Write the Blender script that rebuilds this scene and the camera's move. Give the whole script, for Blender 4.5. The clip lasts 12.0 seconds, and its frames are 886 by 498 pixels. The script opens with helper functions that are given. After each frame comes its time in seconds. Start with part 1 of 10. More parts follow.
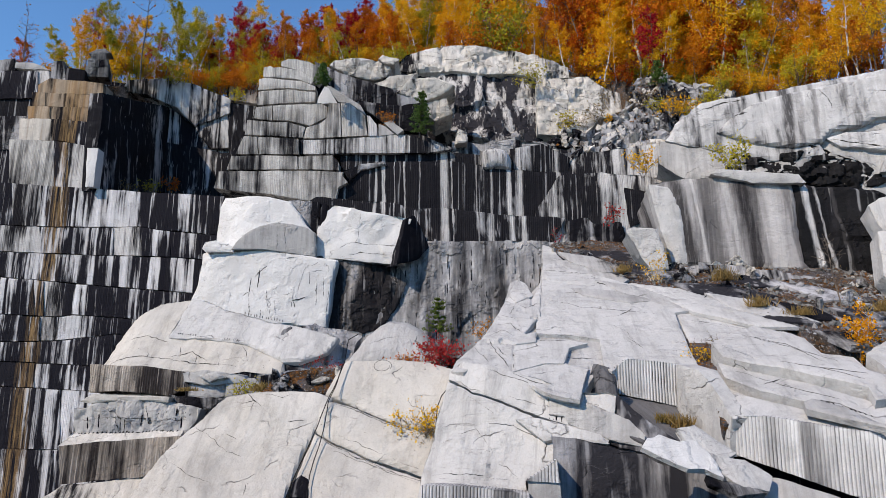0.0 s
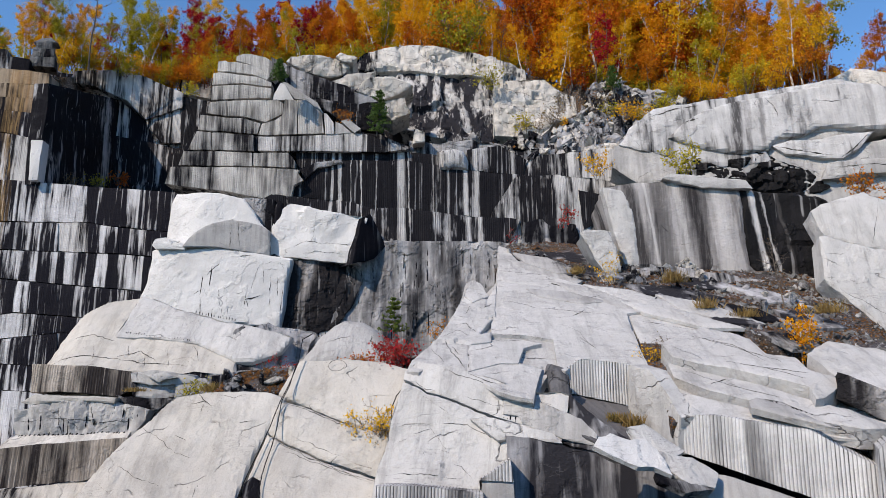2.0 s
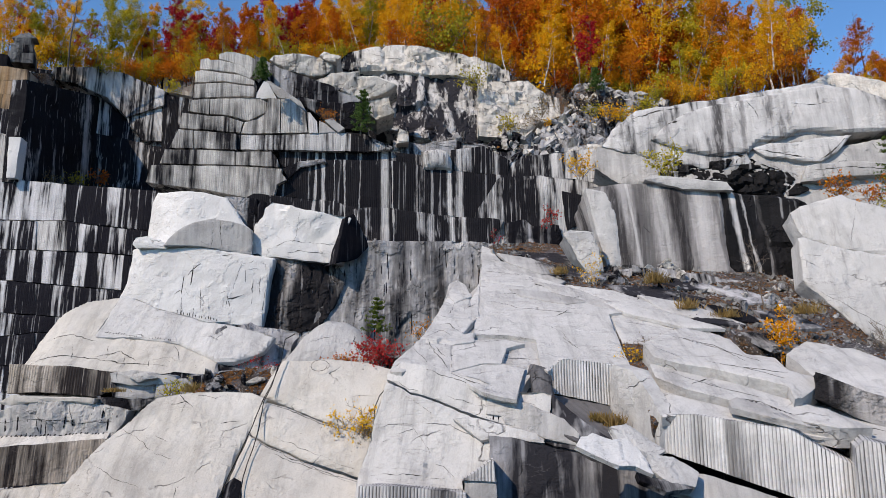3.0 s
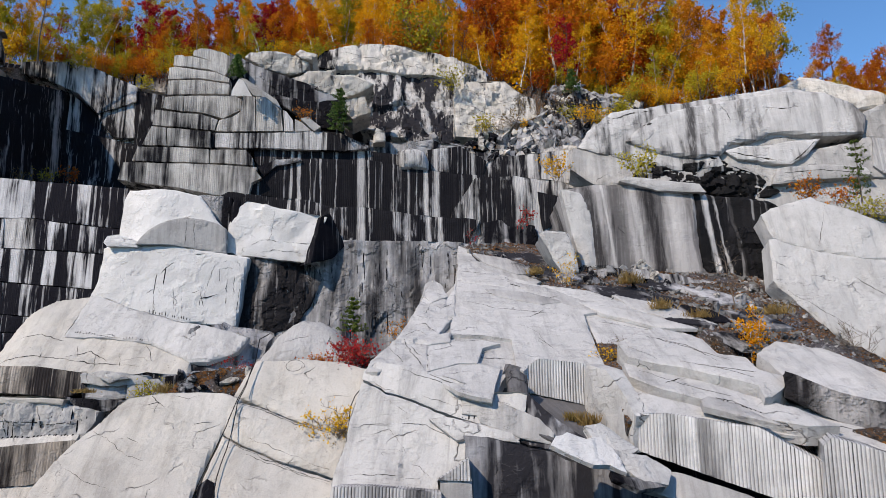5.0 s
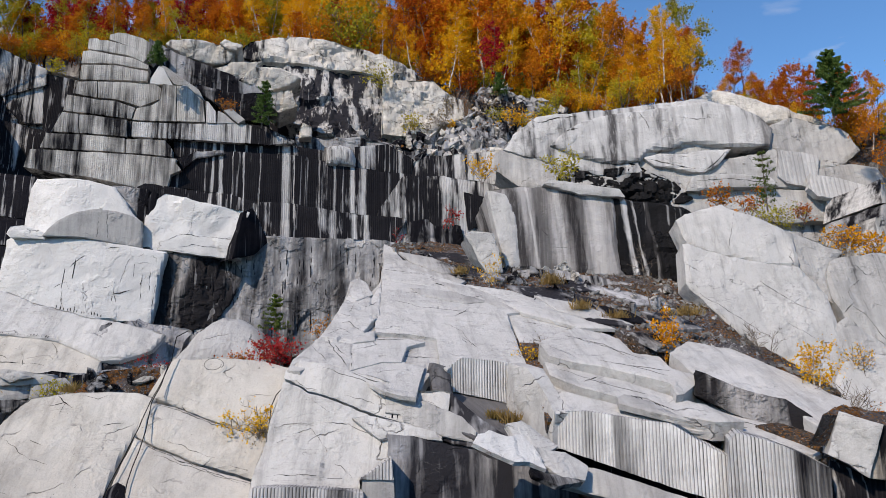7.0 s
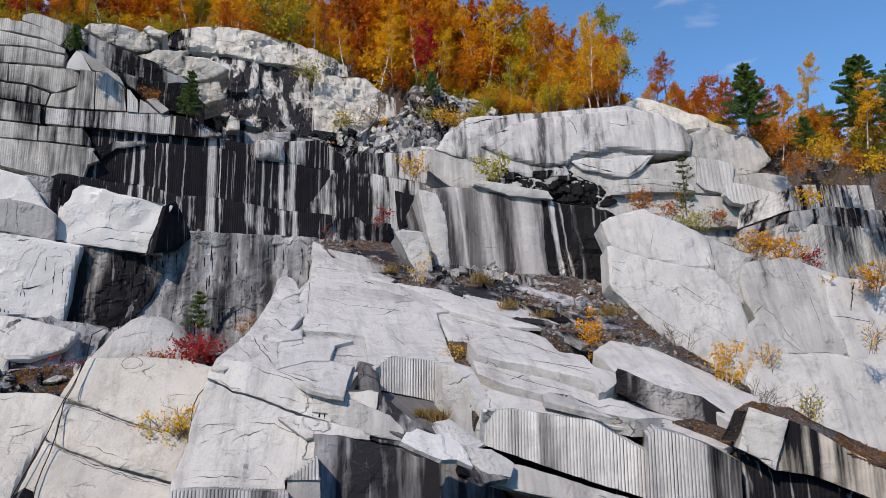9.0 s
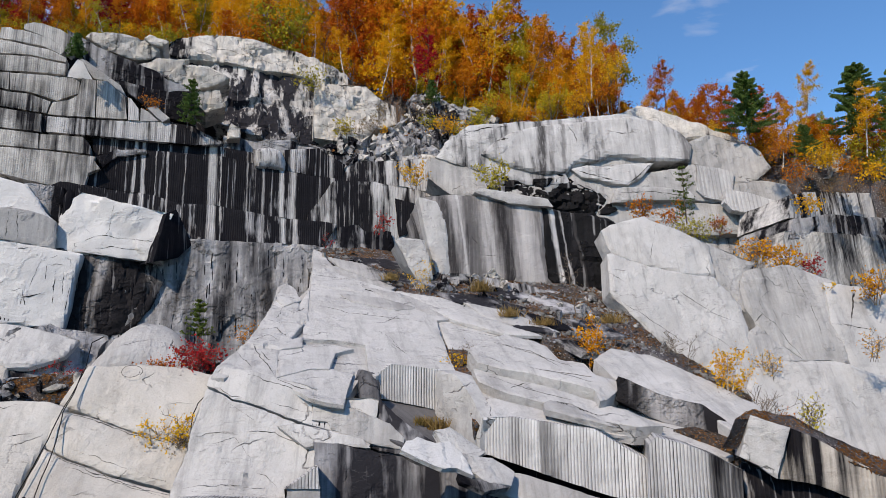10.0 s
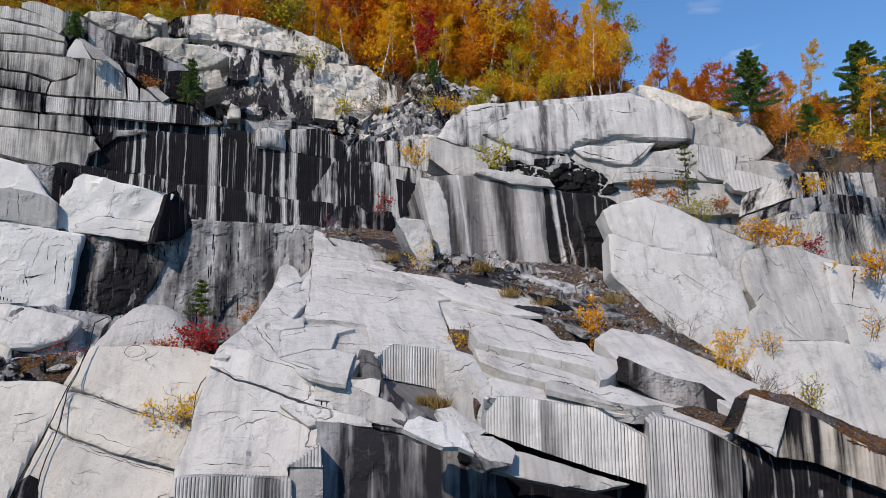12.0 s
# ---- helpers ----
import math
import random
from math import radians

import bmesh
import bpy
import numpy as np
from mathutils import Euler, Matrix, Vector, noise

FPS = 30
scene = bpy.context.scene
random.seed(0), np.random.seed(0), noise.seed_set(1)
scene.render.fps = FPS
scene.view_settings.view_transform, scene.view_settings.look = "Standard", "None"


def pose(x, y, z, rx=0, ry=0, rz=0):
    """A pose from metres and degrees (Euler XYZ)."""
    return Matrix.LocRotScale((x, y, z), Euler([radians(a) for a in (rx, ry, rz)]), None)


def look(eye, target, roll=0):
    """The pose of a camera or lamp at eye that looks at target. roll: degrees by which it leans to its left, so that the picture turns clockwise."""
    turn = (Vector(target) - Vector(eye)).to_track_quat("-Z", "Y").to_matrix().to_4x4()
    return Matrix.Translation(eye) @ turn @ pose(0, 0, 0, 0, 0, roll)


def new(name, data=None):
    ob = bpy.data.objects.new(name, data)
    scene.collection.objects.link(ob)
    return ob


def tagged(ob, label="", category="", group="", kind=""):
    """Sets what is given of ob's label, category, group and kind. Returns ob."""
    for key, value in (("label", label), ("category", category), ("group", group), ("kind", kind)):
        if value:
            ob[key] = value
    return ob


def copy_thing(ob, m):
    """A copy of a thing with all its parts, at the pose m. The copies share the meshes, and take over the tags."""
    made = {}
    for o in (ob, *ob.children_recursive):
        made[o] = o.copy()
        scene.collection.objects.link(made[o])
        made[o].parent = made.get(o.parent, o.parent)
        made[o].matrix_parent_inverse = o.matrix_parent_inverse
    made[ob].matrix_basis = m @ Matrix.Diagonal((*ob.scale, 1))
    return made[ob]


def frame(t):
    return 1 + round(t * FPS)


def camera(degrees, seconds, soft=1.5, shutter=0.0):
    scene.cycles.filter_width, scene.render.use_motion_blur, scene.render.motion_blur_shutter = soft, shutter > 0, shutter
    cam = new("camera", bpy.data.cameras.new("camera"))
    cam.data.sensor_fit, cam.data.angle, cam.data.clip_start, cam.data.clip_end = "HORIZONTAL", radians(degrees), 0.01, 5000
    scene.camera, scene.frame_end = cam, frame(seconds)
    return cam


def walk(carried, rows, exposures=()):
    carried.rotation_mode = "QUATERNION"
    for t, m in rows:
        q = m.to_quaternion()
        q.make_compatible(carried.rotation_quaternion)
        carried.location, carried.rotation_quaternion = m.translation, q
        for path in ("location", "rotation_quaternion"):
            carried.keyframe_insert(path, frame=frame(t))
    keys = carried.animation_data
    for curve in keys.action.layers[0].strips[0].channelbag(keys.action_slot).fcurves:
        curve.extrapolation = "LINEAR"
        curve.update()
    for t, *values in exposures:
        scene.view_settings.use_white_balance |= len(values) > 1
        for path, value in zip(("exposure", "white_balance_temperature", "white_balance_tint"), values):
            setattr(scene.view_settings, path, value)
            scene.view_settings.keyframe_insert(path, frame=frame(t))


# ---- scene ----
# ---------------------------------------------------------------- camera
EYE = 10.0  # height of the eye over the water of the pit
cam = camera(65.07, 12.0, soft=0.5)
PATH = [
    (0.0, pose(0.000, 0, EYE, 100.000, 0.000, 0.000)),
    (0.5, pose(-0.004, 0, EYE, 100.003, -0.028, -0.670)),
    (1.0, pose(-0.011, 0, EYE, 100.001, -0.016, -1.820)),
    (1.5, pose(-0.018, 0, EYE, 100.010, -0.009, -2.814)),
    (2.0, pose(-0.023, 0, EYE, 99.993, 0.005, -3.697)),
    (2.5, pose(-0.028, 0, EYE, 99.998, 0.024, -4.446)),
    (3.0, pose(-0.032, 0, EYE, 100.001, 0.026, -5.085)),
    (5.0, pose(-0.044, 0, EYE, 99.989, 0.127, -7.076)),
    (5.5, pose(-0.048, 0, EYE, 99.956, 0.108, -7.618)),
    (6.0, pose(-0.058, 0, EYE, 99.925, 0.106, -9.329)),
    (6.5, pose(-0.071, 0, EYE, 99.893, 0.109, -11.332)),
    (7.0, pose(-0.083, 0, EYE, 99.875, 0.120, -13.338)),
    (9.0, pose(-0.120, 0, EYE, 99.747, 0.209, -19.220)),
    (9.5, pose(-0.120, 0, EYE, 99.742, 0.224, -19.230)),
    (10.0, pose(-0.120, 0, EYE, 100.394, 0.242, -19.195)),
    (10.5, pose(-0.120, 0, EYE, 101.015, 0.217, -19.175)),
    (11.0, pose(-0.120, 0, EYE, 100.678, 0.255, -19.141)),
    (11.5, pose(-0.119, 0, EYE, 99.790, 0.300, -19.113)),
    (12.0, pose(-0.119, 0, EYE, 98.771, 0.278, -19.084)),
]
walk(cam, PATH, [(0, -0.12, 7050, 15), (5, -0.19, 7050, 15), (9, -0.25, 7050, 15), (12, -0.25, 7050, 15)])

# ---------------------------------------------------------------- light
SUN_WAY = Vector((0.58, 0.50, -0.64)).normalized()
world = bpy.data.worlds.new("sky")
scene.world = world
world.use_nodes = True
wn, wl = world.node_tree.nodes, world.node_tree.links
sky = wn.new("ShaderNodeTexSky")
sky.sky_type, sky.sun_disc = "NISHITA", False
sky.sun_elevation = math.asin(-SUN_WAY.z)
sky.sun_rotation = math.atan2(-SUN_WAY.x, -SUN_WAY.y)
sky.altitude, sky.air_density, sky.dust_density, sky.ozone_density = 300, 1.2, 0.2, 3.0
# thin clouds, drawn into the sky itself
geo = wn.new("ShaderNodeTexCoord")
cmap = wn.new("ShaderNodeMapping")
cmap.inputs["Scale"].default_value = (1.6, 1.6, 5.0)
wl.new(geo.outputs["Generated"], cmap.inputs["Vector"])
cnoise = wn.new("ShaderNodeTexNoise")
cnoise.inputs["Scale"].default_value, cnoise.inputs["Detail"].default_value = 2.6, 7.0
cnoise.inputs["Distortion"].default_value = 0.6
wl.new(cmap.outputs["Vector"], cnoise.inputs["Vector"])
cramp = wn.new("ShaderNodeValToRGB")
cramp.color_ramp.elements[0].position, cramp.color_ramp.elements[1].position = 0.60, 0.86
wl.new(cnoise.outputs["Fac"], cramp.inputs["Fac"])
cmix = wn.new("ShaderNodeMix")
cmix.data_type = "RGBA"
cmix.inputs["B"].default_value = (8.5, 8.9, 9.4, 1)
wl.new(cramp.outputs["Color"], cmix.inputs["Factor"])
deep = wn.new("ShaderNodeMix")
deep.data_type, deep.blend_type = "RGBA", "MULTIPLY"
deep.inputs["Factor"].default_value, deep.inputs["B"].default_value = 1.0, (0.80, 1.30, 1.72, 1)
wl.new(sky.outputs["Color"], deep.inputs["A"])
wl.new(deep.outputs["Result"], cmix.inputs["A"])
back = wn["Background"]
back.inputs["Strength"].default_value = 0.115
wl.new(cmix.outputs["Result"], back.inputs["Color"])

sun = new("sun", bpy.data.lights.new("sun", "SUN"))
sun.data.energy, sun.data.angle, sun.data.color = 5.0, radians(0.53), (1.0, 0.905, 0.77)
sun.matrix_world = look((-60, -50, 80), Vector((-60, -50, 80)) + SUN_WAY)


# ---------------------------------------------------------------- materials
class Nodes:
    """Short hand for node trees."""

    def __init__(self, name):
        self.mat = bpy.data.materials.new(name)
        self.mat.use_nodes = True
        self.t = self.mat.node_tree
        self.bsdf = self.t.nodes["Principled BSDF"]

    def add(self, kind):
        return self.t.nodes.new("ShaderNode" + kind)

    def put(self, sock, value):
        if isinstance(value, bpy.types.NodeSocket):
            self.t.links.new(value, sock)
        else:
            sock.default_value = value

    def math(self, op, a, b=0.0, clamp=False):
        n = self.add("Math")
        n.operation, n.use_clamp = op, clamp
        self.put(n.inputs[0], a)
        self.put(n.inputs[1], b)
        return n.outputs[0]

    def coords(self, scale=(1, 1, 1), shift=True):
        """Local coordinates in metres, shifted by chance from thing to thing."""
        tc, mp = self.add("TexCoord"), self.add("Mapping")
        self.put(mp.inputs["Scale"], scale)
        self.t.links.new(tc.outputs["Object"], mp.inputs["Vector"])
        if shift:
            info = self.add("ObjectInfo")
            c = self.add("CombineXYZ")
            r = self.math("MULTIPLY", info.outputs["Random"], 61.0)
            for i in range(3):
                self.put(c.inputs[i], r)
            self.t.links.new(c.outputs[0], mp.inputs["Location"])
        return mp.outputs[0]

    def noise(self, vec, scale, detail=3.0, rough=0.55, warp=0.0):
        n = self.add("TexNoise")
        self.put(n.inputs["Vector"], vec)
        self.put(n.inputs["Scale"], scale)
        self.put(n.inputs["Detail"], detail)
        self.put(n.inputs["Roughness"], rough)
        self.put(n.inputs["Distortion"], warp)
        return n.outputs["Fac"]

    def ramp(self, fac, lo, hi, a=0.0, b=1.0):
        n = self.add("MapRange")
        for i, v in zip(("Value", "From Min", "From Max", "To Min", "To Max"), (fac, lo, hi, a, b)):
            self.put(n.inputs[i], v)
        return n.outputs[0]

    def mix(self, fac, a, b, blend="MIX"):
        n = self.add("Mix")
        n.data_type, n.blend_type = "RGBA", blend
        self.put(n.inputs["Factor"], fac)
        for k, v in (("A", a), ("B", b)):
            self.put(n.inputs[k], v if isinstance(v, bpy.types.NodeSocket) else (*v, 1))
        return n.outputs["Result"]

    def bump(self, height, distance, strength=1.0, normal=None):
        n = self.add("Bump")
        self.put(n.inputs["Height"], height)
        self.put(n.inputs["Distance"], distance)
        self.put(n.inputs["Strength"], strength)
        if normal is not None:
            self.put(n.inputs["Normal"], normal)
        return n.outputs[0]

    def finish(self, color, rough=0.85, normal=None):
        self.put(self.bsdf.inputs["Base Color"], color)
        self.put(self.bsdf.inputs["Roughness"], rough)
        self.bsdf.inputs["Specular IOR Level"].default_value = 0.06
        if normal is not None:
            self.put(self.bsdf.inputs["Normal"], normal)
        return self.mat


def granite(name, base=(0.50, 0.50, 0.51), dark=0.0, fine=3.0, wide=0.5, run=0.07, warm=0.0, rust=0.0, flutes=0.0,
            spacing=0.13, cracks=0.25, ink=(0.005, 0.005, 0.008), relief=1.0, patch=0.25, gloss=0.86, soft=0.03,
            mottle=1.0, column=None, lines=0.0, sheet=0.0, ledges=0.35, join=False, patchy=0.34, pits=0.5, runs=(), slant=0.0, level=0.0):
    """Granite. dark: share of the face in black, for water stains and for painted-in shade; fine, wide: streaks per
    metre; run: how much longer than wide the streaks are (as a ratio); warm, rust: shares of ochre and of iron stain;
    flutes: depth of the
    drill grooves in metres; mottle: strength of the blotches; column: place along x and half width of a rusty run;
    lines:
    darkening along the bottoms of the drill grooves; sheet: strength of the fine partings along the beds; ledges: depth
    of the
    small broken scales; join: the water runs on from stone to stone; patchy: weight of the broad stained areas; pits:
    share of small dark pits; runs: single water runs, each its place along x at the height level, half width, strength
    and colour; slant: how far the runs lean per metre."""
    n = Nodes(name)
    p = n.coords()
    place = n.add("NewGeometry").outputs["Position"]

    def stretched(x, y, z):
        if not join:
            return n.coords((x, y, z))
        m = n.add("Mapping")
        n.put(m.inputs["Scale"], (x, y, z))
        n.put(m.inputs["Vector"], place)
        return m.outputs[0]

    big, mid, grain = n.noise(p, 0.35, 4), n.noise(p, 1.7, 9, 0.72, 0.4), n.noise(p, 24.0, 4, 0.8)
    c = n.mix(n.ramp(big, 0.3, 0.7), [v * 0.86 for v in base], [min(1, v * 1.10) for v in base])
    c = n.mix(n.ramp(mid, 0.52, 0.70, 0, (0.20 + patch) * mottle), c, [v * 0.58 for v in base])
    smear = n.noise(n.coords((1, 0.8, 0.45)), 0.42, 6, 0.62, 0.8)
    c = n.mix(n.ramp(smear, 0.54, 0.74, 0, 0.50 * mottle), c, [v * 0.48 for v in base])
    fall = n.noise(stretched(1, 0.7, 0.14), 2.4, 7, 0.7, 0.3)
    c = n.mix(n.ramp(fall, 0.52, 0.72, 0, (0.18 + patch) * mottle), c, [v * 0.45 for v in base])
    c = n.mix(n.ramp(fall, 0.48, 0.25, 0, 0.45), c, [min(1, v * 1.2) for v in base])
    c = n.mix(n.ramp(grain, 0.47, 0.72, 0, 0.26), c, [v * 0.36 for v in base])
    c = n.mix(n.ramp(grain, 0.40, 0.22, 0, 0.30), c, [min(1, v * 1.25) for v in base])
    if pits:
        pit = n.math("MULTIPLY", n.ramp(n.noise(p, 7.0, 3, 0.7), 0.66, 0.70, 0, 0.75 * pits), n.ramp(n.noise(p, 0.8, 3), 0.45, 0.6))
        c = n.mix(pit, c, [v * 0.20 for v in base])
    c = n.mix(n.ramp(n.noise(p, 0.95, 10, 0.78), 0.60, 0.72, 0, patch * mottle), c, (0.16, 0.155, 0.15))
    if warm:
        c = n.mix(n.ramp(n.noise(p, 0.8, 5, 0.6, 0.5), 0.42, 0.72, 0, warm), c, (0.50, 0.40, 0.27), "MULTIPLY")
        c = n.mix(n.ramp(n.noise(p, 0.5, 5), 0.4, 0.7, 0, warm * 0.6), c, (0.60, 0.54, 0.44))
    run_p = stretched(1, 0.6, run)
    if rust:
        pm = n.add("Mapping")
        n.put(pm.inputs["Scale"], (1, 0.3, run * 0.5))
        n.put(pm.inputs["Vector"], place)
        r = n.ramp(n.noise(pm.outputs[0], wide * 1.3, 5, 0.65), 0.62 - 0.2 * rust, 0.80 - 0.2 * rust)
        c = n.mix(n.math("MULTIPLY", r, 0.85), c, (0.36, 0.19, 0.06))
        r2 = n.ramp(n.noise(pm.outputs[0], fine * 1.5, 4), 0.47, 0.62)
        c = n.mix(n.math("MULTIPLY", n.math("MULTIPLY", r, r2), 0.7), c, (0.12, 0.05, 0.025))
    if dark:
        w = n.noise(run_p, wide, 3.0, 0.6, 0.2)
        f = n.noise(stretched(1, 0.6, run * 0.5), fine, 4.0, 0.65)
        sm = n.add("Mapping")
        n.put(sm.inputs["Scale"], (1, 1, 0.55))
        n.put(sm.inputs["Vector"], place)
        area = n.noise(sm.outputs[0], 0.24, 4.0, 0.6)
        s = n.math("ADD", n.math("MULTIPLY", w, 0.72 - patchy), n.math("MULTIPLY", f, 0.28))
        s = n.math("ADD", s, n.math("MULTIPLY", area, patchy))
        s = n.math("ADD", s, n.math("MULTIPLY", n.math("SUBTRACT", n.noise(stretched(1, 1, 0.16), 3.0, 7, 0.68), 0.5), 0.11))
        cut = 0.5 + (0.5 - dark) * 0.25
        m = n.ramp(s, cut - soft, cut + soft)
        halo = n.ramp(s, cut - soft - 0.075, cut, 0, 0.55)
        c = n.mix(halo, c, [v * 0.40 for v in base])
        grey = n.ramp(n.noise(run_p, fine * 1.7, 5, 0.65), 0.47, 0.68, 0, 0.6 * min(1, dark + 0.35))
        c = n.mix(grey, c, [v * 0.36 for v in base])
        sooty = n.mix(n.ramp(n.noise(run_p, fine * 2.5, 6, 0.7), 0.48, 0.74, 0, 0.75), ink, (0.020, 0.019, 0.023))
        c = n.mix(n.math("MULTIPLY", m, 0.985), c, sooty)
        drip = n.ramp(n.noise(stretched(1, 0.6, run * 0.35), fine * 2.2, 2.0), 0.62, 0.68, 0, 0.45)
        c = n.mix(drip, c, [v * 0.8 for v in base])
    if sheet:
        d = n.noise(n.coords((0.20, 0.8, 1.6)), 0.8, 6, 0.68, 0.2)
        part_line = n.ramp(n.math("ABSOLUTE", n.math("SUBTRACT", d, 0.5)), 0.0, 0.008, 1, 0)
        part_line = n.math("MULTIPLY", part_line, n.ramp(n.noise(p, 0.5, 5, 0.65), 0.54, 0.62, 0, sheet))
        c = n.mix(part_line, c, (0.035, 0.034, 0.036))
        soil = n.ramp(n.math("ABSOLUTE", n.math("SUBTRACT", d, 0.56)), 0.0, 0.05, 0.35 * sheet, 0)
        c = n.mix(n.math("MULTIPLY", soil, n.ramp(n.noise(p, 0.8, 6, 0.7), 0.50, 0.62)), c, (0.14, 0.135, 0.135))
    if column:
        sep = n.add("SeparateXYZ")
        n.put(sep.inputs[0], place)
        pm = n.add("Mapping")
        n.put(pm.inputs["Scale"], (1, 0.3, 0.05))
        n.put(pm.inputs["Vector"], place)
        wob = n.math("MULTIPLY", n.math("SUBTRACT", n.noise(pm.outputs[0], 1.6, 5, 0.7), 0.5), 2.6)
        off = n.math("ABSOLUTE", n.math("ADD", n.math("SUBTRACT", sep.outputs[0], column[0]), wob))
        run_in = n.ramp(off, column[1] * 1.8, 0.0)
        run_in = n.math("MULTIPLY", run_in, n.ramp(n.noise(pm.outputs[0], 6.0, 6, 0.7), 0.42, 0.60, 0.0, 1.0))
        c = n.mix(n.math("MULTIPLY", run_in, 0.75), c, (0.40, 0.26, 0.12))
        streak = n.ramp(n.noise(pm.outputs[0], 5.0, 4), 0.50, 0.64, 0, 0.8)
        c = n.mix(n.math("MULTIPLY", run_in, streak), c, (0.06, 0.035, 0.025))
    if runs:
        sep3, rm = n.add("SeparateXYZ"), n.add("Mapping")
        n.put(sep3.inputs[0], place)
        n.put(rm.inputs["Scale"], (1, 0.3, 0.10))
        n.put(rm.inputs["Vector"], place)
        along = n.math("ADD", sep3.outputs[0], n.math("MULTIPLY", n.math("SUBTRACT", sep3.outputs[2], level), slant))
        along = n.math("ADD", along, n.math("MULTIPLY", n.math("SUBTRACT", n.noise(rm.outputs[0], 2.2, 6, 0.7), 0.5), 0.55))
        frayed = n.ramp(n.noise(rm.outputs[0], 6.0, 6, 0.7), 0.30, 0.52, 0.35, 1.0)
        for at, half, strength, tone in runs:
            near = n.ramp(n.math("ABSOLUTE", n.math("SUBTRACT", along, at)), half * 1.25, half * 0.55, 0, strength)
            c = n.mix(n.math("MULTIPLY", near, frayed), c, tone)
    if lines:
        sep2 = n.add("SeparateXYZ")
        n.put(sep2.inputs[0], n.coords((1, 1, 1), False))
        deep_in = n.math("ABSOLUTE", n.math("SINE", n.math("MULTIPLY", sep2.outputs[0], math.pi / spacing)))
        deep_in = n.math("MULTIPLY", n.ramp(deep_in, 0.80, 0.98), n.ramp(n.noise(run_p, 1.6, 6, 0.7), 0.38, 0.58, 0.2, 1.0))
        c = n.mix(n.math("MULTIPLY", deep_in, lines), c, (0.05, 0.05, 0.052))
    if cracks:
        q = n.coords((0.55, 1, 0.8))
        warp = n.add("VectorMath")
        wv = n.add("TexNoise")
        n.put(wv.inputs["Vector"], q)
        n.put(wv.inputs["Scale"], 1.3)
        n.put(wv.inputs["Detail"], 6.0)
        n.put(warp.inputs[0], q)
        n.put(warp.inputs[1], wv.outputs["Color"])
        v = n.add("TexVoronoi")
        v.feature = "DISTANCE_TO_EDGE"
        n.put(v.inputs["Vector"], warp.outputs[0])
        n.put(v.inputs["Scale"], 0.6)
        line = n.ramp(v.outputs["Distance"], 0.0, 0.012, 1, 0)
        line = n.math("MULTIPLY", line, n.ramp(n.noise(p, 0.7, 4), 0.62 - 0.25 * cracks, 0.68, 0, 1))
        c = n.mix(n.math("MULTIPLY", line, 0.85), c, (0.03, 0.03, 0.032))
    split = n.add("TexVoronoi")
    split.feature = "F1"
    n.put(split.inputs["Vector"], n.coords((0.7, 1, 1.1)))
    n.put(split.inputs["Scale"], 1.3)
    n.put(split.inputs["Detail"], 3.0)
    n.put(split.inputs["Roughness"], 0.6)
    nrm = n.bump(split.outputs["Distance"], 0.08 * relief, 0.35)
    nrm = n.bump(n.noise(p, 3.4, 10, 0.74), 0.09 * relief, 0.85, nrm)
    if ledges:
        # small scales of stone broken off along the beds
        level = n.math("MULTIPLY", n.noise(n.coords((0.4, 1, 1.3)), 0.7, 6, 0.6, 0.3), 11.0)
        low = n.math("FLOOR", level)
        rise = n.ramp(n.math("SUBTRACT", level, low), 0.80, 1.0)
        chip = n.ramp(n.noise(p, 0.5, 5, 0.6), 0.52, 0.58)
        nrm = n.bump(n.math("MULTIPLY", n.math("ADD", low, rise), chip), 0.05 * ledges, 1.0, nrm)
        seam = n.math("MULTIPLY", n.ramp(n.math("SUBTRACT", level, low), 0.90, 1.0), n.ramp(n.noise(p, 1.1, 5, 0.7), 0.52, 0.62, 0, 0.8))
        c = n.mix(n.math("MULTIPLY", seam, chip), c, [v * 0.22 for v in base])
    nrm = n.bump(grain, 0.009, 0.6, nrm)
    if cracks:
        nrm = n.bump(n.math("SUBTRACT", 1.0, line), 0.05, 0.8, nrm)
    if flutes:
        wave = n.add("TexWave")
        wave.bands_direction = "X"
        n.put(wave.inputs["Vector"], n.coords((1, 0, 0.0), False))
        n.put(wave.inputs["Scale"], 0.314 / spacing)
        n.put(wave.inputs["Distortion"], 0.0)
        broken = n.ramp(n.noise(p, 0.9, 3), 0.33, 0.5)
        nrm = n.bump(n.math("MULTIPLY", wave.outputs["Fac"], broken), flutes, 0.9, nrm)
    return n.finish(c, gloss, nrm)


WHITE = granite("granite_fresh", (0.48, 0.477, 0.47), cracks=0.3, patch=0.3, mottle=1.3, sheet=0.5, ledges=0.1, relief=0.5)
PALE = granite("granite_pale", (0.43, 0.427, 0.42), dark=0.12, fine=2.0, wide=0.45, cracks=0.35, mottle=1.1, sheet=0.4, ledges=0.15, relief=0.6)
CREAM = granite("granite_cream", (0.50, 0.482, 0.448), warm=0.12, cracks=0.3, patch=0.3, mottle=1.1, sheet=0.25, ledges=0.08, pits=1.0, relief=0.55)
WARM = granite("granite_weathered", (0.68, 0.655, 0.61), warm=0.3, dark=0.22, cracks=0.8, run=0.3, relief=1.5, ledges=0.4)
STREAK = granite("granite_streaked", (0.68, 0.67, 0.66), dark=0.45, fine=3.5, wide=0.8, flutes=0.014, spacing=0.11, cracks=0, mottle=0.7,
                 lines=0.2, join=True, ledges=0)
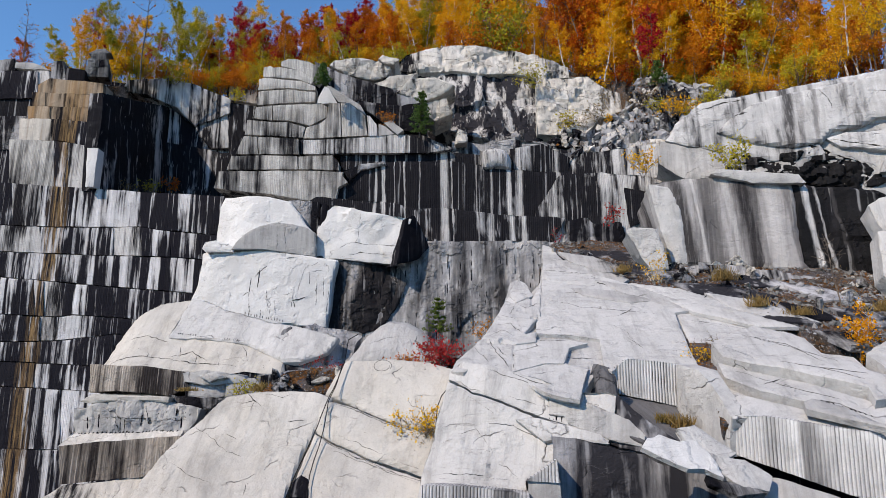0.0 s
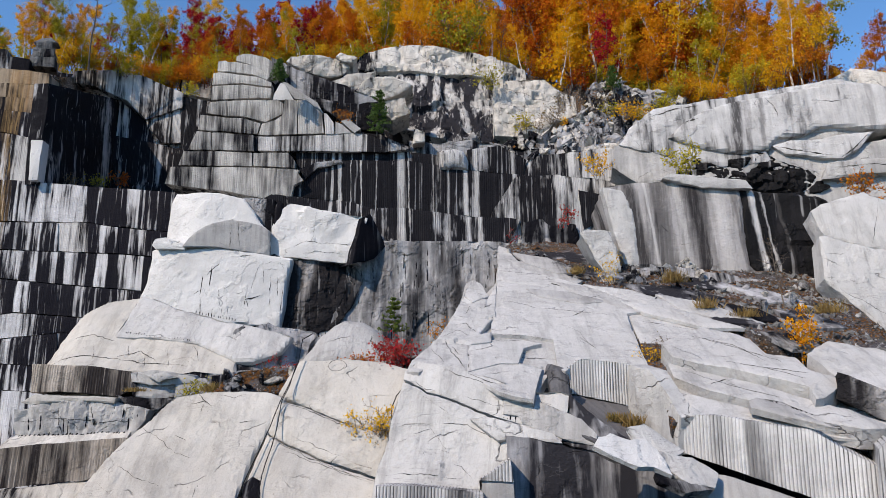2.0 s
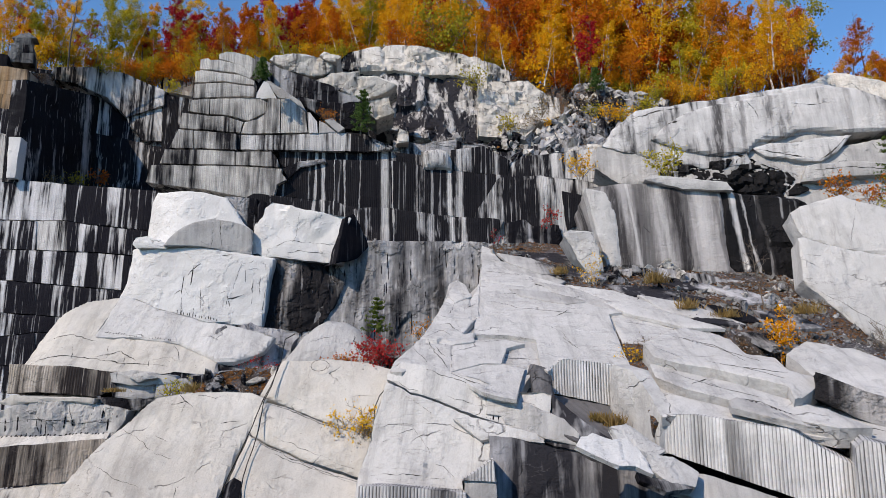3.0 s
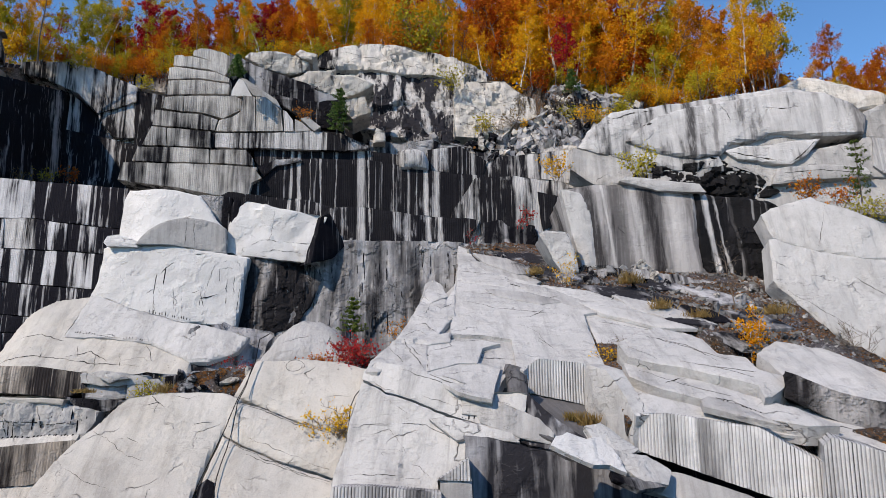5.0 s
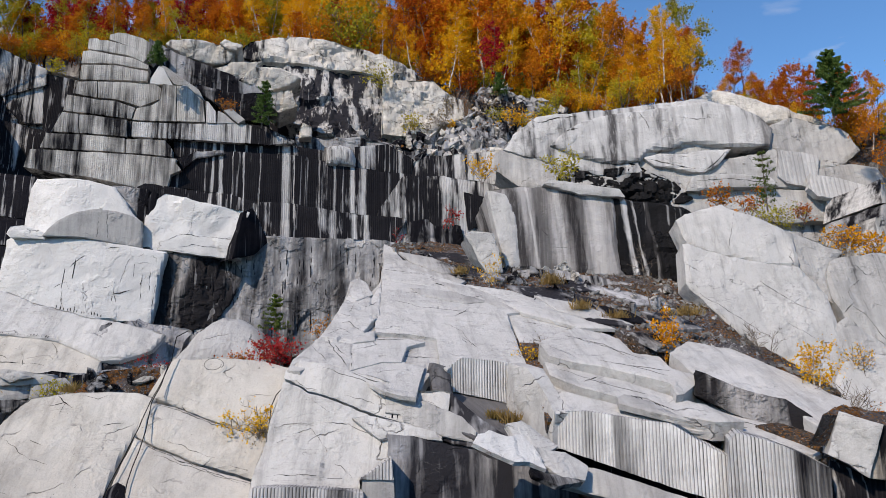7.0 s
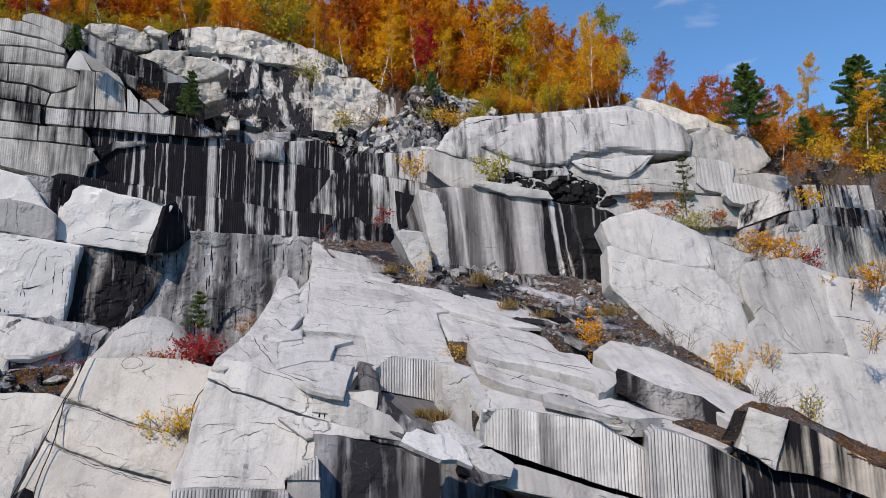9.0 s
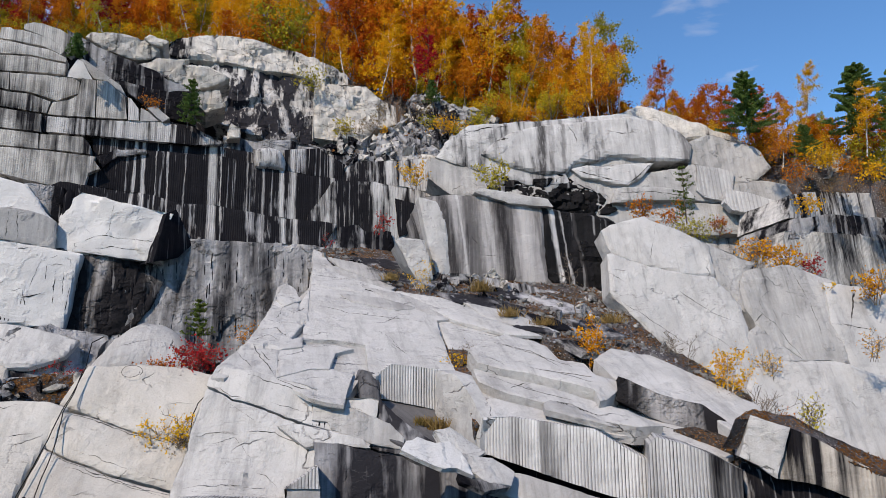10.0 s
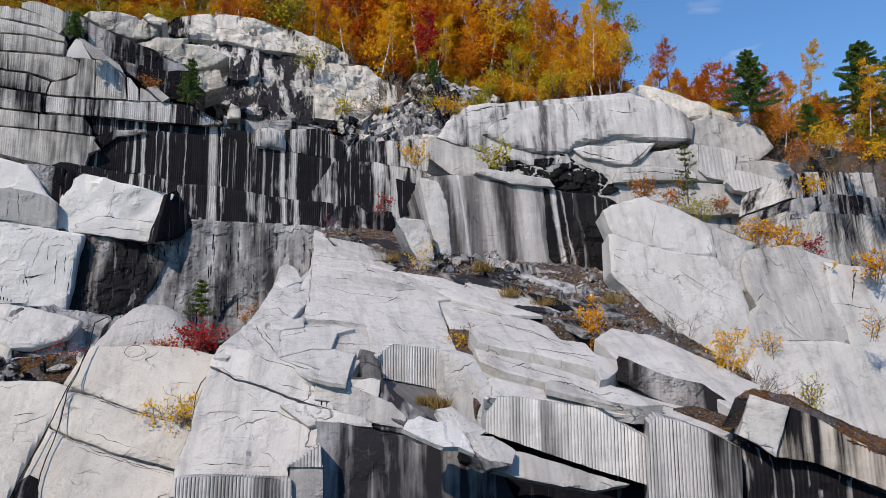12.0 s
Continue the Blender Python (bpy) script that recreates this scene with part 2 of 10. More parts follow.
STEP = granite("granite_course", (0.66, 0.65, 0.625), dark=0.44, fine=3.0, wide=0.9, warm=0.3, flutes=0.012, spacing=0.11, cracks=0,
               soft=0.05, lines=0.22, join=True, patchy=0.42, patch=0.4, ledges=0)
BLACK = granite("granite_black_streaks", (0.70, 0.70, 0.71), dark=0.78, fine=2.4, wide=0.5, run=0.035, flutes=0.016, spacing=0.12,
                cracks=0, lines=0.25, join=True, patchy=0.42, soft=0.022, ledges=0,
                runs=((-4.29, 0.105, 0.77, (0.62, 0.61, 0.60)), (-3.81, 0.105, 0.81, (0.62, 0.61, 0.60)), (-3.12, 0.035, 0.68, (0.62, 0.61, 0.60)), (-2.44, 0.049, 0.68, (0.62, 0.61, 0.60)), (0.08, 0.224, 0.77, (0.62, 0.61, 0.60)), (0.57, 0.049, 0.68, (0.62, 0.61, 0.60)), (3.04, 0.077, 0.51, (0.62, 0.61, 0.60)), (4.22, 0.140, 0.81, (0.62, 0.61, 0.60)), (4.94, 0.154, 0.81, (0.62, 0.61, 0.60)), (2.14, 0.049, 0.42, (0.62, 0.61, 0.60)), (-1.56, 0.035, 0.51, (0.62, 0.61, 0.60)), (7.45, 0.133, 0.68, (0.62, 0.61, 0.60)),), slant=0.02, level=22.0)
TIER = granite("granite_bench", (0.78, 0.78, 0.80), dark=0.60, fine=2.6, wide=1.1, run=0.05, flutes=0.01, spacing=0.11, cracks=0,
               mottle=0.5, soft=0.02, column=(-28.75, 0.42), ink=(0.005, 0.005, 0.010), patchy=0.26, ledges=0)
# near black: paints shade in seams, hollows and a block's end; also dark stone
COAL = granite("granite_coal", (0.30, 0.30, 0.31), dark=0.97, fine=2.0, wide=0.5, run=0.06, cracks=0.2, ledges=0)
OCHRE = granite("granite_ochre", (0.64, 0.60, 0.54), dark=0.45, rust=0.4, warm=0.3, fine=2.2, wide=0.9, run=0.05, cracks=0,
                mottle=0.6, column=(-28.75, 0.7), ledges=0)
RUST = granite("granite_rust", (0.42, 0.33, 0.24), dark=0.55, rust=0.9, warm=0.4, fine=2.4, wide=0.8, run=0.06, cracks=0,
               column=(-28.75, 0.5), ledges=0)
GREY = granite("granite_grey", (0.46, 0.46, 0.47), dark=0.50, fine=2.0, wide=0.5, run=0.12, cracks=0.3, relief=1.5, ledges=0.45)
CRAG = granite("granite_crag", (0.72, 0.70, 0.68), dark=0.66, fine=2.0, wide=0.6, run=0.13, warm=0.15, cracks=0.9, relief=1.6,
               soft=0.018, ledges=0.4, ink=(0.022, 0.022, 0.028), join=True)
BAND = granite("granite_banded", (0.47, 0.455, 0.45), dark=0.46, soft=0.05, fine=1.6, wide=0.45, run=0.05, cracks=0.1,
               ink=(0.03, 0.027, 0.03), mottle=0.6, patchy=0.2, ledges=0, join=True,
               runs=((11.84, 0.29, 0.9, (0.03, 0.028, 0.03)), (13.23, 0.37, 0.8, (0.11, 0.105, 0.105)), (14.81, 0.34, 0.95, (0.03, 0.028, 0.03)), (15.29, 0.14, 0.6, (0.11, 0.105, 0.105)), (16.78, 0.20, 0.7, (0.11, 0.105, 0.105)), (12.61, 0.09, 0.6, (0.62, 0.61, 0.60)), (14.12, 0.17, 0.5, (0.62, 0.61, 0.60)), (15.98, 0.26, 0.35, (0.62, 0.61, 0.60)),), slant=0.12, level=16.6)
DOME = granite("granite_dome_grey", (0.56, 0.56, 0.56), dark=0.20, soft=0.035, fine=1.8, wide=0.5, run=0.04, cracks=0.2, patch=0.15,
               mottle=0.7, ledges=0.15, sheet=0.4, relief=0.6, join=True,
               runs=((20.53, 0.38, 0.9, (0.03, 0.028, 0.03)), (21.18, 0.17, 0.4, (0.11, 0.105, 0.105)), (21.93, 0.17, 0.6, (0.11, 0.105, 0.105)), (23.62, 0.10, 0.35, (0.11, 0.105, 0.105)), (27.86, 0.20, 0.45, (0.11, 0.105, 0.105)), (30.16, 0.39, 0.7, (0.11, 0.105, 0.105)),), slant=-0.10, level=25.1)
WET = granite("granite_wet", (0.52, 0.52, 0.54), dark=0.66, fine=1.3, wide=0.5, run=0.08, cracks=0.2, gloss=0.6,
              ink=(0.02, 0.02, 0.025), mottle=0.7, soft=0.04, relief=0.5, ledges=0.1, join=True)
JET = granite("granite_jet", (0.60, 0.60, 0.60), dark=0.92, fine=1.2, wide=0.9, run=0.03, cracks=0.2, gloss=0.6, ink=(0.006, 0.006, 0.007),
              ledges=0.4, join=True,
              runs=((17.66, 0.17, 0.9, (0.62, 0.61, 0.60)), (18.25, 0.07, 0.6, (0.62, 0.61, 0.60)), (18.96, 0.09, 0.4, (0.11, 0.105, 0.105)),), slant=0.09, level=16.4)
FLUTE = granite("granite_drilled", (0.66, 0.66, 0.66), dark=0.18, fine=2.2, wide=0.7, run=0.08, cracks=0, mottle=0.9, lines=1.0, spacing=0.09,
                ledges=0, patch=0.3, relief=0.7, soft=0.06)
TERRACE = granite("granite_drilled_terrace", (0.52, 0.47, 0.42), dark=0.6, fine=3.0, wide=0.9, run=0.06, warm=0.6, flutes=0.014, spacing=0.10,
                  cracks=0, soft=0.035, lines=0.5, ledges=0.1, ink=(0.022, 0.018, 0.018))
RIB = granite("granite_wide_grooves", (0.54, 0.54, 0.54), dark=0.15, fine=1.2, wide=0.4, cracks=0.1, mottle=0.6, lines=0.3, spacing=0.26, ledges=0.1)
DAMP = granite("granite_damp", (0.15, 0.148, 0.155), dark=0.35, fine=1.5, wide=0.5, run=0.1, cracks=0.1, gloss=0.6, relief=0.5, soft=0.06, ledges=0.1)
DULL = granite("granite_dull", (0.24, 0.24, 0.235), dark=0.25, fine=2.0, wide=0.6, cracks=0.3, ledges=0.3, soft=0.05)
WASHDARK = granite("granite_dark_wash", (0.46, 0.45, 0.45), dark=0.72, fine=1.7, wide=0.6, run=0.12, cracks=0.2, relief=1.5, ledges=0.4,
                   soft=0.05, join=True, ink=(0.018, 0.017, 0.019))
SEAM = granite("seam_dirt", (0.05, 0.048, 0.045), cracks=0, ledges=0, pits=0)
SHINE = granite("granite_bright", (0.63, 0.63, 0.625), cracks=0.25, patch=0.08, relief=0.55, mottle=0.4, sheet=0.2, ledges=0.12)
WASH = granite("granite_washed", (0.58, 0.58, 0.59), dark=0.40, fine=1.7, wide=0.5, run=0.10, cracks=0.2, relief=1.5, ledges=0.4, patchy=0.36, join=True, soft=0.065, ink=(0.04, 0.039, 0.042))


def litter_material():
    n = Nodes("leaf_litter")
    p = n.coords()
    c = n.mix(n.ramp(n.noise(p, 5, 8, 0.75), 0.35, 0.65), (0.02, 0.018, 0.018), (0.13, 0.11, 0.095))
    c = n.mix(n.ramp(n.noise(p, 0.55, 8, 0.7), 0.46, 0.54, 0, 0.95), c, n.mix(n.ramp(n.noise(p, 9, 6, 0.7), 0.4, 0.65), (0.16, 0.155, 0.165), (0.055, 0.05, 0.058)))
    c = n.mix(n.ramp(n.noise(p, 14, 3), 0.60, 0.66, 0, 0.9), c, (0.42, 0.40, 0.38))
    leafy = n.math("MULTIPLY", n.ramp(n.noise(p, 13, 3), 0.52, 0.60, 0, 1.0), n.ramp(n.noise(p, 0.6, 4), 0.42, 0.56))
    c = n.mix(leafy, c, (0.26, 0.12, 0.035))
    return n.finish(c, 0.95, n.bump(n.noise(p, 7, 8, 0.78), 0.2, 1.0))


LITTER = litter_material()


def bark(name, a, b, scale=9.0):
    n = Nodes(name)
    p = n.coords((1, 1, 0.5))
    c = n.mix(n.ramp(n.noise(p, scale, 4, 0.6), 0.45, 0.62), a, b)
    return n.finish(c, 0.9, n.bump(n.noise(p, 20, 4), 0.02, 0.7))


BARK_PALE = bark("birch_bark", (0.62, 0.60, 0.56), (0.16, 0.14, 0.12), 6)
BARK_DARK = bark("dark_bark", (0.10, 0.08, 0.065), (0.20, 0.17, 0.14))


def leaf(name, colours):
    """Leaves whose colour changes from leaf to leaf and, more slowly, from tree to tree."""
    n = Nodes(name)
    info, g = n.add("ObjectInfo"), n.add("NewGeometry")
    k = n.math("ADD", n.math("MULTIPLY", g.outputs["Random Per Island"], 0.45), n.math("MULTIPLY", info.outputs["Random"], 0.55))
    r = n.add("ValToRGB")
    e = r.color_ramp.elements
    while len(e) < len(colours):
        e.new(0.5)
    for i, col in enumerate(colours):
        e[i].position, e[i].color = i / (len(colours) - 1), (*col, 1)
    n.put(r.inputs["Fac"], k)
    mat = n.finish(r.outputs["Color"], 0.7)
    tr, add = n.add("BsdfTranslucent"), n.add("MixShader")
    n.put(tr.inputs["Color"], r.outputs["Color"])
    n.put(add.inputs[0], 0.38)
    n.t.links.new(n.bsdf.outputs[0], add.inputs[1])
    n.t.links.new(tr.outputs[0], add.inputs[2])
    n.t.links.new(add.outputs[0], n.t.nodes["Material Output"].inputs["Surface"])
    return mat


GOLD = leaf("gold_leaves", [(0.58, 0.20, 0.012), (0.74, 0.36, 0.015), (0.80, 0.48, 0.02), (0.62, 0.44, 0.03)])
ORANGE = leaf("orange_leaves", [(0.34, 0.055, 0.012), (0.52, 0.13, 0.012), (0.66, 0.27, 0.015), (0.40, 0.15, 0.02)])
RED = leaf("red_leaves", [(0.30, 0.012, 0.018), (0.40, 0.02, 0.03), (0.45, 0.06, 0.04)])
LIME = leaf("lime_leaves", [(0.26, 0.25, 0.025), (0.44, 0.38, 0.03), (0.58, 0.46, 0.03)])
NEEDLE = leaf("needles", [(0.05, 0.10, 0.03), (0.10, 0.17, 0.045), (0.17, 0.23, 0.06)])
NEEDLE_LIGHT = leaf("pale_needles", [(0.06, 0.10, 0.025), (0.10, 0.14, 0.03), (0.14, 0.16, 0.04)])
FALLEN = leaf("fallen_leaf", [(0.06, 0.035, 0.02), (0.16, 0.075, 0.03), (0.28, 0.13, 0.04), (0.25, 0.19, 0.12)])
BUFF = leaf("dry_grass_blades", [(0.20, 0.13, 0.05), (0.30, 0.21, 0.08), (0.16, 0.13, 0.04)])


# ---------------------------------------------------------------- building tools
def finish_mesh(name, bm, mat, sharp=38.0):
    me = bpy.data.meshes.new(name)
    bm.to_mesh(me)
    bm.free()
    me.materials.append(mat)
    if sharp:
        me.shade_smooth()
        me.set_sharp_from_angle(angle=radians(sharp))
    return me


def part(name, bm, mat, parent, label=""):
    ob = new(name, finish_mesh(name, bm, mat))
    ob.parent = parent
    return tagged(ob, label)


def cuts(lo, hi, step):
    n = max(1, int((hi - lo) / step + 0.5))
    return [lo + (hi - lo) * i / n for i in range(1, n)]


def facet_height(q):
    """Broken stone: the upper hull of facets that lie round scattered points, each tilted its own way. Gives the height
    and the nearness of a joint."""
    dist, places = noise.voronoi(q)
    best = -9.0
    for d, c in zip(dist, places):
        r = noise.cell_vector(c * 9.7 + Vector((0.5, 0.5, 0.5)))
        t = noise.cell_vector(c * 5.3 + Vector((3.5, 7.5, 1.5))) - Vector((0.5, 0.5, 0.5))
        best = max(best, 0.55 * r.x + 1.5 * t.dot(q - c) - 0.75 * d)
    return -best, dist[1] - dist[0]


def rock_mesh(m, outline, depth, step=0.3, rough=0.06, chips=0.0, cell=0.8, edge=0.05, bulge=0.0, flute=0.0, spacing=0.09,
              joints=0.0, tall=1.0, sheets=0.0, beds=0.5, curl=None):
    """A block of stone: its face is the outline (metres along and up the face), it runs back by depth. rough: the size
    of the unevenness; chips, cell: depth and number per metre of broken facets; joints: depth of the open joints
    between them; tall: stretch of the facets upwards; sheets, beds: depth and number per metre of broken-off layers; curl:
    width over which the face turns back at its start, and how far; edge: rounding of the rim; bulge: how far the middle stands out;
    flute: depth of the drill grooves down the face."""
    bm = bmesh.new()
    us, vs = [p[0] for p in outline], [p[1] for p in outline]
    front = bm.faces.new([bm.verts.new((u, 0, v)) for u, v in outline])
    bm.normal_update()
    if front.normal.y > 0:
        front.normal_flip()
    made = bmesh.ops.extrude_face_region(bm, geom=[front])["geom"]
    # the extruded copy is the face; the first one stays as the back
    for g in made:
        if isinstance(g, bmesh.types.BMVert):
            g.co.y = 0.0
    tops = {g for g in made if isinstance(g, bmesh.types.BMVert)}
    for v in bm.verts:
        if v not in tops:
            v.co.y = depth
    bmesh.ops.recalc_face_normals(bm, faces=bm.faces)

    def slice_at(axis, at):
        co, no = [0, 0, 0], [0, 0, 0]
        co[axis], no[axis] = at, 1
        bmesh.ops.bisect_plane(bm, geom=bm.verts[:] + bm.edges[:] + bm.faces[:], plane_co=co, plane_no=no)

    back_cuts = [min(edge, depth * 0.3)] + cuts(0, min(depth, 6.0), max(step, 0.5))
    for at in back_cuts:
        slice_at(1, at)
    for at in cuts(min(vs), max(vs), step):
        slice_at(2, at)
    across = cuts(min(us), max(us), step)
    if flute:
        across = [k * spacing / 4 for k in range(int(min(us) * 4 / spacing) + 1, int(max(us) * 4 / spacing) + 1)]
    for at in across:
        slice_at(0, at)
    pts = np.array([v.co for v in bm.verts])
    gap = np.full(len(pts), 1e9)
    n = len(outline)
    for i in range(n):
        a, b = np.array(outline[i]), np.array(outline[(i + 1) % n])
        ab = b - a
        k = np.clip(((pts[:, [0, 2]] - a) @ ab) / max(1e-9, ab @ ab), 0, 1)
        gap = np.minimum(gap, np.linalg.norm(pts[:, [0, 2]] - a - k[:, None] * ab, axis=1))
    size = max(0.5, gap.max())
    for v, d in zip(bm.verts, gap):
        p = m @ v.co
        y0 = v.co.y
        if y0 > depth * 0.9:
            continue
        h = noise.noise(p * 0.4) * 1.3 + noise.noise(p * 1.3) * 0.6 + noise.noise(p * 3.7) * 0.35 + noise.noise(p * 9.0) * 0.18
        side = noise.noise_vector(p * 1.1) * rough * 0.8 + noise.noise_vector(p * 4.0) * rough * 0.4
        front = y0 < 1e-4
        v.co += Vector((side.x, 0, side.z))
        v.co.y += h * rough if front else side.y
        if curl and v.co.x < curl[0]:
            v.co.y += curl[1] * (1 - max(0.0, v.co.x) / curl[0]) ** 2 * (1 - y0 / depth)
        if front:
            if edge and d < edge:
                v.co.y += edge * 0.7 * (1 - math.sqrt(max(0, 1 - (1 - d / edge) ** 2)))
            if bulge:
                k = min(1, d / size)
                v.co.y -= bulge * (1 - (1 - k) ** 2)
        if sheets and front:
            level = 3.0 * (noise.noise(p * beds) + 0.5 * noise.noise(p * beds * 2.3) + 0.25 * noise.noise(p * beds * 5.1))
            low = math.floor(level)
            v.co.y += sheets * (low + max(0.0, (level - low - 0.85) / 0.15))
        if chips and (front or y0 < 1.5):
            q = Vector((p.x, p.y, p.z / tall)) * cell + noise.noise_vector(p * 0.8) * 0.25
            high, near = facet_height(q)
            push = chips * high
            if joints and near < 0.12:
                push += joints * (1 - near / 0.12)
            if front:
                v.co.y += push
        if flute and front and d > 0.05:
            fade = min(1, max(0, noise.noise(p * 0.5) * 2.5 + 1.1))
            v.co.y += flute * fade * abs(math.sin(math.pi * v.co.x / spacing)) ** 2
    return bm


GROOVE = None


def groove_mesh():
    """A short drill groove, one metre long: a shallow half-round strip, near black all over."""
    bm = bmesh.new()
    rows = []
    for v in (0.0, 0.12, 0.5, 0.88, 1.0):
        w = 0.035 if 0 < v < 1 else 0.012
        rows.append([bm.verts.new((w * math.cos(math.pi * k / 4), 0.02 - 0.035 * math.sin(math.pi * k / 4), v)) for k in range(5)])
    for a, b in zip(rows, rows[1:]):
        for k in range(4):
            bm.faces.new((a[k], a[k + 1], b[k + 1], b[k]))
    return finish_mesh("drill_groove", bm, COAL)


def rock(name, label, m, outline, depth, mat, category="rock", group="", scars=0, **shape):
    """One block, slab or wall of stone, with scars drill grooves left on its face."""
    global GROOVE
    bm = rock_mesh(m, outline, depth, **shape)
    ob = new(name, finish_mesh(name, bm, mat, 24.0))
    ob.matrix_world = m
    if scars:
        GROOVE = GROOVE or groove_mesh()
        rng = random.Random(len(outline) * 7 + scars)
        hi_u, hi_v = max(p[0] for p in outline), max(p[1] for p in outline)
        made, tries = 0, 0
        while made < scars and tries < scars * 8:
            tries += 1
            u, v = rng.uniform(0.04, 0.96) * hi_u, rng.uniform(0.08, 0.8) * hi_v
            long = rng.uniform(0.4, 1.0) * min(1.3, hi_v * 0.4)
            ok, at, _, _ = ob.ray_cast((u, -3, v), (0, 1, 0))
            ok2, at2, _, _ = ob.ray_cast((u, -3, v + long), (0, 1, 0))
            if not (ok and ok2) or abs(at.y - at2.y) > 0.25 or at.y > 0.8:
                continue
            g = new("drill_groove", GROOVE)
            g.parent = ob
            g.matrix_local = Matrix.Translation(at) @ pose(0, 0, 0, -math.degrees(math.atan2(at2.y - at.y, long)), rng.uniform(-4, 4), 0) @ Matrix.Diagonal((rng.uniform(0.5, 1.0), 1, long, 1))
            made += 1
    return tagged(ob, label, category, group)


def crack(stone, line, width=0.03):
    """An open crack along a line on a stone's face (metres along and up the face), as a ragged dark seam that lies on it."""
    rng = random.Random(int(1000 * line[0][0] + 77 * line[-1][1]))
    pts = []
    for a, b in zip(line, line[1:]):
        n = max(2, int(math.dist(a, b) / 0.12))
        pts += [(a[0] + (b[0] - a[0]) * k / n, a[1] + (b[1] - a[1]) * k / n) for k in range(n)]
    pts.append(line[-1])
    bm = bmesh.new()
    last = None
    for i, (u, v) in enumerate(pts):
        u2, v2 = pts[min(i + 1, len(pts) - 1)]
        u1, v1 = pts[max(i - 1, 0)]
        way = Vector((u2 - u1, v2 - v1)).normalized()
        j = rng.gauss(0, 0.012) + 0.05 * noise.noise(Vector((u * 2.1, v * 2.1, 4.0)))
        u, v = u - way.y * j, v + way.x * j
        w = width * rng.uniform(0.15, 0.95) * min(1.0, 0.2 + 4 * min(i, len(pts) - 1 - i) / len(pts))
        w *= max(0.12, min(1.0, 0.75 + 1.6 * noise.noise(Vector((u * 1.7, v * 1.7, width * 90)))))
        row = []
        for side in (-0.5, 0.5):
            hit, at, _, _ = stone.ray_cast((u - way.y * w * side, -3, v + way.x * w * side), (0, 1, 0))
            row.append(bm.verts.new((at.x, at.y - 0.006, at.z)) if hit else None)
        if last and all(row) and all(last):
            bm.faces.new((last[0], last[1], row[1], row[0]))
        last = row
    loose = [v for v in bm.verts if not v.link_faces]
    bmesh.ops.delete(bm, geom=loose, context="VERTS")
    if not bm.faces:
        bm.free()
        return
    bmesh.ops.solidify(bm, geom=bm.faces[:], thickness=0.004)
    part("crack", bm, SEAM, stone)


def drill_row(stone, line, count, length):
    """A row of short drill holes along a rim, each a groove of its own."""
    global GROOVE
    GROOVE = GROOVE or groove_mesh()
    rng = random.Random(count)
    (u1, v1), (u2, v2) = line[0], line[-1]
    for i in range(count):
        k = (i + rng.uniform(0.2, 0.8)) / count
        u, v = u1 + (u2 - u1) * k, v1 + (v2 - v1) * k
        hit, at, _, _ = stone.ray_cast((u, -3, v), (0, 1, 0))
        if hit:
            o = new("drill_groove", GROOVE)
            o.parent = stone
            o.matrix_local = Matrix.Translation(at) @ Matrix.Diagonal((0.8, 0.9, length * rng.uniform(0.5, 1.3), 1))


def scatter_leaves(stone, count, mat, size=0.07, seed=1):
    """Fallen leaves that lie on a ledge, as one heap of stuff."""
    rng = random.Random(seed)
    xs = [v.co.x for v in stone.data.vertices]
    zs = [v.co.z for v in stone.data.vertices]
    bm = bmesh.new()
    for _ in range(count):
        u, v = rng.uniform(min(xs), max(xs)), rng.uniform(min(zs), max(zs))
        if noise.noise(Vector((u * 0.5, v * 0.5, seed))) < -0.12:
            continue
        hit, at, _, _ = stone.ray_cast((u, -3, v), (0, 1, 0))
        if not hit or at.y > 0.6:
            continue
        at = at + Vector((0, -0.015, 0))
        a = Vector((rng.gauss(0, 1), rng.gauss(0, 0.35), rng.gauss(0, 1))).normalized() * size * rng.uniform(0.5, 1.2)
        b = a.cross(Vector((rng.gauss(0, 0.4), 1, rng.gauss(0, 0.4)))).normalized() * a.length * 0.7
        bm.faces.new([bm.verts.new(at + q) for q in (-a, b, a, -b)])
    ob = new("fallen_leaves", finish_mesh("fallen_leaves", bm, mat))
    ob.matrix_world = stone.matrix_world
    return tagged(ob, "scattered brown and orange fallen leaves on a ledge", "leaves", kind="stuff")


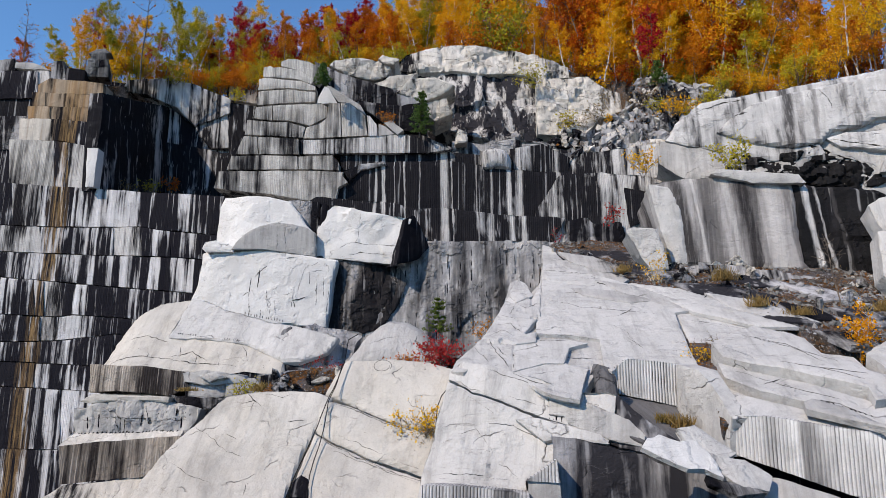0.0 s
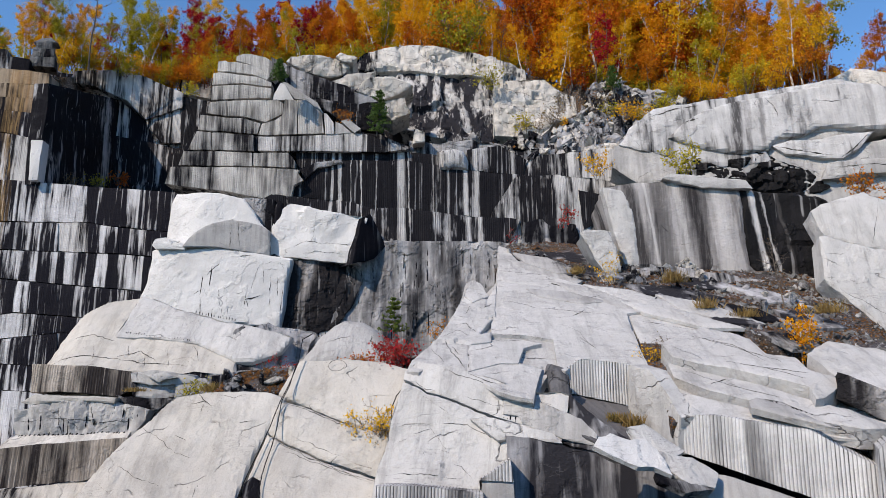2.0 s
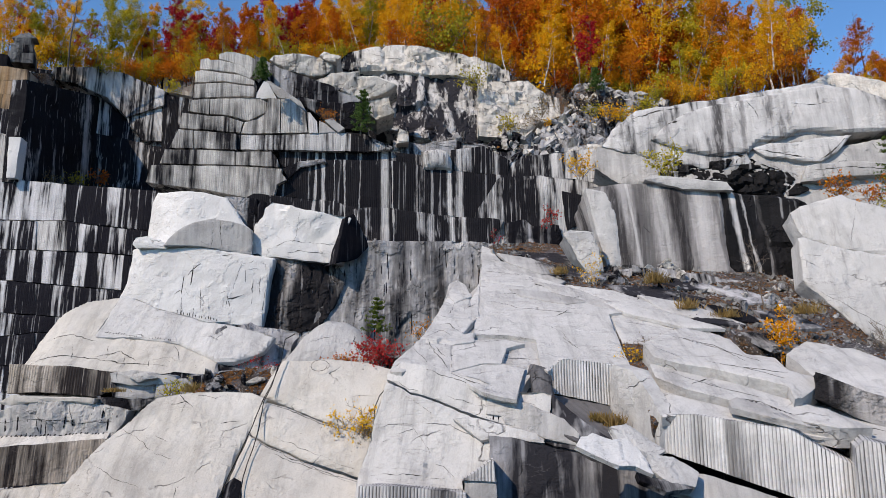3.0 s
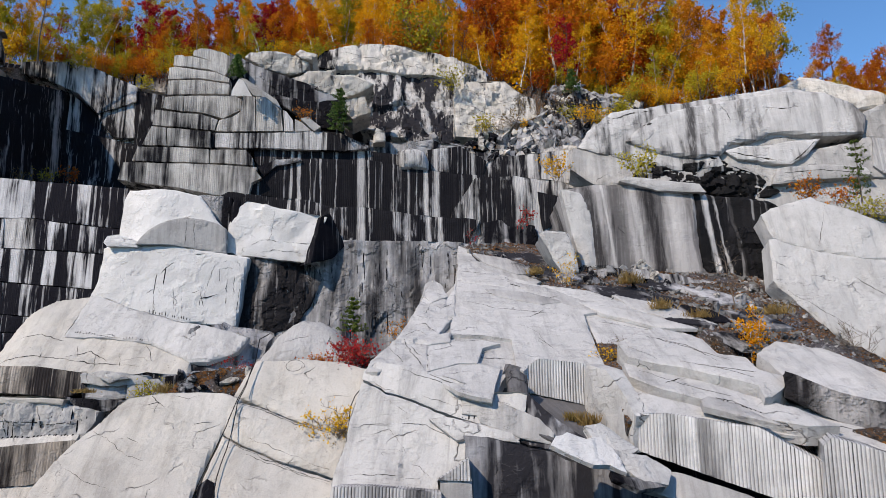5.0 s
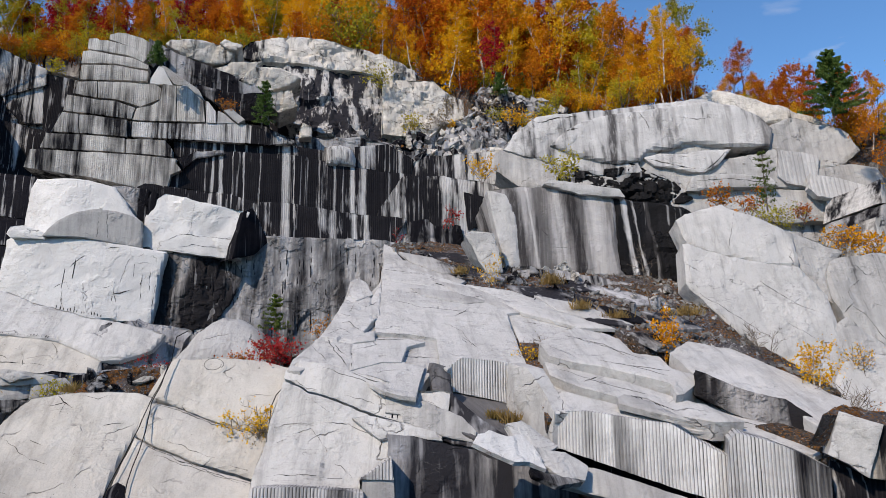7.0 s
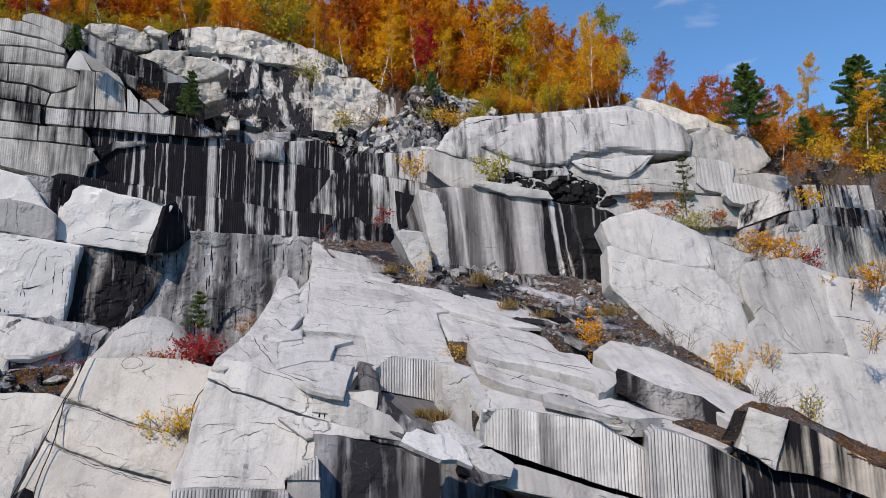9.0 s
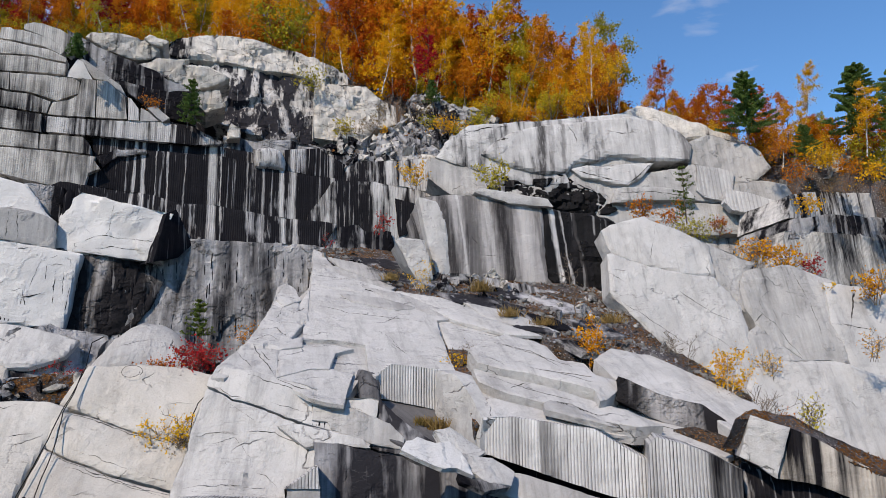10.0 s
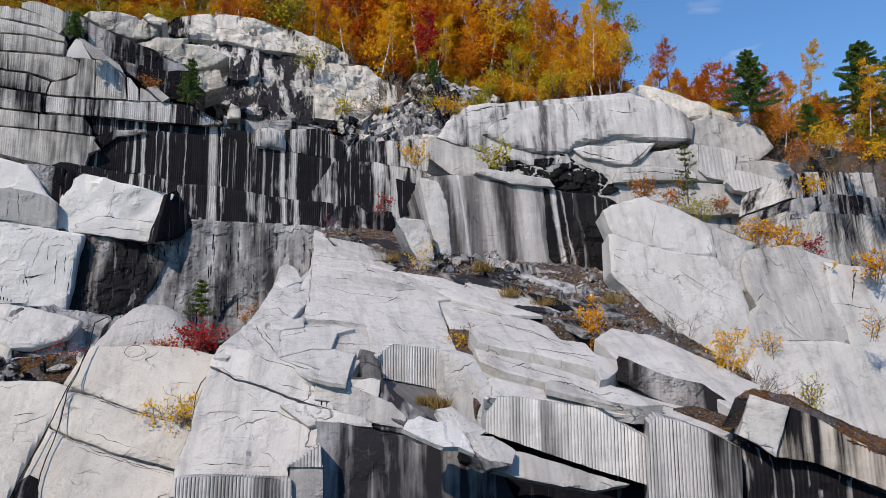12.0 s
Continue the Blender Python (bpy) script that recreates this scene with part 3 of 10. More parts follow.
def scatter_gravel(stone, count, mat, low=0.04, high=0.14, seed=1):
    """Broken bits of rock lying on a ledge, as one spread of stuff."""
    rng = random.Random(seed)
    xs = [v.co.x for v in stone.data.vertices]
    zs = [v.co.z for v in stone.data.vertices]
    bm = bmesh.new()
    for _ in range(count):
        u, v = rng.uniform(min(xs), max(xs)), rng.uniform(min(zs), max(zs))
        if noise.noise(Vector((u * 0.35, v * 0.9, seed + 3.3))) < -0.05:
            continue
        hit, at, _, _ = stone.ray_cast((u, -3, v), (0, 1, 0))
        if not hit or at.y > 0.6:
            continue
        r = rng.uniform(low, high) * rng.uniform(0.5, 1.0)
        turn = pose(0, 0, 0, rng.uniform(0, 360), rng.uniform(0, 360), rng.uniform(0, 360))
        size = Vector((r * rng.uniform(1.0, 2.2), r, r * rng.uniform(0.35, 0.8)))
        tips = [bm.verts.new(at + turn @ Vector((size.x * a, size.y * b, size.z * c)) * rng.uniform(0.8, 1.2))
                for a, b, c in ((-1, 0, 0), (1, 0.2, 0), (0.1, -1, 0), (0, 1, 0.1), (0, 0, -1), (0, 0, 1))]
        for p, q in ((0, 2), (2, 1), (1, 3), (3, 0)):
            bm.faces.new((tips[p], tips[q], tips[5]))
            bm.faces.new((tips[q], tips[p], tips[4]))
    ob = new("rock_chips", finish_mesh("rock_chips", bm, mat, 0))
    ob.matrix_world = stone.matrix_world
    return tagged(ob, "grey angular rock chips spread over a ledge", "rock chips", kind="stuff")


# ---------------------------------------------------------------- the quarry

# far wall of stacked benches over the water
# black backing sheet, so the open seams read as shade lines
stone = rock("granite_wall", "black sheet painting shade into the seams of the bench wall", pose(-40.41, 50.17, 0.53, -2, 0, 0),
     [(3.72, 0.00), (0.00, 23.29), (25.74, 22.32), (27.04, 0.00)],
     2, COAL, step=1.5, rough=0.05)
stone = rock("granite_block", "granite bench wall streaked black and white by water", pose(-40.25, 50.56, 20.75, -2, 0, 0),
     [(0.54, 0.20), (7.29, 0.03), (8.13, 0.00), (7.72, 3.23), (6.86, 3.30), (0.00, 3.56)],
     3, TIER, group='benches of the far wall', step=0.5, rough=0.05, edge=0.045)
stone = rock("granite_block", "granite bench wall streaked black and white by water", pose(-32.55, 50.58, 20.67, -2, 0, 0),
     [(0.42, 0.09), (2.61, 0.00), (2.23, 3.16), (0.00, 3.32)],
     3, STREAK, group='benches of the far wall', step=0.5, rough=0.05, edge=0.045)
stone = rock("granite_block", "granite bench wall streaked black and white by water", pose(-30.29, 50.54, 20.60, -2, 0, 0),
     [(0.38, 0.05), (1.56, 0.00), (1.77, 0.00), (1.42, 3.10), (0.00, 3.20)],
     3, TIER, group='benches of the far wall', step=0.5, rough=0.05, edge=0.045)
stone = rock("granite_block", "granite bench wall streaked black and white by water", pose(-28.89, 50.57, 20.62, -2, 0, 0),
     [(0.36, 0.00), (6.37, 0.00), (6.12, 2.72), (2.79, 2.90), (0.00, 3.10)],
     3, TIER, group='benches of the far wall', step=0.5, rough=0.05, edge=0.045)
stone = rock("granite_block", "granite bench wall streaked black and white by water", pose(-22.77, 50.55, 19.80, -2, 0, 0),
     [(0.25, 0.80), (0.33, 0.80), (2.03, 0.55), (8.36, 0.00), (8.18, 3.06), (0.00, 3.53)],
     3, TIER, group='benches of the far wall', step=0.5, rough=0.05, edge=0.045)
stone = rock("granite_block", "granite bench wall streaked black and white by water", pose(-39.51, 50.24, 18.61, -2, 0, 0),
     [(0.30, 0.32), (6.98, 0.11), (9.90, 0.00), (9.66, 1.94), (6.72, 2.06), (0.00, 2.22)],
     3, STREAK, group='benches of the far wall', step=0.5, rough=0.05, edge=0.045)
stone = rock("granite_block", "granite bench wall streaked black and white by water", pose(-29.81, 50.17, 18.55, -2, 0, 0),
     [(0.23, 0.05), (1.48, 0.00), (1.26, 1.93), (0.00, 1.98)],
     3, TIER, group='benches of the far wall', step=0.5, rough=0.05, edge=0.045)
stone = rock("granite_block", "granite bench wall streaked black and white by water", pose(-28.56, 50.18, 18.48, -2, 0, 0),
     [(0.22, 0.07), (2.10, 0.00), (1.88, 2.00), (0.00, 2.00)],
     3, TIER, group='benches of the far wall', step=0.5, rough=0.05, edge=0.045)
stone = rock("granite_block", "granite bench wall streaked black and white by water", pose(-26.68, 50.19, 18.40, -2, 0, 0),
     [(0.22, 0.06), (0.42, 0.05), (2.50, 0.00), (2.30, 2.07), (0.00, 2.07)],
     3, TIER, group='benches of the far wall', step=0.5, rough=0.05, edge=0.045)
stone = rock("granite_block", "granite bench wall streaked black and white by water", pose(-24.42, 50.26, 18.37, -2, 0, 0),
     [(0.20, 0.05), (2.28, 0.00), (2.09, 2.13), (0.00, 2.13)],
     3, STREAK, group='benches of the far wall', step=0.5, rough=0.05, edge=0.045)
stone = rock("granite_block", "granite bench wall streaked black and white by water", pose(-22.31, 50.22, 18.31, -2, 0, 0),
     [(0.19, 0.05), (2.27, 0.00), (2.11, 1.90), (1.69, 1.93), (0.00, 2.18)],
     3, TIER, group='benches of the far wall', step=0.5, rough=0.05, edge=0.045)
stone = rock("granite_block", "granite bench wall streaked black and white by water", pose(-20.21, 50.24, 17.97, -2, 0, 0),
     [(0.16, 0.33), (5.98, 0.00), (5.88, 1.72), (0.00, 2.23)],
     3, TIER, group='benches of the far wall', step=0.5, rough=0.05, edge=0.045)
stone = rock("granite_block", "granite bench wall streaked black and white by water", pose(-39.05, 49.98, 16.55, -2, 0, 0),
     [(0.29, 0.45), (6.89, 0.25), (9.79, 0.00), (9.55, 1.96), (6.65, 2.08), (0.00, 2.28)],
     3, TIER, group='benches of the far wall', step=0.5, rough=0.05, edge=0.045)
stone = rock("granite_block", "granite bench wall streaked black and white by water", pose(-29.50, 49.99, 16.45, -2, 0, 0),
     [(0.24, 0.10), (1.35, 0.00), (1.12, 2.01), (0.00, 2.06)],
     3, TIER, group='benches of the far wall', step=0.5, rough=0.05, edge=0.045)
stone = rock("granite_block", "granite bench wall streaked black and white by water", pose(-28.37, 49.96, 15.94, -2, 0, 0),
     [(0.24, 0.50), (0.36, 0.49), (4.49, 0.12), (6.14, 0.00), (5.92, 2.33), (2.20, 2.43), (0.12, 2.51), (0.00, 2.52)],
     3, TIER, group='benches of the far wall', step=0.5, rough=0.05, edge=0.045)
stone = rock("granite_block", "granite bench wall streaked black and white by water", pose(-22.40, 49.85, 15.74, -2, 0, 0),
     [(0.21, 0.18), (2.68, 0.00), (2.48, 2.45), (0.00, 2.51)],
     3, TIER, group='benches of the far wall', step=0.5, rough=0.05, edge=0.045)
stone = rock("granite_block", "granite bench wall streaked black and white by water", pose(-19.93, 49.85, 15.31, -2, 0, 0),
     [(0.20, 0.41), (1.43, 0.32), (5.93, 0.00), (5.78, 2.54), (0.00, 2.87)],
     3, TIER, group='benches of the far wall', step=0.5, rough=0.05, edge=0.045)
stone = rock("granite_block", "granite bench wall streaked black and white by water", pose(-38.51, 49.59, 13.95, -2, 0, 0),
     [(0.44, 0.20), (6.90, 0.12), (9.34, 0.00), (9.03, 2.53), (6.55, 2.75), (0.00, 2.95)],
     3, TIER, group='benches of the far wall', step=0.5, rough=0.05, edge=0.045)
stone = rock("granite_block", "granite bench wall streaked black and white by water", pose(-29.48, 49.58, 13.92, -2, 0, 0),
     [(0.31, 0.03), (0.96, 0.00), (0.66, 2.50), (0.00, 2.55)],
     3, TIER, group='benches of the far wall', step=0.5, rough=0.05, edge=0.045)
stone = rock("granite_block", "granite bench wall streaked black and white by water", pose(-28.87, 49.67, 13.88, -2, 0, 0),
     [(0.30, 0.05), (1.27, 0.00), (1.59, 0.04), (1.32, 2.43), (0.99, 2.46), (0.00, 2.55)],
     3, STREAK, group='benches of the far wall', step=0.5, rough=0.05, edge=0.045)
stone = rock("granite_block", "granite bench wall streaked black and white by water", pose(-27.54, 49.65, 13.83, -2, 0, 0),
     [(0.27, 0.08), (1.15, 0.20), (3.99, 0.00), (3.78, 2.14), (0.00, 2.47)],
     3, TIER, group='benches of the far wall', step=0.5, rough=0.05, edge=0.045)
stone = rock("granite_block", "granite bench wall streaked black and white by water", pose(-23.74, 49.60, 13.64, -2, 0, 0),
     [(0.21, 0.17), (1.83, 0.06), (4.25, 0.00), (4.09, 2.00), (0.00, 2.31)],
     3, TIER, group='benches of the far wall', step=0.5, rough=0.05, edge=0.045)
stone = rock("granite_block", "granite bench wall streaked black and white by water", pose(-19.64, 49.58, 13.51, -2, 0, 0),
     [(0.16, 0.14), (5.81, 0.00), (5.71, 1.72), (1.22, 2.04), (0.00, 2.13)],
     3, TIER, group='benches of the far wall', step=0.5, rough=0.05, edge=0.045)
stone = rock("granite_block", "granite bench wall streaked black and white by water", pose(-37.88, 49.29, 12.02, -2, 0, 0),
     [(0.33, 0.00), (6.68, 0.08), (8.67, 0.11), (8.45, 1.87), (6.43, 1.96), (0.00, 2.04)],
     3, TIER, group='benches of the far wall', step=0.5, rough=0.05, edge=0.045)
stone = rock("granite_block", "granite bench wall streaked black and white by water", pose(-29.43, 49.29, 12.14, -2, 0, 0),
     [(0.22, 0.00), (0.93, 0.01), (0.73, 1.71), (0.00, 1.74)],
     3, TIER, group='benches of the far wall', step=0.5, rough=0.05, edge=0.045)
stone = rock("granite_block", "granite bench wall streaked black and white by water", pose(-28.77, 49.40, 12.16, -2, 0, 0),
     [(0.21, 0.00), (1.48, 0.02), (1.29, 1.63), (0.00, 1.70)],
     3, STREAK, group='benches of the far wall', step=0.5, rough=0.05, edge=0.045)
stone = rock("granite_block", "granite bench wall streaked black and white by water", pose(-27.44, 49.33, 12.18, -2, 0, 0),
     [(0.19, 0.00), (4.13, 0.42), (5.72, 0.46), (5.63, 1.46), (1.19, 1.76), (0.00, 1.61)],
     3, TIER, group='benches of the far wall', step=0.5, rough=0.05, edge=0.045)
stone = rock("granite_block", "granite bench wall streaked black and white by water", pose(-21.80, 49.34, 12.66, -2, 0, 0),
     [(0.09, 0.00), (8.06, 0.19), (8.03, 0.78), (0.00, 0.97)],
     3, TIER, group='benches of the far wall', step=0.5, rough=0.05, edge=0.045)
stone = rock("granite_block", "granite bench wall streaked black and white by water", pose(-37.41, 49.07, 10.67, -2, 0, 0),
     [(0.18, 0.12), (6.50, 0.08), (8.17, 0.00), (7.99, 1.38), (6.33, 1.35), (0.00, 1.28)],
     3, TIER, group='benches of the far wall', step=0.5, rough=0.05, edge=0.045)
stone = rock("granite_block", "granite bench wall streaked black and white by water", pose(-29.45, 49.12, 10.63, -2, 0, 0),
     [(0.17, 0.04), (1.05, 0.00), (0.87, 1.45), (0.00, 1.43)],
     3, TIER, group='benches of the far wall', step=0.5, rough=0.05, edge=0.045)
stone = rock("granite_block", "granite bench wall streaked black and white by water", pose(-28.56, 49.07, 10.43, -2, 0, 0),
     [(0.18, 0.19), (3.59, 0.02), (5.56, 0.00), (5.35, 2.11), (1.42, 1.69), (0.00, 1.66)],
     3, TIER, group='benches of the far wall', step=0.5, rough=0.05, edge=0.045)
stone = rock("granite_block", "granite bench wall streaked black and white by water", pose(-23.23, 49.12, 10.33, -2, 0, 0),
     [(0.21, 0.09), (9.68, 0.00), (9.53, 2.44), (0.00, 2.21)],
     3, TIER, group='benches of the far wall', step=0.5, rough=0.05, edge=0.045)
stone = rock("granite_block", "granite bench wall streaked black and white by water", pose(-37.01, 48.73, 8.95, -2, 0, 0),
     [(0.25, 0.22), (6.50, 0.07), (7.91, 0.00), (7.70, 1.66), (6.28, 1.74), (0.00, 1.77)],
     3, TIER, group='benches of the far wall', step=0.5, rough=0.05, edge=0.045)
stone = rock("granite_block", "granite bench wall streaked black and white by water", pose(-29.31, 48.74, 8.90, -2, 0, 0),
     [(0.21, 0.05), (1.15, 0.00), (0.95, 1.66), (0.00, 1.71)],
     3, TIER, group='benches of the far wall', step=0.5, rough=0.05, edge=0.045)
stone = rock("granite_block", "granite bench wall streaked black and white by water", pose(-28.39, 48.78, 8.72, -2, 0, 0),
     [(0.20, 0.18), (3.73, 0.00), (3.55, 1.67), (0.00, 1.84)],
     3, TIER, group='benches of the far wall', step=0.5, rough=0.05, edge=0.045)
stone = rock("granite_block", "granite bench wall streaked black and white by water", pose(-24.86, 48.81, 8.72, -2, 0, 0),
     [(0.18, 0.00), (11.47, 0.00), (11.38, 1.55), (0.00, 1.66)],
     3, TIER, group='benches of the far wall', step=0.5, rough=0.05, edge=0.045)
stone = rock("granite_block", "granite bench wall streaked black and white by water", pose(-36.59, 48.37, 4.82, -2, 0, 0),
     [(0.66, 0.14), (6.76, 0.07), (10.76, 0.00), (10.31, 3.94), (6.22, 4.15), (0.00, 4.30)],
     3, TIER, group='benches of the far wall', step=0.5, rough=0.05, edge=0.045)
stone = rock("granite_block", "granite bench wall streaked black and white by water", pose(-26.30, 48.41, 4.71, -2, 0, 0),
     [(0.45, 0.11), (13.21, 0.00), (12.98, 3.96), (1.75, 3.96), (0.00, 4.05)],
     3, TIER, group='benches of the far wall', step=0.5, rough=0.05, edge=0.045)
stone = rock("granite_block", "granite bench wall streaked black and white by water", pose(-35.75, 48.02, 0.98, -2, 0, 0),
     [(0.63, 0.00), (10.12, 0.00), (9.67, 3.81), (6.07, 3.88), (0.00, 3.95)],
     3, TIER, group='benches of the far wall', step=0.5, rough=0.05, edge=0.045)
stone = rock("granite_block", "granite bench wall streaked black and white by water", pose(-26.08, 48.03, 0.98, -2, 0, 0),
     [(0.44, 0.00), (13.28, 0.00), (13.07, 3.70), (0.38, 3.81), (0.00, 3.81)],
     3, TIER, group='benches of the far wall', step=0.5, rough=0.05, edge=0.045)

# rust-stained tower of courses and the dark cove behind it
stone = rock("granite_block", "stepped granite tower with rust and soot-black stains", pose(-33.31, 50.81, 23.57, -3, 0, 0),
     [(0.55, 0.07), (3.93, 0.00), (3.44, 3.85), (0.52, 4.00), (0.00, 4.00)],
     12, STEP, step=0.45, rough=0.05, edge=0.045, group='courses of the rusty tower')
stone = rock("granite_block", "stepped granite tower with rust and soot-black stains", pose(-29.87, 50.82, 23.55, -3, 0, 0),
     [(0.49, 0.02), (1.55, 0.00), (1.10, 3.75), (0.65, 3.83), (0.00, 3.87)],
     12, TIER, step=0.45, rough=0.05, edge=0.045, group='courses of the rusty tower')
stone = rock("granite_block", "stepped granite tower with rust and soot-black stains", pose(-28.76, 50.80, 23.50, -3, 0, 0),
     [(0.46, 0.04), (2.51, 0.00), (2.13, 3.37), (1.99, 3.42), (0.00, 3.79)],
     12, STREAK, step=0.45, rough=0.05, edge=0.045, group='courses of the rusty tower')
stone = rock("granite_block", "stepped granite tower with rust and soot-black stains", pose(-32.90, 51.23, 27.54, -3, 0, 0),
     [(0.24, 0.06), (2.69, 0.00), (2.46, 1.78), (0.53, 1.82), (0.00, 1.82)],
     12, OCHRE, step=0.45, rough=0.05, edge=0.045, group='courses of the rusty tower')
stone = rock("granite_block", "stepped granite tower with rust and soot-black stains", pose(-30.45, 51.25, 27.41, -3, 0, 0),
     [(0.23, 0.13), (1.10, 0.10), (1.64, 0.00), (1.41, 1.82), (0.44, 1.90), (0.00, 1.91)],
     12, RUST, step=0.45, rough=0.05, edge=0.045, group='courses of the rusty tower')
stone = rock("granite_block", "stepped granite tower with rust and soot-black stains", pose(-29.03, 51.21, 26.95, -3, 0, 0),
     [(0.22, 0.43), (2.45, 0.00), (2.49, 0.00), (2.26, 2.08), (0.00, 2.26)],
     12, TIER, step=0.45, rough=0.05, edge=0.045, group='courses of the rusty tower')
stone = rock("granite_block", "stepped granite tower with rust and soot-black stains", pose(-32.42, 51.38, 29.29, -3, 0, 0),
     [(0.14, 0.11), (1.86, 0.00), (1.72, 1.10), (0.22, 1.13), (0.00, 1.13)],
     12, RUST, step=0.45, rough=0.05, edge=0.045, group='courses of the rusty tower')
stone = rock("granite_block", "stepped granite tower with rust and soot-black stains", pose(-30.74, 51.46, 29.22, -3, 0, 0),
     [(0.14, 0.08), (1.47, 0.00), (1.33, 1.15), (0.00, 1.18)],
     12, RUST, step=0.45, rough=0.05, edge=0.045, group='courses of the rusty tower')
stone = rock("granite_block", "stepped granite tower with rust and soot-black stains", pose(-29.41, 51.45, 29.05, -3, 0, 0),
     [(0.14, 0.16), (2.66, 0.00), (2.71, 0.00), (2.57, 1.25), (0.00, 1.32)],
     12, RUST, step=0.45, rough=0.05, edge=0.045, group='courses of the rusty tower')
stone = rock("granite_block", "stepped granite tower with rust and soot-black stains", pose(-32.30, 51.56, 30.46, -3, 0, 0),
     [(0.15, 0.03), (1.17, 0.00), (1.02, 1.14), (0.13, 1.16), (0.00, 1.16)],
     12, RUST, step=0.45, rough=0.05, edge=0.045, group='courses of the rusty tower')
stone = rock("granite_block", "stepped granite tower with rust and soot-black stains", pose(-31.29, 51.60, 30.41, -3, 0, 0),
     [(0.15, 0.05), (1.57, 0.00), (1.43, 1.15), (0.00, 1.18)],
     12, RUST, step=0.45, rough=0.05, edge=0.045, group='courses of the rusty tower')
stone = rock("granite_block", "stepped granite tower with rust and soot-black stains", pose(-29.85, 51.57, 30.29, -3, 0, 0),
     [(0.14, 0.10), (3.07, 0.00), (3.11, 0.00), (2.98, 1.17), (0.00, 1.25)],
     12, RUST, step=0.45, rough=0.05, edge=0.045, group='courses of the rusty tower')
stone = rock("granite_block", "stepped granite tower with rust and soot-black stains", pose(-32.01, 51.74, 31.61, -3, 0, 0),
     [(0.09, 0.03), (1.21, 0.00), (1.05, 1.25), (0.87, 1.26), (0.04, 0.71), (0.00, 0.71)],
     12, RUST, step=0.45, rough=0.05, edge=0.045, group='courses of the rusty tower')
stone = rock("granite_block", "stepped granite tower with rust and soot-black stains", pose(-30.97, 51.75, 31.58, -3, 0, 0),
     [(0.16, 0.03), (1.32, 0.00), (1.18, 1.18), (0.00, 1.28)],
     12, RUST, step=0.45, rough=0.05, edge=0.045, group='courses of the rusty tower')
stone = rock("granite_block", "stepped granite tower with rust and soot-black stains", pose(-29.75, 51.68, 31.47, -3, 0, 0),
     [(0.14, 0.07), (2.95, 0.00), (3.00, 0.00), (2.89, 0.93), (1.44, 1.14), (0.00, 1.26)],
     12, RUST, step=0.45, rough=0.05, edge=0.045, group='courses of the rusty tower')
stone = rock("granite_block", "narrow white granite pillar at the tower's corner", pose(-26.81, 50.03, 23.51, -3, 0, 0),
     [(0.00, 3.08), (0.81, 3.08), (0.81, 0.04), (0.23, 0.00)],
     1, SHINE, step=0.3, rough=0.04, edge=0.04, group='courses of the rusty tower')
# thin slab set over the tower's side; its black streaks paint deep shade
stone = rock("granite_wall", "side wall of the quarry cove, blackened to paint its deep shade", pose(-26.12, 50.56, 23.35, -2, 0, 90),
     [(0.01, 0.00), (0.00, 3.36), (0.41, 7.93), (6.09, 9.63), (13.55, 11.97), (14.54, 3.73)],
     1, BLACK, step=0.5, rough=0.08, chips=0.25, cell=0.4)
stone = rock("granite_block", "dark water-stained granite block of the far wall", pose(-42.46, 52.85, 23.86, -3, 0, 0),
     [(0.63, 0.00), (0.00, 3.67), (8.73, 3.67), (9.05, 0.00)],
     6, TIER, group='blocks beside the tower', step=0.5, rough=0.06, edge=0.045)
stone = rock("granite_block", "dark water-stained granite block of the far wall", pose(-42.86, 52.95, 27.40, -3, 0, 0),
     [(0.49, 0.00), (0.00, 2.84), (9.54, 2.84), (9.69, 0.00)],
     6, GREY, group='blocks beside the tower', step=0.5, rough=0.06, edge=0.045)
stone = rock("granite_block", "dark water-stained granite block of the far wall", pose(-43.21, 53.18, 30.18, -3, 0, 0),
     [(0.30, 0.00), (0.00, 1.72), (9.98, 1.72), (10.07, 0.00)],
     6, BLACK, group='blocks beside the tower', step=0.5, rough=0.06, edge=0.045)
stone = rock("granite_block", "dark water-stained granite block of the far wall", pose(-43.50, 53.08, 31.73, -3, 0, 0),
     [(0.45, 0.00), (0.00, 2.59), (10.44, 2.39), (10.75, 0.00)],
     6, TIER, group='blocks beside the tower', step=0.5, rough=0.06, edge=0.045)
stone = rock("granite_block", "dark water-stained granite block of the far wall", pose(-34.81, 53.29, 32.97, -3, 0, 0),
     [(0.00, 1.20), (0.14, 0.20), (2.83, 0.00), (2.58, 1.25)],
     6, STREAK, group='blocks beside the tower', step=0.5, rough=0.06, edge=0.045)
stone = rock("granite_block", "weathered grey granite cap block on the tower", pose(-31.68, 52.76, 33.14, -4, 0, 8),
     [(0.07, 0.00), (0.00, 1.30), (0.29, 1.73), (0.86, 1.71), (1.13, 0.07)],
     2, GREY, step=0.25, rough=0.1)
stone = rock("granite_block", "dark granite cap block on the tower", pose(-30.65, 52.91, 33.15, -4, 0, 8),
     [(0.05, 0.00), (0.00, 1.16), (1.48, 1.05), (1.60, 0.00)],
     2, COAL, step=0.25, rough=0.1)
stone = rock("granite_block", "weathered grey granite cap block on the far wall", pose(-37.80, 53.47, 34.23, -3, 0, 0),
     [(0.14, 0.00), (0.00, 0.91), (2.48, 1.12), (2.81, 0.10)],
     2, GREY, step=0.25, rough=0.1)
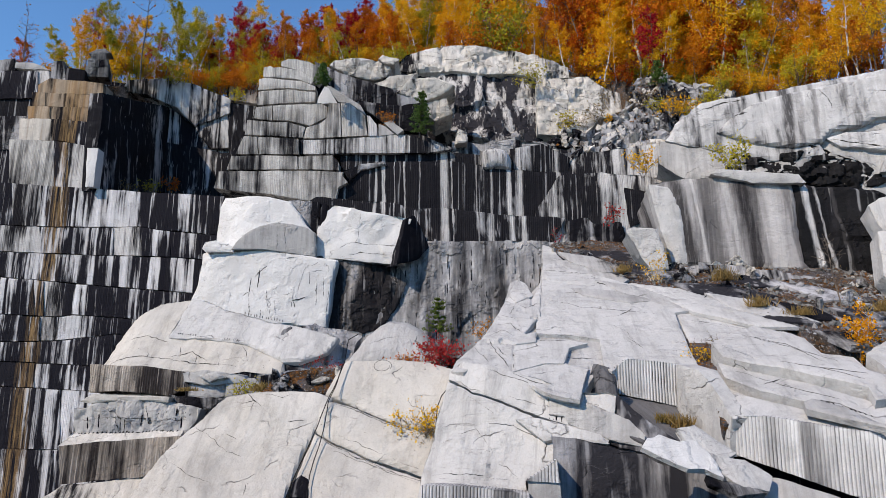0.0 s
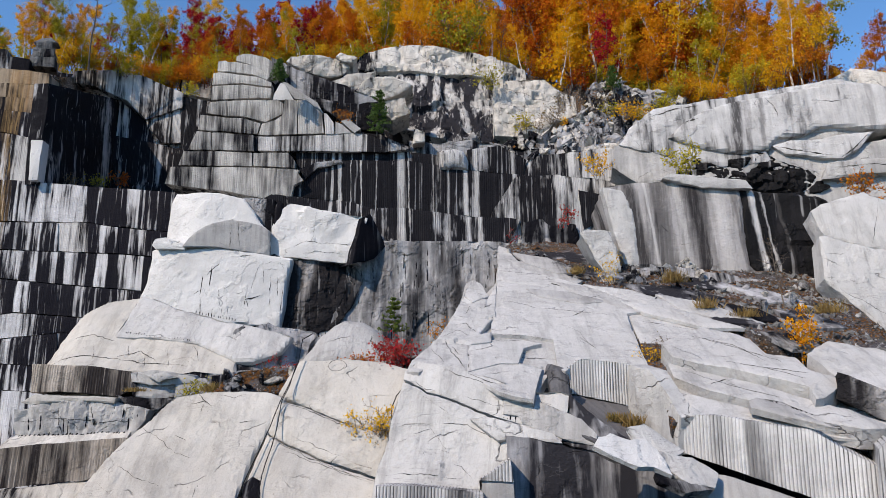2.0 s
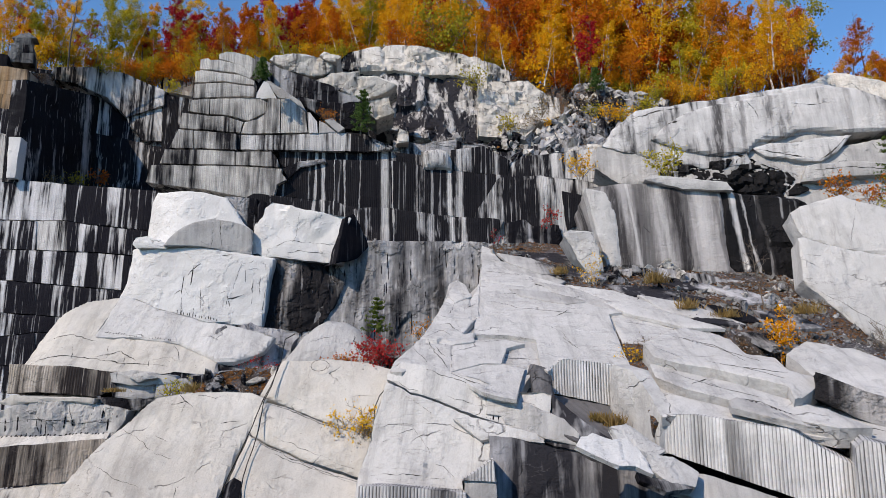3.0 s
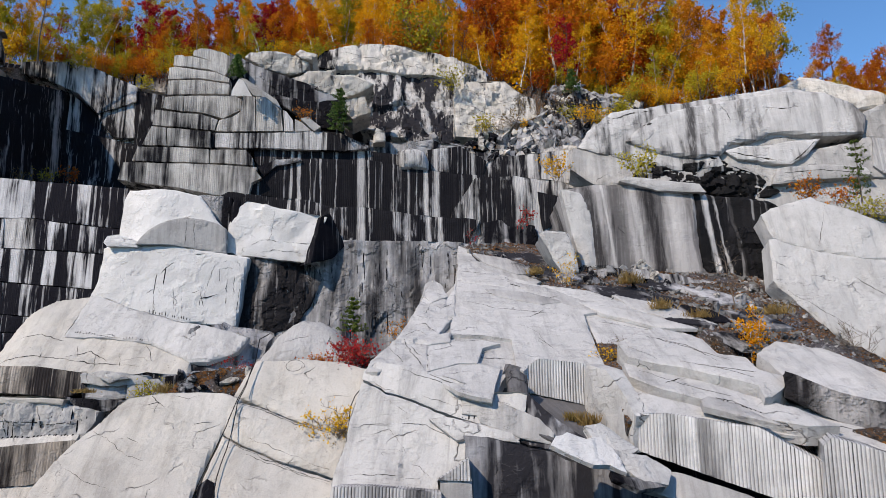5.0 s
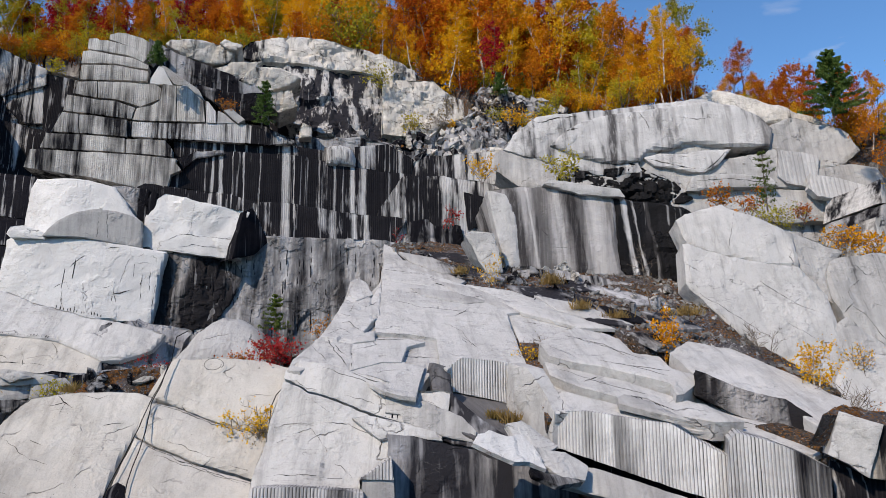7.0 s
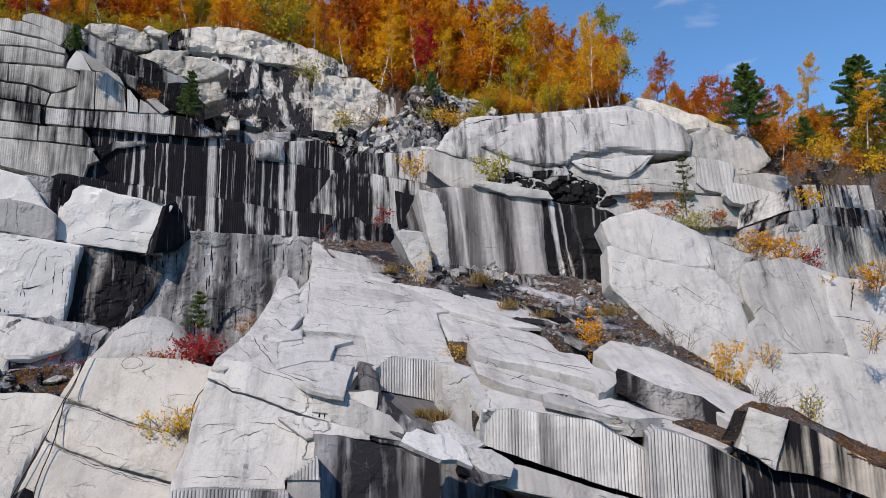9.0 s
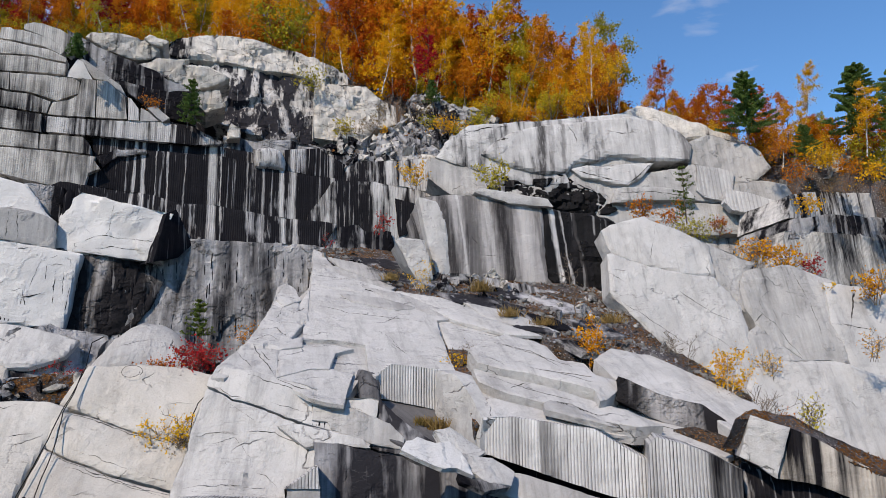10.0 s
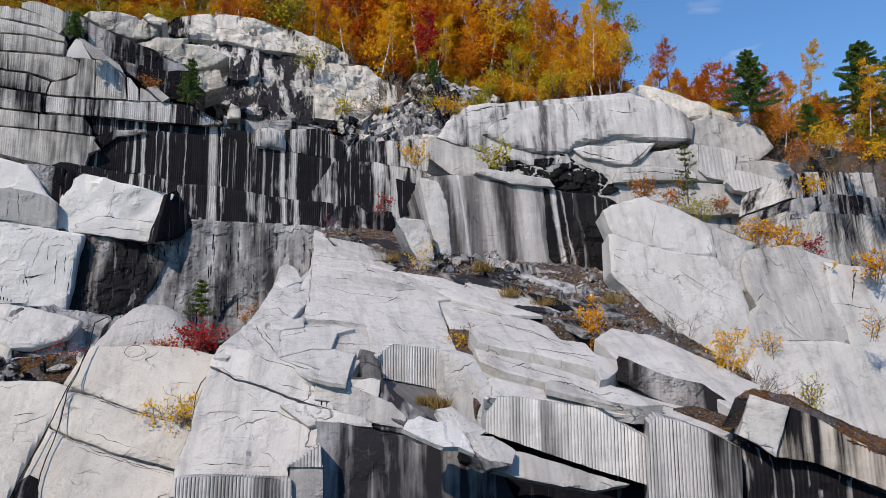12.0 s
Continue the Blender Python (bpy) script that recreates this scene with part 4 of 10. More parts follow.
stone = rock("granite_block", "flat pale waste slab lying on the far wall", pose(-35.11, 53.47, 34.33, -3, 0, 0),
     [(0.00, 0.20), (0.02, 0.71), (1.52, 0.61), (2.90, 0.00), (1.60, 0.00)],
     2, PALE, step=0.25, rough=0.1)
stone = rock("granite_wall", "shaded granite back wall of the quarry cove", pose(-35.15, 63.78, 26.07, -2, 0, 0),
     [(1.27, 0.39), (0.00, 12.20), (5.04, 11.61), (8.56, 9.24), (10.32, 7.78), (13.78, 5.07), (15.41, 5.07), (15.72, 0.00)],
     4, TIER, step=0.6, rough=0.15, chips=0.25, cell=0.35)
# black-streaked colour deepens the shade inside the cove
stone = rock("granite_wall", "lower wall of the quarry cove, blackened to paint its shade", pose(-34.29, 63.17, 25.92, -2, 0, 0),
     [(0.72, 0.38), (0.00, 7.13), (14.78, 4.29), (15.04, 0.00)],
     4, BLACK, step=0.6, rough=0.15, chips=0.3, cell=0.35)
# paler pieces cut along the shadow's diagonal edge, painting the sunlit patch
stone = rock("granite_wall", "paler granite piece painting the sunlit part of the wall above the cove", pose(-30.52, 62.16, 33.02, -3, 0, 6),
     [(0.00, 3.29), (0.42, 4.36), (4.29, 4.77), (6.70, 4.18), (10.12, 2.86), (10.21, 1.40), (7.00, 0.00), (5.15, 1.77), (2.46, 2.93)],
     4, STREAK, step=0.45, rough=0.1, edge=0.09)
# carries the painted sunlit patch on down the diagonal
stone = rock("granite_wall", "paler streaked granite piece painting the sunlit part beside the cove", pose(-23.65, 63.07, 30.90, -3, 0, 6),
     [(0.00, 2.23), (3.22, 3.76), (3.29, 0.06), (1.57, 0.00), (0.21, 1.49)],
     3, STREAK, step=0.45, rough=0.1)
stone = rock("granite_wall", "black-streaked granite wall behind the stepped courses", pose(-20.66, 63.03, 26.00, -3, 0, 6),
     [(0.00, 9.55), (3.54, 9.23), (4.01, 0.09), (0.60, 0.00)],
     3, BLACK, step=0.5, rough=0.1)
stone = rock("granite_wall", "mossy rubble edge above the cove", pose(-21.53, 65.26, 35.83, -3, 0, 6),
     [(0.00, 0.78), (0.13, 2.25), (4.34, 2.07), (4.44, 0.00)],
     4, GREY, step=0.4, rough=0.25, chips=0.4, cell=0.8)

# stacked stone pile
stone = rock("stone_block", "rough grey granite block in a stacked stone pile", pose(-29.43, 53.71, 33.89, -2, 0, 15),
     [(0.00, 0.00), (0.01, 0.86), (0.85, 1.01), (0.93, 0.06)],
     1.6, DULL, group='stacked stone pile', step=0.2, rough=0.07, edge=0.045)
stone = rock("stone_block", "rough grey granite block in a stacked stone pile", pose(-28.56, 53.95, 33.95, -2, 0, 15),
     [(0.03, 0.00), (0.00, 0.85), (0.81, 0.90), (0.88, 0.05)],
     1.5, DULL, group='stacked stone pile', step=0.2, rough=0.07, edge=0.045)
stone = rock("stone_block", "rough grey granite block in a stacked stone pile", pose(-29.34, 53.76, 34.71, -2, 0, 15),
     [(0.00, 0.00), (0.02, 0.76), (0.86, 0.92), (0.93, 0.11)],
     1.4, DULL, group='stacked stone pile', step=0.2, rough=0.07, edge=0.045)
stone = rock("stone_block", "rough grey granite block in a stacked stone pile", pose(-28.46, 54.00, 34.82, -2, 0, 15),
     [(0.02, 0.00), (0.00, 0.71), (0.56, 0.73), (0.66, 0.03)],
     1.3, DULL, group='stacked stone pile', step=0.2, rough=0.07, edge=0.045)
stone = rock("stone_block", "rough grey granite block in a stacked stone pile", pose(-29.17, 53.84, 35.49, -2, 0, 15),
     [(0.00, 0.00), (0.04, 0.51), (1.15, 0.65), (1.20, 0.05)],
     1.2, DULL, group='stacked stone pile', step=0.2, rough=0.07, edge=0.045)
stone = rock("stone_block", "rough grey granite block in a stacked stone pile", pose(-29.33, 53.81, 35.92, -2, 0, 15),
     [(0.00, 0.00), (0.60, 0.48), (1.19, 0.61), (1.70, 0.22)],
     1.1, DULL, group='stacked stone pile', step=0.2, rough=0.07, edge=0.045)

# massif behind the cliffs
stone = rock("quarry_massif", "grey granite massif behind the quarry ledges", pose(-14.99, 52.99, 7.42, -6, 0, 0),
     [(0.09, 0.00), (0.00, 25.18), (10.98, 25.18), (15.76, 25.71), (22.94, 25.71), (28.99, 23.09), (39.15, 21.03), (48.35, 20.02), (56.95, 16.55), (53.55, 0.00)],
     14, GREY, step=1.25, rough=0.5, chips=0.6, cell=0.25)

# stepped courses
# black sheet seen through the bed joints paints the ledges' shadow lines
stone = rock("granite_wall", "black sheet painting shade into the seams of the stepped courses", pose(-14.53, 44.97, 21.41, 0, 0, 0),
     [(0.00, 0.00), (0.36, 3.14), (1.75, 5.94), (2.31, 9.01), (5.81, 9.22), (8.99, 5.94), (11.32, 3.93), (9.11, 0.00)],
     3, COAL, step=0.75, rough=0.05)
stone = rock("granite_course", "pale grey granite course with drill grooves and dark drips", pose(-14.51, 42.60, 20.50, 0, 0, 0),
     [(0.00, 0.93), (0.23, 2.02), (1.65, 2.05), (3.09, 2.05), (5.68, 2.07), (8.17, 1.98), (8.12, 1.76), (8.47, 1.31), (7.89, 1.00), (7.71, 0.00), (5.80, 0.13), (3.67, 0.54), (1.75, 0.73)],
     6, STEP, step=0.25, rough=0.03, edge=0.03, chips=0.03, cell=0.9, group='stepped courses')
stone = rock("granite_course", "pale grey granite course with drill grooves and dark drips", pose(-13.84, 42.85, 22.72, 0, 0, 0),
     [(0.00, 0.00), (0.25, 0.90), (2.44, 0.94), (4.47, 0.90), (4.53, 0.01), (2.34, 0.01)],
     6, STEP, step=0.25, rough=0.03, edge=0.03, chips=0.03, cell=0.9, group='stepped courses')
stone = rock("granite_course", "pale grey granite course with drill grooves and dark drips", pose(-9.31, 42.90, 22.69, 0, 0, 0),
     [(0.00, 0.92), (2.20, 0.99), (2.52, 0.68), (2.63, 0.47), (2.62, 0.00), (1.41, 0.05), (0.05, 0.06)],
     6, STEP, step=0.25, rough=0.03, edge=0.03, chips=0.03, cell=0.9, group='stepped courses')
stone = rock("granite_course", "pale grey granite course with drill grooves and dark drips", pose(-13.42, 43.10, 23.82, 0, 0, 0),
     [(0.00, 0.00), (0.49, 1.22), (1.37, 1.19), (1.46, 0.01)],
     5.5, STEP, step=0.25, rough=0.03, edge=0.03, chips=0.03, cell=0.9, group='stepped courses')
stone = rock("granite_course", "pale grey granite course with drill grooves and dark drips", pose(-11.97, 43.08, 23.81, 0, 0, 0),
     [(0.00, 1.16), (0.66, 1.16), (2.59, 1.02), (2.65, 0.00), (0.50, 0.03), (0.08, 0.01)],
     5.5, STEP, step=0.25, rough=0.03, edge=0.03, chips=0.03, cell=0.9, group='stepped courses')
stone = rock("granite_course", "dark thin granite course with pale drips", pose(-9.36, 43.30, 23.89, 0, 0, 0),
     [(0.00, 0.95), (2.64, 1.02), (4.42, 1.16), (6.09, 1.33), (7.08, 1.27), (9.38, 0.53), (9.89, 0.29), (8.25, 0.09), (2.69, 0.06), (0.06, 0.00)],
     5, STREAK, step=0.25, rough=0.03, edge=0.03, chips=0.03, cell=0.9, group='stepped courses')
stone = rock("granite_course", "pale grey granite course with drill grooves and dark drips", pose(-12.93, 43.32, 25.00, 0, 0, 0),
     [(0.00, 0.22), (0.12, 1.22), (1.75, 1.10), (2.76, 1.09), (3.92, 0.75), (3.76, 0.00), (1.55, 0.17)],
     5, STEP, step=0.25, rough=0.03, edge=0.03, chips=0.03, cell=0.9, group='stepped courses')
stone = rock("granite_course", "pale finely grooved granite wedge", pose(-9.10, 43.34, 24.97, 0, 0, 0),
     [(0.00, 0.00), (0.19, 0.75), (0.96, 1.02), (1.45, 1.39), (1.56, 2.45), (2.32, 2.42), (2.44, 0.10)],
     5, STEP, step=0.25, rough=0.03, edge=0.03, chips=0.03, cell=0.9, group='stepped courses')
stone = rock("granite_course", "pale finely grooved granite wedge", pose(-6.71, 43.30, 25.07, 0, 0, 0),
     [(0.12, 0.00), (0.00, 2.32), (0.55, 2.32), (1.60, 1.48), (1.77, 0.09)],
     5, STEP, step=0.25, rough=0.03, edge=0.03, chips=0.03, cell=0.9, group='stepped courses')
stone = rock("granite_course", "pale grey granite course with drill grooves and dark drips", pose(-12.55, 43.55, 26.29, 0, 0, 0),
     [(0.00, 0.14), (0.21, 0.90), (1.24, 1.04), (1.31, 0.00)],
     5, STEP, step=0.25, rough=0.03, edge=0.03, chips=0.03, cell=0.9, group='stepped courses')
stone = rock("granite_course", "pale grey granite course with drill grooves and dark drips", pose(-11.24, 43.53, 25.92, 0, 0, 0),
     [(0.07, 0.37), (0.00, 1.38), (0.94, 1.44), (3.19, 1.55), (3.58, 1.31), (3.55, 0.59), (2.49, 0.00), (1.01, 0.36)],
     5, STEP, step=0.25, rough=0.03, edge=0.03, chips=0.03, cell=0.9, group='stepped courses')
stone = rock("granite_course", "pale grey granite course with drill grooves and dark drips", pose(-12.34, 43.75, 27.42, 0, 0, 0),
     [(0.00, 0.00), (0.03, 0.94), (1.92, 1.11), (2.96, 1.00), (3.82, 0.94), (3.79, 0.25), (1.98, 0.17)],
     4.5, STEP, step=0.25, rough=0.03, edge=0.03, chips=0.03, cell=0.9, group='stepped courses')
stone = rock("granite_course", "pale grey granite course with drill grooves and dark drips", pose(-12.36, 43.90, 28.54, 0, 0, 0),
     [(0.00, 0.00), (0.01, 0.76), (0.41, 0.87), (2.90, 0.63), (3.82, 0.27), (3.80, 0.00), (2.93, 0.05), (1.89, 0.17)],
     4.2, STEP, step=0.25, rough=0.03, edge=0.03, chips=0.03, cell=0.9, group='stepped courses')
stone = rock("granite_course", "pale grey granite course with drill grooves and dark drips", pose(-12.13, 44.05, 29.05, 0, 0, 0),
     [(0.00, 0.53), (0.02, 1.19), (0.50, 1.27), (0.64, 1.16), (1.12, 1.20), (2.59, 0.92), (3.40, 0.24), (3.24, 0.00), (2.28, 0.36)],
     4, STEP, step=0.25, rough=0.03, edge=0.03, chips=0.03, cell=0.9, group='stepped courses')
stone = rock("granite_course", "pale grey granite course with drill grooves and dark drips", pose(-10.98, 44.20, 29.11, 0, 0, 0),
     [(0.00, 1.29), (0.01, 1.60), (0.49, 1.80), (0.94, 1.79), (1.90, 1.59), (3.10, 0.90), (2.52, 0.00), (1.78, 0.57), (1.06, 1.02)],
     3.6, STEP, step=0.25, rough=0.03, edge=0.03, chips=0.03, cell=0.9, group='stepped courses')
stone = rock("granite_course", "pale three-cornered granite block", pose(-8.38, 43.70, 27.47, 0, 0, 0),
     [(0.00, 0.00), (0.05, 0.38), (0.48, 1.25), (0.77, 1.12), (1.37, 0.09)],
     4, SHINE, step=0.25, rough=0.03, edge=0.03, chips=0.03, cell=0.9, group='stepped courses')
stone = rock("granite_course", "pale sloping granite band", pose(-7.86, 43.80, 26.70, 0, 0, 0),
     [(0.00, 2.15), (0.39, 2.06), (1.22, 1.50), (2.37, 0.74), (2.79, 0.00), (1.67, 0.88), (0.89, 0.98)],
     4, PALE, step=0.25, rough=0.03, edge=0.03, chips=0.03, cell=0.9, group='stepped courses')
stone = rock("granite_course", "pale narrow granite fin", pose(-4.95, 43.20, 25.09, 0, 0, 0),
     [(0.10, 0.00), (0.00, 1.42), (0.18, 1.36), (0.62, 0.78), (0.68, 0.03)],
     4, STREAK, step=0.25, rough=0.03, edge=0.03, chips=0.03, cell=0.9, group='stepped courses')
stone = rock("granite_course", "pale narrow granite fin", pose(-4.20, 43.25, 25.11, 0, 0, 0),
     [(0.00, 0.00), (0.00, 0.83), (0.39, 0.66), (1.04, 0.13)],
     4, PALE, step=0.25, rough=0.03, edge=0.03, chips=0.03, cell=0.9, group='stepped courses')
stone = rock("granite_course", "pale narrow granite fin", pose(-3.84, 43.10, 25.16, 0, 0, 0),
     [(0.00, 0.78), (0.45, 0.95), (1.28, 0.29), (0.87, 0.00)],
     3, PALE, step=0.25, rough=0.03, edge=0.03, chips=0.03, cell=0.9, group='stepped courses')
stone = rock("granite_slab", "grey sloping granite slab with drips", pose(-8.90, 44.97, 27.51, 0, 0, 0),
     [(0.00, 3.61), (1.74, 2.78), (4.09, 1.96), (6.50, 1.34), (7.51, 0.73), (5.85, 0.00), (3.34, 0.41), (1.70, 1.14), (0.28, 2.29)],
     5, GREY, step=0.3, rough=0.1, edge=0.068)
stone = rock("granite_slab", "grey shaded granite ledge with leaf litter", pose(-7.38, 44.37, 25.73, 0, 0, 0),
     [(0.00, 1.79), (1.89, 2.19), (4.37, 1.87), (6.08, 2.19), (6.28, 0.00), (4.20, 0.12), (2.29, 1.47)],
     3, GREY, step=0.3, rough=0.2, chips=0.25, cell=0.8)
stone = rock("boulder", "pale weathered granite boulder on the cliff", pose(-7.85, 45.27, 29.85, 0, 0, 0),
     [(0.00, 1.08), (0.30, 1.46), (2.19, 1.54), (3.76, 1.42), (4.32, 0.83), (3.94, 0.25), (3.00, 0.00), (1.04, 0.42)],
     3, WARM, category='boulder', step=0.12, rough=0.1, edge=0.09, chips=0.3, cell=0.45, joints=0.1)
stone = rock("boulder", "pale weathered granite boulder on the cliff", pose(-4.53, 44.97, 30.79, 0, 0, 0),
     [(0.00, 0.50), (0.31, 0.75), (1.48, 0.42), (1.18, 0.00), (0.47, 0.17)],
     3, WARM, category='boulder', step=0.12, rough=0.1, edge=0.09, chips=0.3, cell=0.45, joints=0.1)
stone = rock("boulder", "pale weathered granite boulder on the cliff", pose(-3.25, 44.97, 28.24, 0, 0, 0),
     [(0.00, 0.53), (0.96, 1.56), (2.71, 1.64), (4.10, 1.06), (3.10, 0.41), (2.01, 0.00)],
     3, WARM, category='boulder', step=0.12, rough=0.1, edge=0.09, chips=0.3, cell=0.45, joints=0.1)
stone = rock("boulder", "pale weathered granite boulder on the cliff", pose(-5.63, 45.37, 28.90, 0, 0, 0),
     [(0.00, 0.25), (1.94, 1.28), (3.90, 1.49), (2.93, 0.25), (1.57, 0.00)],
     3, WARM, category='boulder', step=0.12, rough=0.1, edge=0.09, chips=0.3, cell=0.45, joints=0.1)
stone = rock("boulder", "pale weathered granite boulder on the cliff", pose(-1.30, 44.57, 26.59, 0, 0, 0),
     [(0.00, 1.32), (1.53, 1.73), (1.91, 0.60), (0.77, 0.00), (0.08, 0.60)],
     3, WARM, category='boulder', step=0.12, rough=0.1, edge=0.09, chips=0.3, cell=0.45, joints=0.1)
stone = rock("boulder", "pale weathered granite boulder on the cliff", pose(0.81, 43.37, 24.64, 0, 0, 0),
     [(0.00, 0.62), (0.22, 1.00), (0.74, 0.77), (0.81, 0.08), (0.00, 0.00)],
     3, WARM, category='boulder', step=0.12, rough=0.1, edge=0.09, chips=0.3, cell=0.45, joints=0.1)

# black-streaked grooved wall
stone = rock("granite_wall", "grooved granite wall with black and white water streaks", pose(-7.13, 43.07, 19.52, 0, 0, 0),
     [(0.00, 1.18), (0.90, 2.67), (2.26, 3.50), (4.08, 3.80), (7.72, 3.80), (11.53, 3.27), (15.12, 3.04), (15.61, 2.45), (14.45, 0.00), (11.29, 0.00), (7.71, 0.44), (4.11, 0.81)],
     5, BLACK, step=0.4, rough=0.06, edge=0.045)
stone = rock("granite_wall", "dark thin granite course with white drips", pose(-6.81, 43.67, 22.52, 0, 0, 0),
     [(0.26, 0.23), (0.00, 1.84), (2.22, 2.07), (4.44, 1.99), (7.40, 1.61), (9.70, 1.38), (11.53, 0.38), (7.40, 0.84), (3.35, 0.84), (0.78, 0.00)],
     4, BLACK, step=0.4, rough=0.06, edge=0.045)
stone = rock("granite_wall", "pale thin granite course with dark drips", pose(-6.40, 43.87, 24.03, 0, 0, 0),
     [(0.00, 0.31), (1.03, 1.09), (2.88, 1.55), (5.13, 1.32), (7.07, 0.46), (6.92, 0.00), (4.01, 0.46)],
     4, STREAK, step=0.4, rough=0.06, edge=0.045)
stone = rock("granite_slab", "grey scar on the grooved wall", pose(-6.43, 42.87, 21.91, 0, 0, 0),
     [(0.22, 0.37), (0.00, 0.67), (1.22, 1.20), (2.66, 1.35), (2.81, 1.12), (1.23, 0.82), (0.45, 0.00)],
     1, GREY, step=0.2, rough=0.1)
stone = rock("boulder", "pale rounded granite block set in the wall", pose(2.40, 42.87, 22.70, 0, 0, 0),
     [(0.00, 1.32), (0.80, 1.62), (1.67, 1.39), (2.03, 0.79), (2.01, 0.00), (0.06, 0.04)],
     3, STREAK, category='boulder', step=0.2, rough=0.1, edge=0.5, bulge=0.2)
stone = rock("granite_wall", "dark grooved granite wall with white drips", pose(4.36, 43.57, 22.64, 0, 0, 0),
     [(0.09, 0.30), (0.00, 1.68), (2.15, 1.99), (3.97, 1.07), (3.72, 0.00)],
     3, BLACK, step=0.4, rough=0.06, edge=0.045)
stone = rock("granite_wall", "dark ledge under the crag with rubble", pose(0.53, 44.37, 23.10, 0, 0, 0),
     [(0.00, 1.17), (0.08, 2.03), (1.96, 1.95), (4.04, 2.19), (7.98, 1.56), (9.09, 1.05), (7.93, 0.08), (4.00, 0.00), (1.94, 0.08)],
     3, GREY, step=0.35, rough=0.2, chips=0.3, cell=0.9)

# natural crag
stone = rock("crag", "pale weathered jointed granite crag", pose(-4.23, 51.60, 32.72, -22, 0, 0),
     [(0.00, 1.00), (1.30, 2.80), (3.13, 3.33), (4.97, 3.86), (7.28, 3.86), (8.65, 3.33), (11.59, 2.67), (14.21, 1.38), (14.30, 0.00), (11.63, 0.00), (9.44, 0.75), (7.18, 0.50), (4.95, 0.88), (2.25, 0.75)],
     5, WARM, step=0.2, rough=0.1, chips=0.62, cell=0.36, joints=0.22, edge=0.09)
crack(stone, [(2.22, 2.54), (4.96, 2.28), (7.67, 1.77), (10.80, 1.00), (13.88, 0.25)], 0.056)
crack(stone, [(4.97, 3.46), (6.32, 2.28), (6.84, 0.88)], 0.035)
crack(stone, [(9.55, 2.93), (10.85, 1.77), (13.27, 1.00)], 0.042)
stone = rock("crag", "jointed granite crag with black water streaks", pose(-4.18, 49.46, 26.61, -22, 0, 0),
     [(0.43, 6.16), (0.00, 7.92), (3.09, 7.79), (6.26, 7.54), (9.43, 7.66), (12.08, 6.78), (11.69, 0.55), (9.26, 0.00), (6.12, 0.55), (3.58, 1.67), (1.81, 4.34)],
     5, CRAG, step=0.2, rough=0.1, chips=0.62, cell=0.36, joints=0.22, edge=0.09)
crack(stone, [(3.09, 7.16), (4.44, 4.94), (5.08, 2.29)], 0.042)
crack(stone, [(6.70, 7.03), (7.05, 3.74), (6.64, 1.16)], 0.056)
crack(stone, [(8.78, 7.28), (8.88, 3.74), (9.30, 0.88)], 0.042)
crack(stone, [(2.22, 5.54), (4.88, 4.58), (7.93, 3.98), (11.62, 3.63)], 0.049)
crack(stone, [(4.00, 2.87), (6.58, 2.35), (9.14, 1.89)], 0.042)
stone = rock("crag", "pale blocky granite crag split by joints", pose(6.98, 49.28, 27.25, -22, 0, 0),
     [(0.31, 5.84), (4.44, 6.21), (5.31, 5.22), (6.68, 4.25), (6.61, 2.49), (4.78, 1.57), (3.84, 0.00), (2.09, 0.11), (0.00, 0.22)],
     5, WARM, step=0.2, rough=0.1, chips=0.62, cell=0.36, joints=0.22, edge=0.09)
crack(stone, [(0.80, 5.22), (2.91, 4.25), (6.29, 3.30)], 0.056)
crack(stone, [(0.44, 3.30), (2.78, 2.83), (5.29, 2.25)], 0.049)
crack(stone, [(2.61, 5.71), (2.66, 3.42), (2.16, 0.83)], 0.042)
crack(stone, [(4.33, 5.22), (4.24, 2.83)], 0.035)
crack(stone, [(0.74, 1.57), (2.61, 1.11), (3.86, 0.89)], 0.084)
stone = rock("rubble_slope", "slope of broken pale rock, rubble and fallen leaves", pose(5.50, 44.62, 23.75, -42, 0, -8),
     [(0.00, 0.17), (0.39, 2.65), (3.09, 2.40), (5.13, 4.14), (7.16, 6.76), (8.25, 10.91), (9.75, 12.57), (15.13, 8.10), (13.62, 2.98), (9.32, 1.38), (4.80, 0.00)],
     3, GREY, step=0.13, rough=0.2, chips=0.6, cell=0.75, joints=0.4, tall=0.6)
scatter_leaves(stone, 1500, FALLEN, 0.13, 3)
scatter_gravel(stone, 300, WARM, 0.2, 0.6, 5)
scatter_gravel(stone, 900, GREY, 0.2, 0.7, 6)

# terrace walls under the rubble
stone = rock("granite_wall", "grooved granite terrace wall with dark drips", pose(7.18, 43.66, 21.83, -3, 0, -4),
     [(0.00, 0.00), (0.22, 1.15), (1.90, 2.21), (4.10, 2.47), (6.73, 2.80), (6.69, 0.48), (4.34, 0.22)],
     4, STREAK, step=0.35, rough=0.08, edge=0.054)
stone = rock("granite_wall", "pale grooved granite terrace wall", pose(13.66, 43.14, 22.51, -3, 0, -4),
     [(0.00, 0.00), (0.12, 1.93), (1.77, 2.28), (4.49, 2.84), (4.68, 1.67), (3.62, 0.92), (1.96, 0.11)],
     4, PALE, step=0.35, rough=0.08, edge=0.054)
stone = rock("rock_ledge", "grey sloping rock ledge", pose(14.08, 44.13, 24.74, -3, 0, -4),
     [(0.00, 0.00), (0.78, 0.70), (3.03, 1.36), (5.25, 1.63), (5.94, 1.17), (4.60, 0.84), (1.49, 0.28)],
     3, GREY, step=0.3, rough=0.15, chips=0.2)
